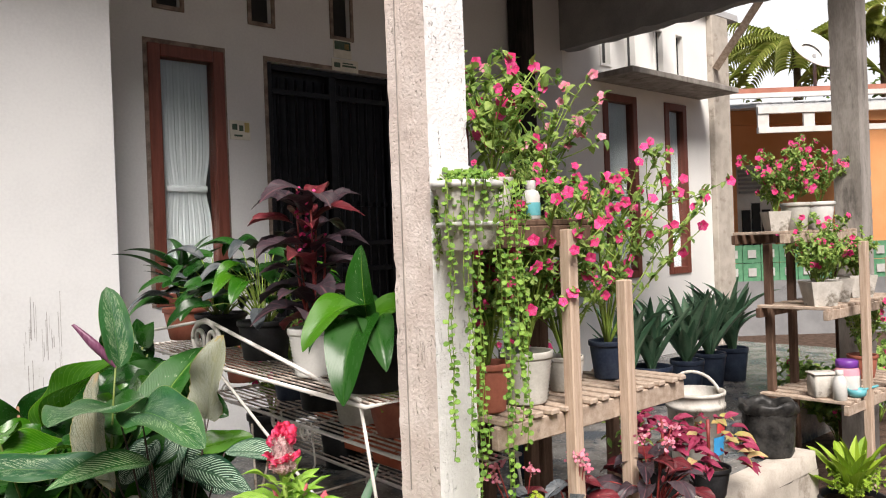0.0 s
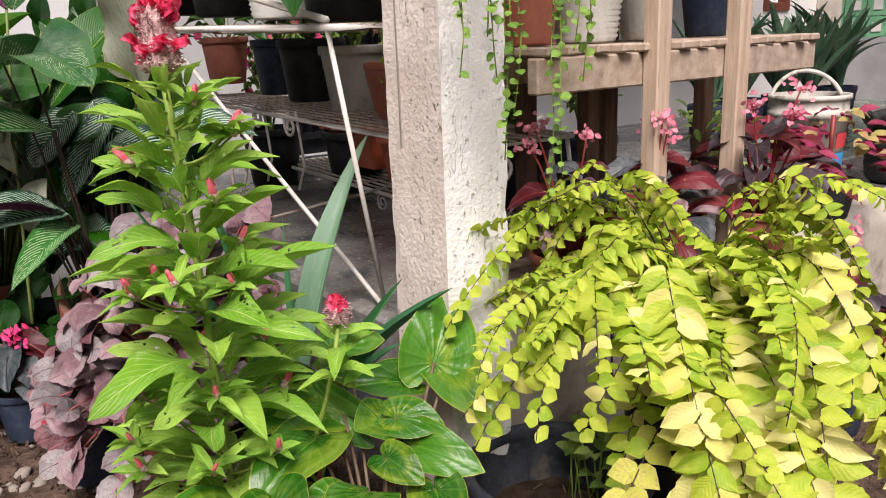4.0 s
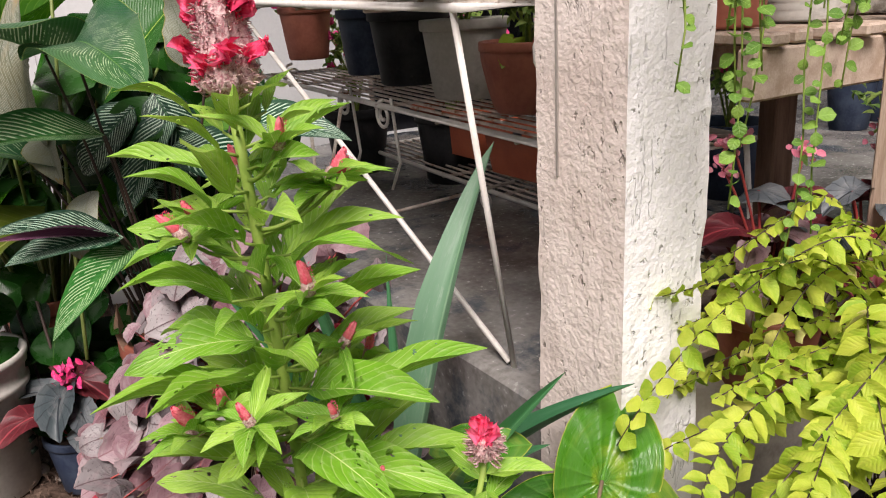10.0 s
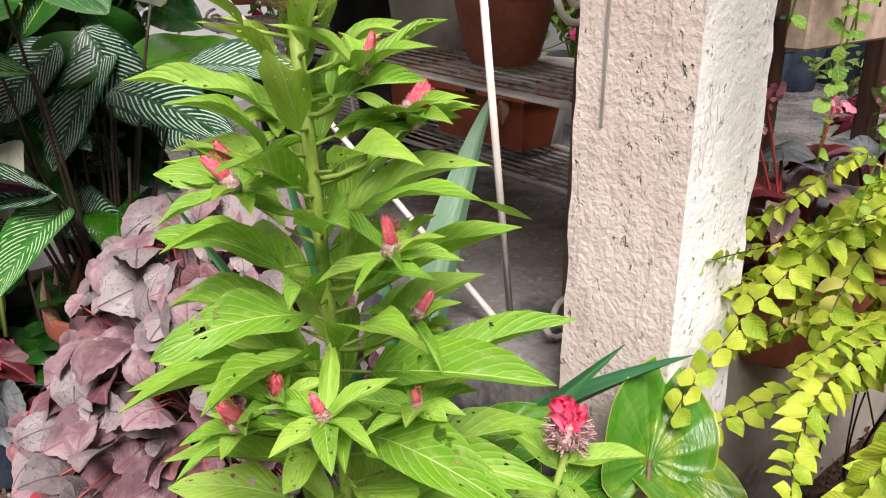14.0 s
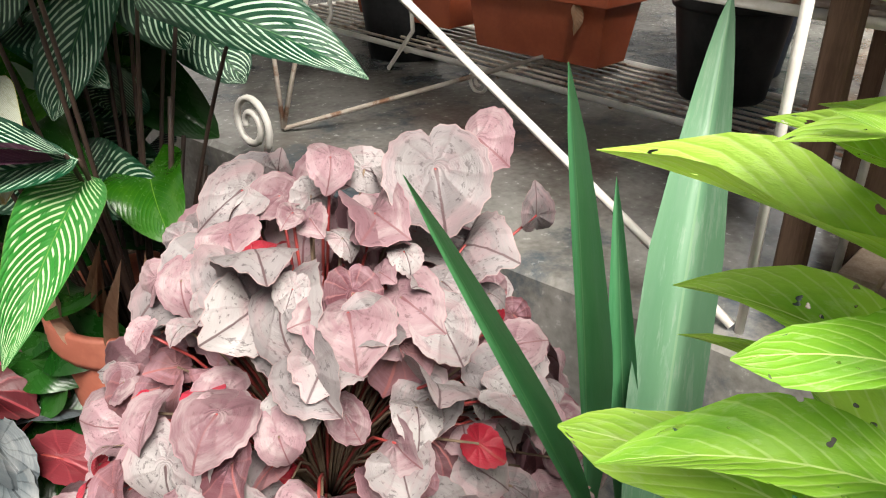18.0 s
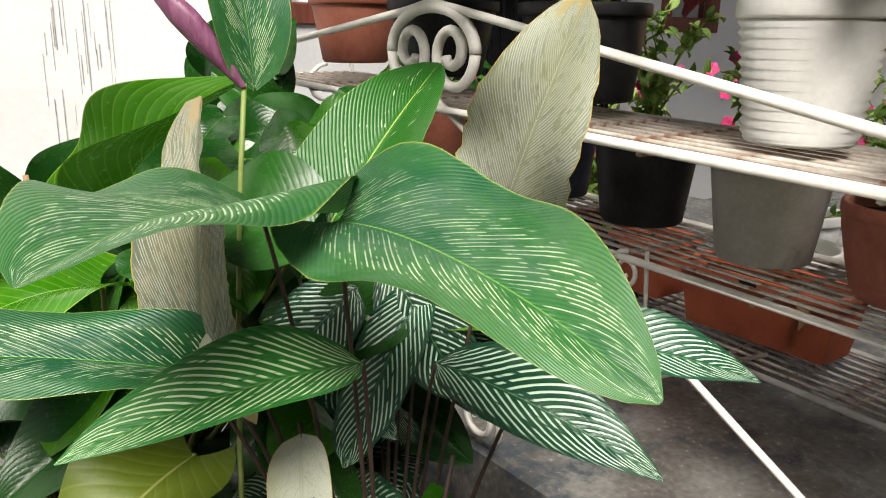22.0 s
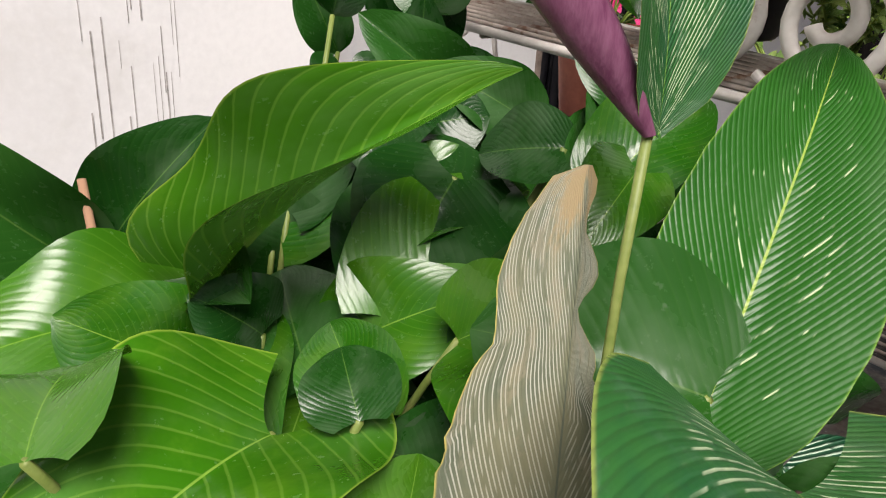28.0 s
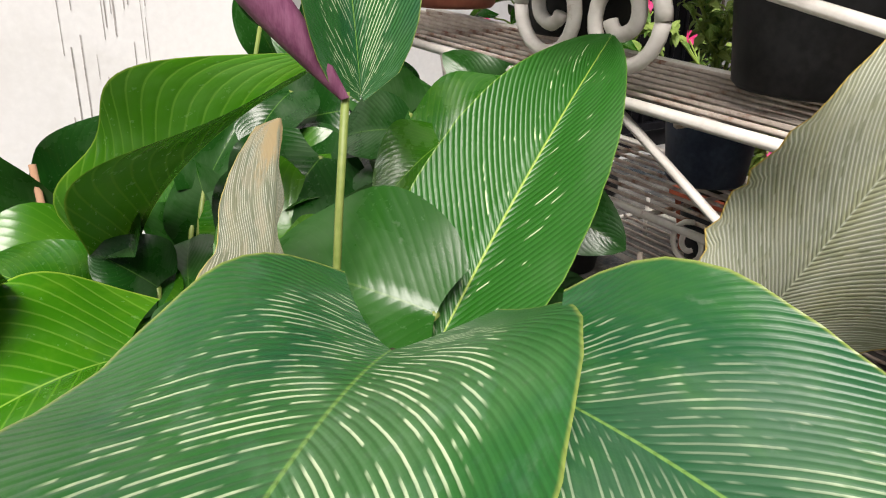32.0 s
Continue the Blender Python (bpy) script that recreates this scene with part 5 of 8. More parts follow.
def twiggy(t, at, z, height, spread, rs, n_stem=7, leaves=130, leaf_l=0.035, flowers=10, mat="bush", flower_r=0.02, fl_mat="petal", lean=(0, 0, 0), bare=0.3):
    """A loose branching shrub with small leaves and pink flowers."""
    at, o = Vector(at), t.matrix_basis.translation
    lv, fl = Batch(), Batch()
    tips = []
    for i in range(n_stem):
        a = i * 2.399 + rs.uniform(-0.4, 0.4)
        top = at + Vector((math.cos(a) * spread * rs.uniform(0.5, 1.1), math.sin(a) * spread * rs.uniform(0.5, 1.1), z + height * rs.uniform(0.65, 1.05))) + Vector(lean)
        pts = arc(at + Vector((0, 0, z - 0.01)), top, Vector((math.cos(a), math.sin(a), 0)) * -spread * 0.15 + rvec(rs, 0.02), 7)
        bm = tube([p - o for p in pts], 0.005, 5, None, 0.002)
        runs = [pts]
        for k in range(4):
            j = rs.randint(2, 6)
            e = pts[j] + Vector((rs.uniform(-1, 1), rs.uniform(-1, 1), rs.uniform(0.3, 1.2))) * spread * 0.55
            sub = arc(pts[j], e, rvec(rs, 0.02), 4)
            tube([p - o for p in sub], 0.003, 4, bm, 0.0015)
            runs.append(sub)
        part("branch", bm, "stem_green", t)
        for run in runs:
            tips.append(run[-1])
            for k in range(max(1, leaves * 2 // (n_stem * 5))):
                f = bare + (1 - bare) * rs.random() ** 0.7
                x = f * (len(run) - 1)
                p = run[int(x)].lerp(run[min(int(x) + 1, len(run) - 1)], x - int(x))
                d = (rvec(rs) + Vector((0, 0, 0.1))).normalized()
                ln = leaf_l * rs.uniform(0.45, 1.05)
                lv.add(rs.choice(("small", "small_b")), aim(p, p + d * ln, Vector((rs.uniform(-0.6, 0.6), -0.5, 1)), ln * 0.55))
    for p in rs.sample(tips, min(int(flowers * 2.9), len(tips))):
        flower(fl, p + rvec(rs, 0.01), Vector((rs.uniform(-0.5, 0.4), -1, rs.uniform(-0.2, 0.6))), flower_r * rs.uniform(0.9, 1.3), rs)
    lv.build("foliage", mat, t)
    fl.build("blossoms", fl_mat, t)


def potted(name, at, r, h, mat, label, style="plain", rb=0.72, category="potted plant", group=""):
    t = thing(name, at, label, category, group)
    pot(t, r, h, mat, style, rb)
    return t


# -- pots on the rack's top tier --
T1 = 1.157
rs = random.Random(21)
p = rw(-1.7, 0.12, T1)
t = potted("orchid_plant", p, 0.115, 0.16, "terracotta", "dark strap-leaved plant in a terracotta pot")
rosette(t, p, 0.14, 26, 0.26, 0.46, 0.055, ("arching", "strap_b"), ("peace_dark",), rs, (0.5, 1.2))
p = rw(-1.38, 0.16, T1)
t = potted("foliage_plant", p, 0.125, 0.16, "black_pot", "dark grey-green leafy plant in a black pot")
stalked(t, p, 0.14, 40, 0.24, 0.3, 0.19, ("long_b", "droop"), ("peace_dark", "silver_dark", "peace_dark"), rs, ratio=0.45)
p = rw(-0.95, 0.16, T1)
t = potted("foliage_plant", p, 0.12, 0.17, "black_pot", "green and grey leafy plant in a wide-rimmed black pot", "plain", 0.8)
stalked(t, p, 0.15, 38, 0.24, 0.36, 0.19, ("long_b", "droop"), ("peace_dark", "peace", "silver_dark"), rs, ratio=0.42)
p = rw(-0.5, 0.13, T1)
t = potted("red_begonia", p, 0.1, 0.19, "white_pot", "tall dusky red-stemmed begonia in a ringed white pot", "ringed", 0.74)
for i in range(5):
    a = i * 1.26
    cane = tube(arc((0, 0, 0.16), (0.06 * math.cos(a), 0.06 * math.sin(a), 0.55 + 0.1 * (i % 3)), (0.02 * math.cos(a), 0, 0), 5), 0.006, 6, None, 0.004)
    part("cane", cane, "stem_red", t)
for i in range(34):
    a, z = i * 2.4, 0.22 + 0.55 * (i / 34)
    b = p + Vector((0.045 * math.cos(a), 0.045 * math.sin(a), z))
    d = Vector((math.cos(a), math.sin(a), rs.uniform(-0.35, 0.25)))
    s = b + d * rs.uniform(0.03, 0.09)
    leaf(t, rs.choice(("bego", "bego_b")), rs.choice(("dusky", "dusky", "maroon")), s, s + d * rs.uniform(0.1, 0.17), (rs.uniform(-0.3, 0.3), -0.3, 1), rs.uniform(0.08, 0.12))
fb = Batch()
for i in range(40):
    q = p + Vector((rs.gauss(0, 0.03), rs.gauss(0, 0.03), rs.uniform(0.45, 0.75)))
    fb.add("disc", aim(q, q + rvec(rs, 0.02), (0, -1, 0.4), 0.012))
fb.build("blossom", "petal", t)
p = rw(-0.15, 0.16, T1)
t = potted("broadleaf_plant", p, 0.135, 0.2, "black_pot", "broad-leaved green plant drooping over a black pot", "plain", 0.85)
for c, e, nrm, w, k, mt in (((-0.28, 2.87, 1.38), (-0.29, 2.79, 1.69), (-0.4, -1, 0.2), 0.12, "upright", "calathea_plain"), ((-0.29, 2.82, 1.43), (-0.34, 2.54, 1.17), (-0.2, -1, 0.5), 0.17, "droop", "peace_dark"),
                            ((-0.3, 2.84, 1.47), (-0.48, 2.62, 1.34), (-0.2, -0.7, 0.8), 0.14, "droop", "peace"), ((-0.26, 2.82, 1.42), (-0.2, 2.58, 1.27), (0.1, -0.9, 0.5), 0.12, "droop", "peace_dark"),
                            ((-0.27, 2.88, 1.42), (-0.08, 2.95, 1.43), (0.3, -0.4, 1), 0.14, "droop", "peace"), ((-0.3, 2.9, 1.42), (-0.4, 3.12, 1.45), (0, 0.2, 1), 0.14, "droop", "peace_dark"), ((-0.31, 2.86, 1.42), (-0.5, 2.85, 1.3), (-0.3, -0.4, 1), 0.1, "droop", "peace_dark")):
    leaf(t, k, mt, c, e, nrm, w)

# -- pots on the middle tier --
T2 = 0.852
for x, r, h, mat, label, style, fol in ((-1.9, 0.1, 0.19, "terracotta", "terracotta pot of green leaves on the rack", "plain", 14), (-1.36, 0.1, 0.2, "blue_pot", "dark blue pot with a leafy green shrub", "plain", 0),
                                       (-1.08, 0.12, 0.21, "black_pot", "black plastic pot with thin green stems", "plain", 1), (-0.765, 0.118, 0.2, "grey_pot", "stained grey plastic pot with a small shrub", "plain", 2), (-0.49, 0.112, 0.165, "terracotta", "rounded terracotta pot with sparse green shoots", "urn", 3)):
    p, r, h = rw(x, 0.52, T2), r * 1.06, h * 1.06
    t = potted("potted_shrub", p, r, h, mat, label, style, 0.74 if style == "plain" else 0.62)
    if fol == 14:
        stalked(t, p, h * 0.85, 14, 0.14, 0.14, 0.1, ("glossy", "long_b"), ("peace_dark", "peace"), rs, ratio=0.5)
    else:
        twiggy(t, p, h * 0.85, 0.24, 0.12, rs, 7, 130, 0.04, 2 if fol else 0, flower_r=0.012)
        if fol == 3:
            leaf(t, "heart", "lime", p + Vector((-0.03, -0.04, h)), p + Vector((-0.05, -0.11, h - 0.05)), (0, -1, 0.3), 0.06)

# -- long planters on the lowest tier --
T3 = 0.497


def planter(x0, x1, y, label, fill):
    t = thing("window_box_planter", RACK @ Matrix.Translation((0, 0, -RISE * (x0 + x1) / 2)), label, "planter")
    w, h = 0.085, 0.175
    bm = bmesh.new()
    lo, hi, inn = [], [], []
    for sx, sy in ((0, -1), (1, -1), (1, 1), (0, 1)):
        x = x0 + (x1 - x0) * sx
        lo.append(bm.verts.new((x + (0.025 if sx == 0 else -0.025), y + sy * w * 0.75, T3)))
        hi.append(bm.verts.new((x, y + sy * w, T3 + h)))
        inn.append(bm.verts.new((x + (0.012 if sx == 0 else -0.012), y + sy * (w - 0.012), T3 + h)))
    for i in range(4):
        j = (i + 1) % 4
        bm.faces.new((lo[i], lo[j], hi[j], hi[i])), bm.faces.new((hi[i], hi[j], inn[j], inn[i]))
    bm.faces.new(lo[::-1])
    part("box", bm, "orange_box", t, smooth=False)
    rim = bmesh.new()
    for bx in ((x0 - 0.01, x1 + 0.01, y - w - 0.01, y - w + 0.004), (x0 - 0.01, x1 + 0.01, y + w - 0.004, y + w + 0.01), (x0 - 0.01, x0 + 0.004, y - w, y + w), (x1 - 0.004, x1 + 0.01, y - w, y + w)):
        box(rim, *bx, T3 + h - 0.022, T3 + h + 0.004, bevel=0.003)
    part("rim", rim, "orange_box", t, smooth=False)
    part("soil", new_box(x0 + 0.01, x1 - 0.01, y - w + 0.01, y + w - 0.01, T3 + h - 0.04, T3 + h - 0.03), "pot_soil", t)
    part("drain_slot", new_box((x0 + x1) / 2 - 0.03, (x0 + x1) / 2 + 0.02, y - w - 0.0105, y - w - 0.009, T3 + h - 0.018, T3 + h - 0.002), "black_pot", t)
    b = Batch()
    for i in range(fill):
        q = rw(rs.uniform(x0, x1), y + rs.uniform(-w, w), T3 + h + rs.uniform(-0.02, 0.08))
        b.add("small", aim(q, q + rvec(rs, 0.05), (0, -0.5, 1), 0.02))
    b.build("greenery", "bush", t)


planter(-1.22, -0.77, 0.96, "long orange plastic planter box on the rack", 60)
planter(-1.72, -1.28, 0.96, "orange plastic planter box on the rack", 40)
p = rw(-0.5, 0.98, T3)
t = potted("potted_shrub", p, 0.14, 0.24, "black_pot", "large black pot with a leafy shrub")
twiggy(t, p, 0.2, 0.35, 0.16, rs, 8, 190, 0.045, 3, flower_r=0.013)

# -- greenery standing on the porch behind the rack --
for i, (u, v, r, h, hh) in enumerate(((0.95, 1.9, 0.15, 0.28, 0.5), (1.25, 1.45, 0.15, 0.28, 0.55), (1.5, 1.0, 0.14, 0.26, 0.5), (0.75, 2.35, 0.15, 0.28, 0.5), (1.75, 1.7, 0.15, 0.28, 0.5))):
    p = hw(u, v, FLOOR)
    t = potted("flowering_shrub", p, r, h, ("black_pot", "white_pot", "blue_pot")[i % 3], "green shrub with a few pink blossoms in a pot", group="shrubs behind the rack")
    twiggy(t, p, h * 0.85, hh, 0.24, rs, 9, 260, 0.05, 6)

# ---- wooden bench with pots, beside the pillar ----
bench = thing("plant_bench", HOUSE, "weathered slatted wooden plant bench", "bench")
BZ = 1.09
part("front_rail", new_box(0.26, 1.4, -0.0, 0.035, BZ - 0.1, BZ - 0.022, bevel=0.004), "bench_wood", bench, smooth=False)
part("back_rail", new_box(0.26, 1.4, 0.36, 0.395, BZ - 0.1, BZ - 0.022, bevel=0.004), "bench_wood", bench, smooth=False)
slat_me = None
for i in range(15):
    ob = part("slat", slat_me or new_box(-0.022, 0.022, -0.012, 0.41, -0.02, 0.0, bevel=0.004), "bench_wood", bench, m=pose(0.3 + i * 0.077, rs.uniform(-0.012, 0.012), BZ + rs.uniform(-0.001, 0.002), 0, 0, rs.uniform(-1.5, 1.5)), smooth=False)
    slat_me = ob.data
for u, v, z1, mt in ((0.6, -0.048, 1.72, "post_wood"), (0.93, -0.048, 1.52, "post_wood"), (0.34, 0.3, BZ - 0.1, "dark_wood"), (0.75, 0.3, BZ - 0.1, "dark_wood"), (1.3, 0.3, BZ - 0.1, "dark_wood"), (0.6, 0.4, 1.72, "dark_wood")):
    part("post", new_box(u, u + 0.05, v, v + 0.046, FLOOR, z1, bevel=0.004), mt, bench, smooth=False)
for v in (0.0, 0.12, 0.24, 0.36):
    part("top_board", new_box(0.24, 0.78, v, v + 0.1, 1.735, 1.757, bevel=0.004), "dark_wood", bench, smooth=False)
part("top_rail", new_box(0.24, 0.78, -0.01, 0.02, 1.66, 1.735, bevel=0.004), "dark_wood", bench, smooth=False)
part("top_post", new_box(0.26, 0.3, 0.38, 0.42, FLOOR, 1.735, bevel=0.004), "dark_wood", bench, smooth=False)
B = BZ + 0.003
rs = random.Random(31)
for u, v, r, h, mat, style, label, hh, sp, nf in ((0.36, 0.14, 0.085, 0.17, "terracotta", "plain", "terracotta pot with a pink-flowered shrub", 0.42, 0.15, 9), (0.55, 0.13, 0.1, 0.19, "grey_pot", "ringed", "pale grey ringed pot with a pink-flowered shrub", 0.55, 0.22, 16),
                                                  (0.82, 0.17, 0.075, 0.135, "old_white", "ribbed", "cream ribbed pot with a twiggy pink-flowered shrub", 0.62, 0.26, 14), (1.14, 0.2, 0.08, 0.16, "blue_pot", "plain", "dark blue pot with a tall pink-flowered shrub", 0.66, 0.34, 18)):
    p = hw(u, v, B)
    t = potted("flowering_shrub", p, r, h, mat, label, style, group="shrubs on the bench")
    twiggy(t, p, h * 0.85, hh * 1.1, sp * 1.35, rs, 15, 600, 0.044, nf + 4)
p = hw(0.4, 0.12, 1.757)
t = potted("flowering_shrub", p, 0.075, 0.15, "old_white", "stained white pot with a pink-flowered shrub", group="shrubs on the bench")
twiggy(t, p, 0.13, 0.5, 0.24, rs, 10, 230, 0.055, 9)
p = hw(1.05, 0.5, 1.5)
stand = thing("pot_stand", HOUSE, "dark wooden post stand", "stand")
part("post", new_box(1.02, 1.08, 0.47, 0.53, FLOOR, 1.48, bevel=0.004), "dark_wood", stand, smooth=False)
part("plate", new_box(0.93, 1.17, 0.38, 0.62, 1.48, 1.5, bevel=0.004), "dark_wood", stand, smooth=False)
t = potted("flowering_shrub", p, 0.11, 0.22, "old_white", "white pot with a tall bare-stemmed pink shrub", group="shrubs on the bench")
twiggy(t, p, 0.19, 0.72, 0.34, rs, 14, 300, 0.055, 14, bare=0.55, fl_mat="petal_pale")
p = hw(0.68, 0.22, 1.757)
t = potted("trailing_plant", p, 0.09, 0.14, "black_pot", "dense green trailing plant spilling over a dark pot")
b = Batch()
for i in range(900):
    a, q = rs.uniform(0, 6.3), rs.random() ** 0.5
    z = 0.2 - 0.32 * q * q + rs.uniform(-0.06, 0.05)
    c = p + Vector((math.cos(a) * 0.17 * q, math.sin(a) * 0.14 * q, z))
    b.add("small", aim(c, c + rvec(rs, 0.02) + Vector((0, -0.012, 0)), (0, -0.6, 0.8), 0.014))
b.build("foliage", "bush", t)
p = hw(0.52, 0.05, 1.757)
t = thing("bottle", p, "white plastic bottle with a teal label", "bottle")
part("body", lathe([(0.028, 0), (0.032, 0.004), (0.032, 0.085), (0.026, 0.1), (0.016, 0.108)]), "white_pot", t)
part("cap", lathe([(0.017, 0.108), (0.018, 0.11), (0.018, 0.138), (0.016, 0.14), (0.0, 0.14)], 18), "white_pot", t)
part("label", lathe([(0.0325, 0.015), (0.0328, 0.016), (0.0328, 0.06), (0.0325, 0.061)], 24), "teal", t)

# ---- hanging pot on the pillar, with trailing creeper ----
p = hw(0.075, -0.09, 1.7)
t = thing("hanging_pot", p, "white half-round wall pot with long trailing creeper", "hanging plant")
BIG = HOUSE.to_3x3().to_4x4() @ Matrix.Translation((0.0, 0, -0.04)) @ Matrix.Diagonal((1.5, 1.1, 1.2, 1))
part("band", lathe([(0.0725, 0.06), (0.076, 0.062), (0.076, 0.07), (0.0725, 0.072)], 28), "white_pot", t, m=BIG)
part("body", lathe([(0.06, 0), (0.062, 0.004), (0.07, 0.13), (0.074, 0.16)], 28), "old_white", t, m=BIG)
part("rim", lathe([(0.072, 0.155), (0.084, 0.157), (0.085, 0.172), (0.074, 0.176), (0.066, 0.165)], 28), "white_pot", t, m=BIG)
part("back_plate", lathe([(0.08, 0), (0.082, 0.004), (0.075, 0.012), (0.03, 0.016), (0.0, 0.017)], 24), "white_pot", t, m=HOUSE.to_3x3().to_4x4() @ pose(0, 0.06, 0.17, 90, 0, 0) @ Matrix.Diagonal((1.3, 0.85, 1, 1)))
part("soil", lathe([(0.066, 0.15), (0.0, 0.155)], 20), "pot_soil", t, m=BIG)
rs = random.Random(41)
b = Batch()
o = Vector(p)
count = 0
for i in range(30):
    a = rs.uniform(0, 6.28)
    s0 = p + Vector((0.07 * math.cos(a), 0.07 * math.sin(a), 0.17))
    if i < 9:
        ln = rs.uniform(0.75, 1.08)
    elif i < 16:
        ln = rs.uniform(0.5, 0.85)
    else:
        ln = rs.uniform(0.1, 0.3)
    out = Vector((math.cos(a) * 0.03, math.sin(a) * 0.03, 0.02))
    if i < 16:
        k = (i % 8) / 7
        s0 = hw((0.15 if i in (3, 6) else 0.13 * k - 0.04) if i < 9 else 0.17 + 0.09 * k, -0.11 - 0.07 * rs.random(), 1.86)
        out = Vector((0, -0.015, 0.015))
    pts = [s0, s0 + out]
    for j in range(1, 13):
        pts.append(pts[1] + Vector((0.022 * noise.noise((i, j * 0.35, 0)), 0.022 * noise.noise((i, j * 0.35, 7)), -ln * j / 12)))
    part("strand", tube([q - o for q in pts], 0.0016, 4, None, 0.0012), "stem_green", t)
    n = int(ln / 0.02)
    for j in range(n):
        f = 1 + 12 * (j + 0.5) / n
        q = pts[int(f)].lerp(pts[min(int(f) + 1, 13)], f - int(f))
        d = Vector((rs.uniform(-1, 1), rs.uniform(-1, 0.5), rs.uniform(-0.7, 0.2))).normalized()
        sz = rs.uniform(0.012, 0.022)
        m = aim(q, q + d * sz, (d.x * 0.3, -0.8, 0.6), sz * 0.9)
        if i < 9 and count < 280 and j > 6:
            part("leaf", leaf_mesh("disc", "string"), "string", t, m=Matrix.Translation(-o) @ m)
            count += 1
        else:
            b.add("disc", m)
for i in range(420):
    a, q = rs.uniform(0, 6.28), rs.random() ** 0.5
    c = p + Vector((math.cos(a) * 0.085 * q, math.sin(a) * 0.085 * q, 0.19 - 0.14 * q * q * rs.random() + 0.012 * rs.random()))
    sz = rs.uniform(0.012, 0.022)
    b.add("disc", aim(c, c + rvec(rs, 1.0).normalized() * sz, (0, -0.7, 0.8), sz * 0.9))
b.build("foliage", "string", t)
# ---- things on the right: bucket, bag, far rack, sansevierias ----
p = Vector((1.34, 4.28, FLOOR))
t = thing("paint_bucket", p, "large used white plastic paint bucket with a handle", "bucket")
part("body", lathe([(0.125, 0), (0.13, 0.005), (0.15, 0.3), (0.158, 0.302), (0.158, 0.325), (0.152, 0.33), (0.152, 0.37), (0.16, 0.372), (0.16, 0.39), (0.148, 0.39), (0.14, 0.2), (0.125, 0.02), (0, 0.02)], 36), "old_white", t)
part("handle", tube([(0.15 * math.cos(a), 0.15 * math.sin(a) * 0.35 + 0.02, 0.33 + 0.15 * math.sin(a)) for a in [math.radians(4 + 11.5 * i) for i in range(16)]], 0.009, 6), "old_white", t)
lab = bmesh.new()
for i, (a0, a1, z0, z1) in enumerate(((-70, -25, 0.06, 0.16),)):
    for k in range(8):
        A, B2 = radians(a0 + (a1 - a0) * k / 8), radians(a0 + (a1 - a0) * (k + 1) / 8)
        lab.faces.new([lab.verts.new((math.cos(x) * (0.134 + z * 0.066), math.sin(x) * (0.134 + z * 0.066), z)) for x, z in ((A, z0), (B2, z0), (B2, z1), (A, z1))])
part("label", lab, "blue_print", t, "faded blue printed label")
lab = bmesh.new()
for k in range(8):
    A, B2 = radians(-62 + 36 * k / 8), radians(-62 + 36 * (k + 1) / 8)
    lab.faces.new([lab.verts.new((math.cos(x) * (0.134 + z * 0.066), math.sin(x) * (0.134 + z * 0.066), z)) for x, z in ((A, 0.18), (B2, 0.18), (B2, 0.24), (A, 0.24))])
part("label", lab, "red_print", t, "faded red printed label")
p = hw(2.64, 0.24, FLOOR)
t = thing("grow_bag", p, "crumpled black plastic grow bag of soil", "grow bag")
prof = [(0.105, 0), (0.125, 0.012)] + [(0.132 + 0.0007 * k, 0.03 + 0.014 * k) for k in range(17)]
bag = lathe(prof, 72)
for v in bag.verts:
    if v.co.z > 0.005:
        f = 1 + 0.05 * noise.noise(v.co * 16) + 0.04 * noise.noise(v.co * 38) + 0.02 * noise.noise(v.co * 80)
        v.co.x, v.co.y = v.co.x * f, v.co.y * f
part("bag", bag, "bag", t)
fold = lathe([(0.145, 0.24), (0.158, 0.252), (0.16, 0.275), (0.15, 0.296), (0.132, 0.29), (0.122, 0.265), (0.118, 0.22)], 72)
for v in fold.verts:
    a = math.atan2(v.co.y, v.co.x)
    f = 1 + 0.1 * noise.noise((math.cos(a) * 2.2, math.sin(a) * 2.2, v.co.z * 14)) + 0.05 * noise.noise(v.co * 45)
    v.co.x, v.co.y = v.co.x * f, v.co.y * f
    v.co.z += 0.035 * noise.noise((math.cos(a) * 1.8, math.sin(a) * 1.8, 3)) * (v.co.z > 0.245)
part("fold", fold, "bag", t, "crumpled open rim of the bag")
part("soil", lathe([(0.125, 0.235), (0.06, 0.245), (0.0, 0.24)], 24), "pot_soil", t)
p = hw(2.45, 0.5, FLOOR)
t = potted("soil_bucket", p, 0.1, 0.17, "black_pot", "small black bucket filled with brown soil", category="bucket")
rs = random.Random(51)
p = Vector((2.2, 4.32, 0.0))
t = potted("lime_foliage", p, 0.18, 0.22, "black_pot", "black bowl of lime-green leafy plants on the ground", "bowl", 0.75)
rosette(t, p, 0.2, 30, 0.2, 0.36, 0.075, ("long", "long_b"), ("lime",), rs, (0.5, 1.45))
twiggy(t, p, 0.2, 0.12, 0.16, rs, 9, 260, 0.03, 0, "lime")

STAND = HOUSE @ Matrix.Translation((0.42, 0.0, 0))


def sw(u, v, z=0.0):
    return STAND @ Vector((u, v, z))


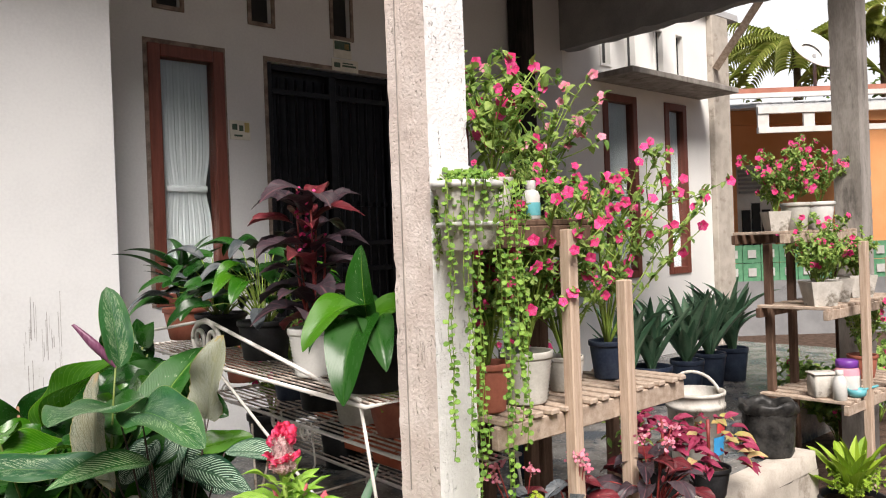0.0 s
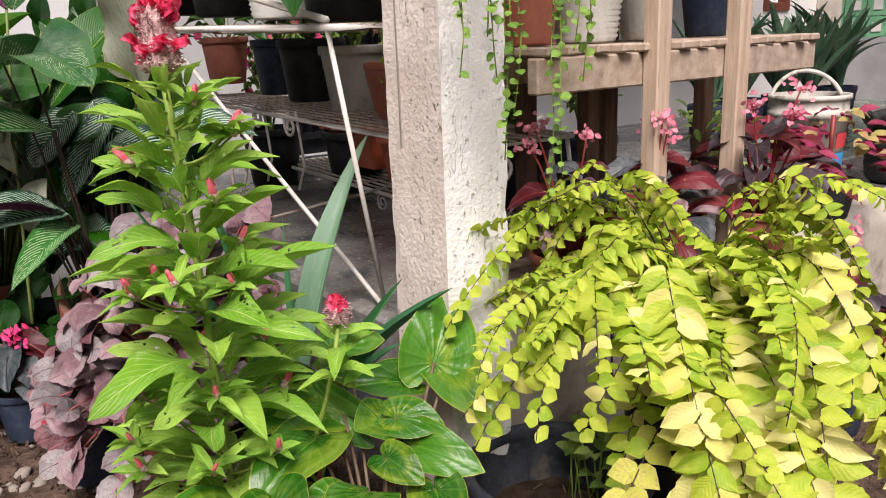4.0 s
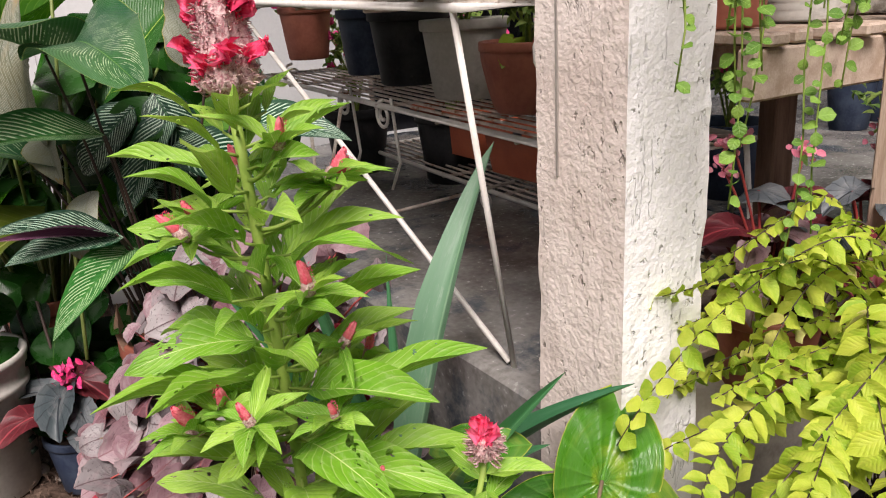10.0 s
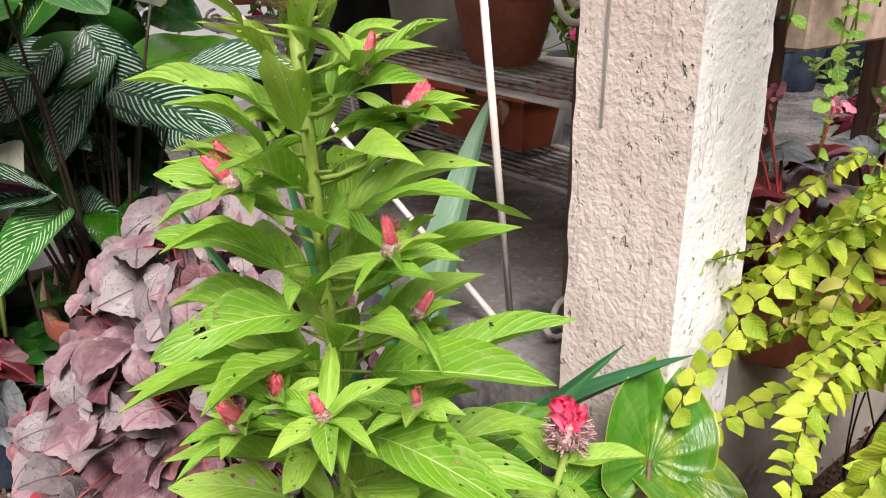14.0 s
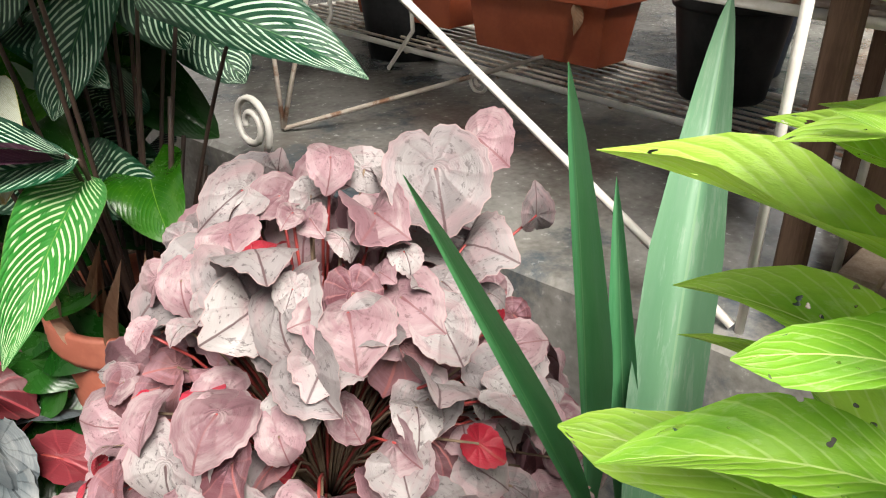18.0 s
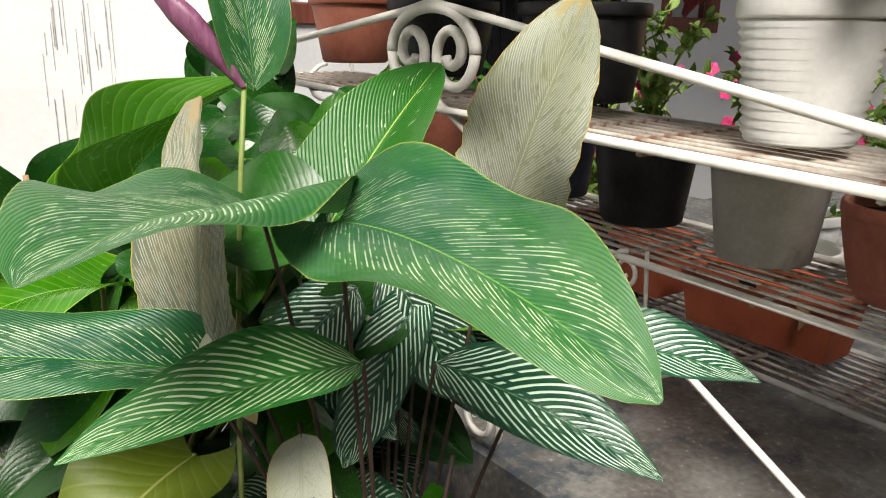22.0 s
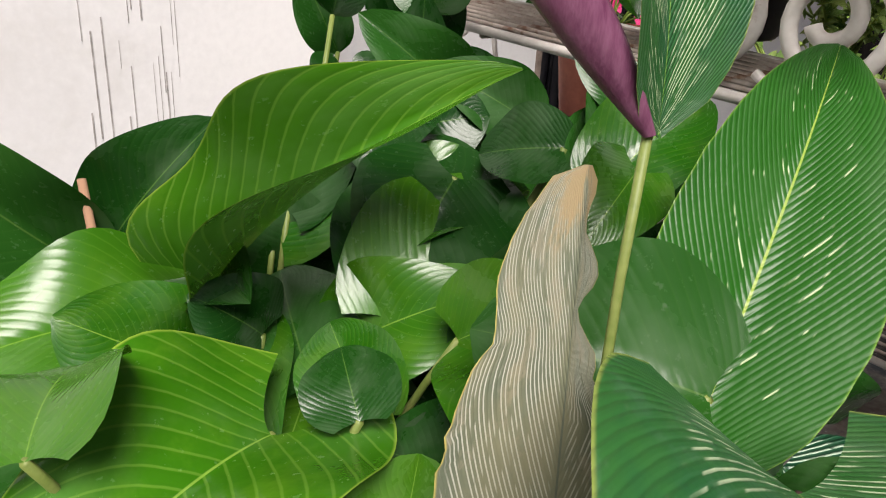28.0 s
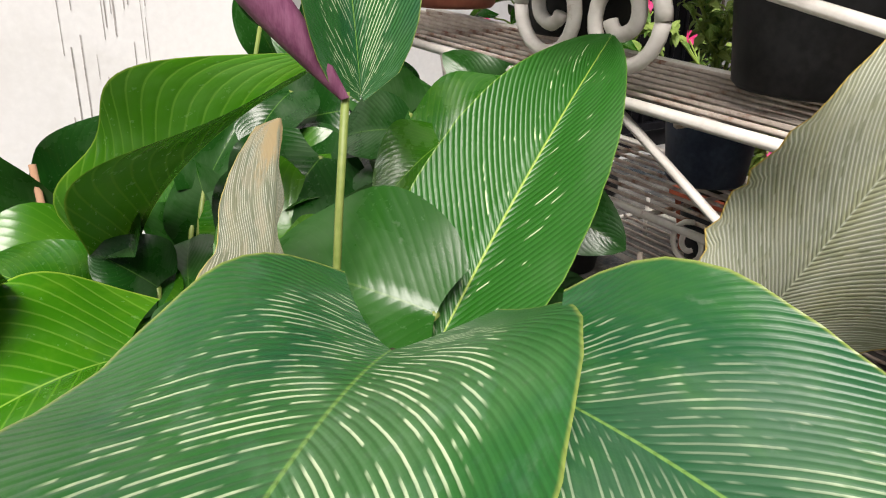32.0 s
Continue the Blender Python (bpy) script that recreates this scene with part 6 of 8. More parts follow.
far = thing("plant_stand", STAND, "dark wooden tiered plant stand with slatted shelves", "plant stand")
for z, v0, v1 in ((1.69, 0.4, 0.75), (1.22, 0.15, 0.6), (0.66, 0.05, 0.6)):
    for i in range(12):
        part("slat", new_box(2.86 + i * 0.11, 2.92 + i * 0.11, v0, v1, z - 0.02, z, bevel=0.003), "bench_wood", far, smooth=False)
    part("rail", new_box(2.84, 4.15, v0, v0 + 0.03, z - 0.08, z - 0.02, bevel=0.003), "bench_wood", far, smooth=False)
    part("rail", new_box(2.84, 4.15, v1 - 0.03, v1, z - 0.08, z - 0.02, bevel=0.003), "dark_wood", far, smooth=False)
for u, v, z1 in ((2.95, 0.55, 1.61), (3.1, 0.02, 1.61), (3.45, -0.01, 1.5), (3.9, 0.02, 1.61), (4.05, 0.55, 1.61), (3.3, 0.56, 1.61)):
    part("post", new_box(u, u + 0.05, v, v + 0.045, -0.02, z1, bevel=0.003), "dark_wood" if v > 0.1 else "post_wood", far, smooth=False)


def square_pot(at, w, h, label, flowers, seed):
    rs = random.Random(seed)
    t = thing("square_planter", at, label, "planter", "white planters on the stand")
    bm = bmesh.new()
    lo = [bm.verts.new((sx * w * 0.36, sy * w * 0.36, 0)) for sx, sy in ((-1, -1), (1, -1), (1, 1), (-1, 1))]
    hi = [bm.verts.new((sx * w * 0.5, sy * w * 0.5, h)) for sx, sy in ((-1, -1), (1, -1), (1, 1), (-1, 1))]
    inn = [bm.verts.new((sx * w * 0.44, sy * w * 0.44, h)) for sx, sy in ((-1, -1), (1, -1), (1, 1), (-1, 1))]
    dn = [bm.verts.new((sx * w * 0.42, sy * w * 0.42, h * 0.85)) for sx, sy in ((-1, -1), (1, -1), (1, 1), (-1, 1))]
    for a, b in ((lo, hi), (hi, inn), (inn, dn)):
        for i in range(4):
            bm.faces.new((a[i], a[(i + 1) % 4], b[(i + 1) % 4], b[i]))
    bm.faces.new(lo[::-1])
    part("box", bm, "old_white", t, smooth=False)
    part("soil", new_box(-w * 0.42, w * 0.42, -w * 0.42, w * 0.42, h * 0.8, h * 0.86), "pot_soil", t, smooth=False)
    twiggy(t, at, h * 0.8, 0.28 if flowers < 9 else 0.42, 0.2, rs, 8, 260, 0.045, flowers)


for u, v, z, w, h, n, s in ((2.98, 0.25, 1.22, 0.19, 0.15, 4, 61), (3.3, 0.3, 1.22, 0.19, 0.15, 5, 62), (3.7, 0.3, 1.22, 0.19, 0.15, 3, 63), (3.12, 0.58, 1.69, 0.15, 0.13, 11, 64)):
    square_pot(sw(u, v, z), w, h, "white square planter with a pink-flowered shrub", n, s)
for u, v, z, r, h, mt in ((3.42, 0.58, 1.69, 0.1, 0.19, "grey_pot"), (3.8, 0.58, 1.69, 0.11, 0.2, "white_pot"), (3.3, 0.42, 1.22, 0.06, 0.12, "black_pot"), (3.75, 0.3, 0.66, 0.1, 0.16, "terracotta")):
    p = sw(u, v, z)
    t = potted("flowering_shrub", p, r, h, mt, "small pot with a green pink-flowered shrub", group="shrubs on the stand")
    twiggy(t, p, h * 0.85, 0.42, 0.22, rs, 8, 260, 0.045, 9 if z > 1.5 else 4)
p = sw(3.12, 0.16, 0.66)
t = thing("plastic_jar", p, "clear pinkish plastic jar with a purple lid", "jar")
part("body", lathe([(0.07, 0), (0.075, 0.005), (0.075, 0.15), (0.06, 0.17)]), "petal_pale", t)
part("label", lathe([(0.0755, 0.04), (0.0758, 0.041), (0.0758, 0.12), (0.0755, 0.121)], 24), "white_pot", t)
part("lid", lathe([(0.064, 0.168), (0.066, 0.17), (0.066, 0.21), (0.06, 0.214), (0, 0.214)], 24), "purple", t)
p = sw(2.95, 0.24, 0.66)
t = thing("plastic_box", p, "small off-white plastic tub", "tub")
part("box", new_box(-0.075, 0.075, -0.06, 0.06, 0, 0.14, bevel=0.01), "old_white", t)
part("lid", new_box(-0.08, 0.08, -0.065, 0.065, 0.14, 0.152, bevel=0.004), "old_white", t)
p = sw(2.9, 0.12, 0.66)
t = thing("bottle", p, "small white plastic bottle", "bottle")
part("body", lathe([(0.035, 0), (0.04, 0.004), (0.04, 0.12), (0.02, 0.15)]), "white_pot", t)
part("cap", lathe([(0.021, 0.15), (0.022, 0.152), (0.022, 0.18), (0, 0.181)], 16), "white_pot", t)
p = sw(3.05, 0.08, 0.66)
t = thing("plastic_scoop", p, "small teal plastic scoop", "scoop")
part("bowl", lathe([(0.03, 0), (0.05, 0.012), (0.055, 0.05), (0.05, 0.05), (0.035, 0.015)], 20), "teal", t)
part("handle", tube([(0.05, 0, 0.045), (0.14, 0.02, 0.06)], 0.008, 6), "teal", t)

for i, (u, v, r) in enumerate(((3.4, 1.7, 0.13), (3.8, 1.75, 0.17), (4.25, 1.7, 0.14), (4.7, 1.75, 0.14), (5.1, 1.75, 0.14))):
    p = hw(u, v, FLOOR - 0.09 if u > 2.85 else FLOOR)
    t = potted("sansevieria", p, r, 0.3, "blue_pot", "upright banded snake plant in a dark blue ribbed pot", "ribbed", group="snake plants by the wall")
    rosette(t, p, 0.26, 26, 0.4, 0.72, 0.1, ("spear", "strap", "strap_b"), ("sansevieria",), rs, (0.85, 1.45))
# leafy weeds at the far end of the porch
for u, v, hh in ((5.0, 1.0, 0.5), (5.6, 0.7, 0.6), (6.2, 1.0, 0.5), (4.7, 0.7, 0.45)):
    p = hw(u, v, 0)
    t = thing("garden_shrub", p, "low bright green leafy shrub", "shrub", "shrubs by the far porch")
    twiggy(t, p, 0.05, hh, 0.35, rs, 10, 330, 0.09, 3)

# ---- red begonias and coleus in front of the bench ----
rs = random.Random(71)
for (x, y, z, n, sp, hh, sz, mats, lab) in ((0.78, 3.05, 0.5, 26, 0.2, 0.26, 0.095, ("maroon", "maroon", "dusky"), "maroon-leaved begonia in a pink pot"), (0.45, 2.85, 0.47, 24, 0.17, 0.24, 0.085, ("maroon", "silver_dark", "begonia"), "red and silver-leaved begonia"),
                                            (0.24, 2.74, 0.47, 18, 0.13, 0.24, 0.085, ("begonia", "maroon", "silver_dark"), "pink and silver-leaved begonia"), (1.0, 3.0, 0.12, 18, 0.16, 0.36, 0.11, ("maroon", "dusky", "silver_dark"), "maroon begonia in a dark blue pot on the soil")):
    p = Vector((x, y, z - 0.02 if z > 0.3 else 0.0))
    t = potted("begonia", p, 0.1, 0.16, "terracotta" if z > 0.3 else "blue_pot", lab, group="begonias by the bench")
    stalked(t, p, 0.13, n, sp, hh, sz, ("bego", "bego_b", "bego_c"), mats, rs, "stem_red", ratio=0.8, stem_r=0.004)
    fb = Batch()
    for k in range(3):
        c = p + Vector((rs.uniform(-0.1, 0.06), rs.uniform(-0.09, 0.03), 0.2 + hh + rs.uniform(-0.06, 0.03)))
        part("flower_stalk", tube([q - p for q in arc(p + Vector((0, 0, 0.13)), c, (0, 0, 0.03), 4)], 0.0025, 5), "stem_red", t)
        for i in range(22):
            q = c + Vector((rs.gauss(0, 0.015), rs.gauss(0, 0.012), rs.gauss(0, 0.012)))
            fb.add("disc", aim(q, q + rvec(rs, 0.016), (0, -1, 0.3), 0.011))
    fb.build("blossom", "petal_pale", t)
for x, y, mats, n, lab in ((1.02, 3.78, ("coleus",), 110, "dense crimson coleus"), (1.22, 3.72, ("coleus_yellow", "coleus"), 60, "yellow and pink coleus")):
    p = Vector((x, y, FLOOR))
    t = potted("coleus_plant", p, 0.1, 0.14, "black_pot", lab + " in a pot on the porch edge")
    for i in range(n):
        a, q = rs.uniform(0, 6.28), rs.random() ** 0.5
        c = p + Vector((math.cos(a) * 0.19 * q, math.sin(a) * 0.19 * q, 0.16 + 0.27 * (1 - q * q) * rs.uniform(0.4, 1.0)))
        d = Vector((math.cos(a), math.sin(a), rs.uniform(-0.6, 0.3)))
        leaf(t, rs.choice(("cel", "cel_b")), rs.choice(mats), c, c + d * rs.uniform(0.06, 0.1), (0, -0.5, 1), rs.uniform(0.03, 0.045))
    part("stem", tube([(0, 0, 0.12), (0, 0, 0.36)], 0.008, 6), "stem_red", t)
crate = thing("wooden_pallet", HOUSE, "low weathered wooden pallet lying on the porch", "pallet")
for i in range(3):
    part("slat", new_box(0.24, 0.8, 0.12 + i * 0.075, 0.175 + i * 0.075, FLOOR + 0.05, FLOOR + 0.068, bevel=0.003), "bench_wood", crate, smooth=False)
for u in (0.27, 0.72):
    part("bearer", new_box(u, u + 0.05, 0.12, 0.33, FLOOR + 0.006, FLOOR + 0.05, bevel=0.003), "bench_wood", crate, smooth=False)

# ---- yellow fern over its pot ----
rs = random.Random(81)
FC = Vector((0.47, 2.55, 0.0))
fern = potted("yellow_fern", FC, 0.12, 0.3, "black_pot", "large yellow-green fern arching over its black pot", category="fern")
fb, fb2, count = Batch(), Batch(), 0


def frond(deg, reach, top, end, big):
    """One arching frond with two neat rows of leaflets: it rises to top, reaches out and ends at the height end."""
    global count
    a = math.radians(deg)
    out = Vector((math.cos(a), math.sin(a), 0))
    side = Vector((-out.y, out.x, 0))
    base = FC + Vector((rs.uniform(-0.06, 0.06), rs.uniform(-0.06, 0.06), 0.28))
    n = int(19 + reach * 24)
    ph, bow, droop = rs.uniform(0, 6), rs.uniform(0.03, 0.16), rs.uniform(1.1, 1.8)
    pts = []
    for k in range(n + 1):
        f = k / n
        z = base.z + (top - base.z) * math.sin(min(1, f / 0.5) * math.pi / 2) if f < 0.5 else top + (end - top) * ((f - 0.5) / 0.5) ** droop
        pts.append(Vector((base.x, base.y, z)) + out * reach * f ** 1.1 + side * bow * math.sin(f * 3 + ph))
    part("frond", tube([q - FC for q in pts], 0.0018, 4, None, 0.001), "stem_dark", fern)
    roll = rs.uniform(-0.9, 0.9)
    for k in range(n // 4, n):
        f = k / n
        tan = (pts[k + 1] - pts[k]).normalized()
        nrm = tan.cross(side).normalized()
        if nrm.z < 0:
            nrm = -nrm
        gap = (pts[k + 1] - pts[k]).length
        full = min(1.0, 0.45 + 2.2 * (f - 0.25)) * (1.0 if f < 0.75 else 1.0 - 1.8 * (f - 0.75))
        sz = (0.029 + 0.031 * big) * full * rs.uniform(0.9, 1.1)
        for sg in (-1, 1):
            d = (side * sg * 0.9 + tan * rs.uniform(0.25, 0.6) - nrm * (0.15 + 0.45 * rs.random()) + nrm * roll * sg).normalized()
            at = pts[k].lerp(pts[k + 1], 0.5 if sg > 0 else 0.0)
            m = aim(at, at + d * sz + rvec(rs, sz * 0.18), nrm - side * sg * roll + rvec(rs, 0.5), max(gap * 1.0, sz * 0.62))
            pale = rs.random() < (0.6 if big > 0.8 and f > 0.4 else 0.05)
            key = rs.choice(("pinna", "pinna", "pinna_b"))
            if count < 300 and big > 0.3:
                part("leaflet", leaf_mesh(key, "fern_pale" if pale else "fern"), "fern", fern, m=Matrix.Translation(-FC) @ m)
                count += 1
            else:
                (fb2 if pale else fb).add(key, m)


for i in range(16):  # towards the yard and the right, drooping low
    frond(256 + i * 3.6 + rs.uniform(-4, 4), rs.uniform(0.4, 0.78), rs.uniform(0.56, 0.76), rs.uniform(0.1, 0.42), rs.uniform(0.85, 1.25))
for i in range(15):  # towards the yard
    frond(222 + i * 4.6 + rs.uniform(-5, 5), rs.uniform(0.4, 0.66), rs.uniform(0.62, 0.8), rs.uniform(0.42, 0.64), rs.uniform(0.35, 0.6))
for i in range(14):  # towards the pillar
    frond(178 + i * 4.4 + rs.uniform(-5, 5), rs.uniform(0.36, 0.56), rs.uniform(0.64, 0.84), rs.uniform(0.46, 0.7), 0.2)
for i in range(14):  # upright ones behind
    frond(rs.uniform(165, 330), rs.uniform(0.2, 0.42), rs.uniform(0.66, 0.84), rs.uniform(0.56, 0.76), rs.uniform(0.0, 0.2))
for i in range(9):  # along the porch edge
    frond(rs.uniform(305, 390), rs.uniform(0.32, 0.5), rs.uniform(0.62, 0.8), rs.uniform(0.42, 0.62), 0.2)
fb.build("foliage", "fern", fern)
fb2.build("pale_foliage", "fern_pale", fern)

# ---- bowl pot with bare soil ----
p = Vector((0.185, 2.38, 0.0))
t = thing("bowl_pot", p, "wide black plastic bowl pot half filled with wet brown soil", "plant pot")
part("body", lathe([(0.13, 0), (0.138, 0.006), (0.162, 0.08), (0.178, 0.16), (0.183, 0.205)], 40), "mud_pot", t, "mud-crusted outer wall")
part("lining", lathe([(0.181, 0.215), (0.17, 0.15), (0.155, 0.07), (0.13, 0.03)], 40), "bowl", t)
part("rim", lathe([(0.181, 0.2), (0.196, 0.204), (0.2, 0.212), (0.2, 0.232), (0.195, 0.24), (0.184, 0.241), (0.176, 0.234), (0.176, 0.21)], 40), "bowl", t)
bm = bmesh.new()
rings = [[bm.verts.new((0.158 * q / 9 * math.cos(a), 0.158 * q / 9 * math.sin(a), 0.11 + 0.014 * noise.noise((q * math.cos(a) * 0.6, q * math.sin(a) * 0.6, 0)) + 0.01 * noise.noise((q * math.cos(a) * 2, q * math.sin(a) * 2, 4)))) for a in (k * math.pi / 18 for k in range(36))] for q in range(1, 10)]
for a, b in zip(rings, rings[1:]):
    for k in range(36):
        bm.faces.new((a[k], a[(k + 1) % 36], b[(k + 1) % 36], b[k]))
bm.faces.new(rings[0])
part("soil", bm, "pot_soil", t)
for i in range(9):
    a, q = rs.uniform(0, 6.28), rs.uniform(0, 0.11)
    b = Vector((q * math.cos(a), q * math.sin(a), 0.12))
    part("twig", tube([b, b + Vector((rs.uniform(-0.04, 0.04), rs.uniform(-0.04, 0.04), 0.008))], 0.0015, 4), "stem_brown", t)
for i in range(14):
    b = p + Vector((0.08 + rs.uniform(-0.05, 0.04), 0.07 + rs.uniform(-0.05, 0.04), 0.11))
    a = rs.uniform(0, 6.28)
    top = b + Vector((0.03 * math.cos(a), 0.03 * math.sin(a), rs.uniform(0.06, 0.16)))
    part("seedling_stem", tube([b - p, top - p], 0.0015, 4), "stem_green", t)
    for g in (-0.6, 0.6):
        leaf(t, "small", "bush", top, top + Vector((0.045 * math.cos(a + g), 0.045 * math.sin(a + g), 0.01)), (0, -0.3, 1), 0.028)


def sprig(p0, p1, n, size, blotch):
    """A low fern stem with large spaced leaflets."""
    pts = arc(p0, p1, (0.01, 0, 0.04), n)
    part("frond", tube([Vector(q) - FC for q in pts], 0.0015, 4, None, 0.001), "stem_dark", fern)
    run = (Vector(p1) - Vector(p0)).normalized()
    side = Vector((run.y, -run.x, 0)).normalized()
    for k in range(1, n + 1):
        for sg in (-1, 1):
            b = pts[k] + rvec(rs, 0.006)
            d = (side * sg + run * 0.3 + Vector((0, -0.15, rs.uniform(-0.35, 0.05)))).normalized()
            sz = size * rs.uniform(0.8, 1.15)
            mt = "blotched" if rs.random() < blotch else rs.choice(("fern", "fern", "fern_pale"))
            part("leaflet", leaf_mesh(rs.choice(("pinna", "pinna_b")), mt), mt, fern, m=Matrix.Translation(-FC) @ aim(b, b + d * sz, Vector((0, -0.7, 0.8)) + rvec(rs, 0.3), sz * 0.85))


for p0, p1, bl in (((0.4, 2.3, 0.42), (0.2, 1.95, 0.26), 0.6), ((0.46, 2.3, 0.45), (0.29, 1.8, 0.24), 0.15), ((0.5, 2.3, 0.5), (0.36, 1.76, 0.27), 0.15), ((0.58, 2.3, 0.5), (0.47, 1.77, 0.28), 0.1)):
    sprig(p0, p1, 8, 0.054, bl)

# ---- heart-leaved plant in its black pot ----
HC = Vector((-0.14, 2.06, 0.0))
t = potted("heart_leaf_plant", HC, 0.13, 0.2, "black_pot", "glossy heart-leaved plant in a muddy black pot")
for key, b, e, w in (
    ("heart_c", (-0.063, 2.357, 0.483), (-0.025, 2.447, 0.6), 0.147),
    ("heart", (-0.037, 2.354, 0.472), (0.06, 2.243, 0.415), 0.107),
    ("heart", (-0.253, 2.232, 0.446), (-0.386, 2.141, 0.471), 0.118),
    ("heart_b", (-0.224, 2.214, 0.442), (-0.373, 2.316, 0.509), 0.084),
    ("heart", (-0.262, 2.134, 0.431), (-0.34, 2.0, 0.393), 0.121),
    ("heart_c", (-0.143, 2.199, 0.432), (-0.191, 2.153, 0.443), 0.104),
    ("heart", (-0.121, 2.187, 0.448), (-0.029, 2.169, 0.444), 0.082),
    ("heart", (-0.396, 1.997, 0.38), (-0.477, 1.853, 0.371), 0.125),
    ("heart_b", (-0.292, 1.969, 0.396), (-0.231, 1.835, 0.319), 0.129),
    ("heart", (-0.205, 2.044, 0.368), (-0.259, 1.98, 0.359), 0.087),
    ("heart", (-0.151, 2.022, 0.395), (-0.177, 1.949, 0.398), 0.121),
    ("heart", (-0.043, 2.084, 0.365), (-0.002, 1.971, 0.33), 0.098),
    ("heart_b", (-0.093, 2.168, 0.402), (0.036, 2.102, 0.397), 0.097),
    ("heart_b", (-0.157, 1.987, 0.376), (-0.18, 1.846, 0.317), 0.129),
    ("heart", (-0.181, 1.806, 0.333), (-0.158, 1.688, 0.313), 0.124),
    ("heart_c", (-0.427, 1.859, 0.344), (-0.476, 1.765, 0.327), 0.081),
    ("heart", (-0.126, 2.103, 0.413), (-0.059, 2.055, 0.397), 0.069),
    ("heart", (-0.226, 2.318, 0.483), (-0.284, 2.293, 0.505), 0.078),
    ("heart_c", (-0.123, 2.34, 0.45), (-0.223, 2.29, 0.466), 0.079),
    ("heart_b", (-0.27, 2.344, 0.52), (-0.164, 2.367, 0.538), 0.079),
):
    b, e = Vector(b), Vector(e)
    nrm = Vector((0, -0.55, 0.85)) if e.z < b.z + 0.05 else Vector((0, -1, 0.25))
    leaf(t, key, "heart", b, e, nrm + rvec(rs, 0.25), w * 1.05)
    part("stalk", tube([q - HC for q in arc(HC + Vector(((b.x - HC.x) * 0.2, (b.y - HC.y) * 0.2, 0.18)), b, Vector((0, 0, 0.03)), 6)], 0.004, 5, None, 0.003), "stem_brown", t)

# ---- celosia with a crimson crest ----
rs = random.Random(91)
CB, CT = Vector((-0.435, 2.16, 0.0)), Vector((-0.455, 2.13, 1.08))
cel = thing("celosia_plant", CB, "tall bright green cockscomb plant with a crimson crest", "flowering plant")
axis = arc(CB, CT, (0.012, 0.0, 0), 12)
part("stem", tube([q - CB for q in axis], 0.0085, 10, r1=0.006), "stem_green", cel)
BUD, TIP = [], []
for k in range(3):
    for store, nm, mt, prof in ((BUD, "flower_spike", "plume", [(0.003, 0), (0.0075, 0.003), (0.0082, 0.008), (0.0072, 0.014), (0.006, 0.02), (0.0042, 0.024)]), (TIP, "spike_tip", "spike", [(0.0048, 0.016), (0.0062, 0.02), (0.0052, 0.028), (0.0045, 0.035), (0.003, 0.041), (0.0006, 0.045)])):
        bm = lathe(prof, 12, 0.0035)
        for v in bm.verts:
            v.co.x += v.co.z * v.co.z * (4 if k == 1 else -3 if k == 2 else 1)
        me = bpy.data.meshes.new(nm)
        bm.to_mesh(me), bm.free()
        me.polygons.foreach_set("use_smooth", [True] * len(me.polygons))
        me.materials.append(M[mt])
        store.append(me)


def stem_at(f):
    x = f * 12
    return axis[int(x)].lerp(axis[min(int(x) + 1, 12)], x - int(x))


N = 124
for i in range(N):
    f = 0.1 + 0.89 * i / N
    a = i * 2.399
    c = stem_at(f)
    out = Vector((math.cos(a), math.sin(a), 0))
    size = (0.085 + 0.12 * math.sin(math.pi * min(1, max(0, (f - 0.05) / 0.93))) ** 0.8) * rs.uniform(0.6, 1.06)
    el = 0.45 - 0.6 * (1 - f) + rs.uniform(-0.3, 0.25)
    b = c + out * rs.uniform(0.015, 0.05) + Vector((0, 0, 0.01))
    tip = b + (out * math.cos(el) + Vector((0, 0, math.sin(el)))) * size
    part("leaf_stalk", tube([c - CB, b - CB], 0.0022, 5, None, 0.0016), "stem_green", cel)
    leaf(cel, rs.choice(("cel", "cel_b", "cel_c", "cel_d")), "celosia", b, tip, out * -0.25 + Vector((0, -0.35, 1)) + rvec(rs, 0.3), size * rs.uniform(0.22, 0.33))
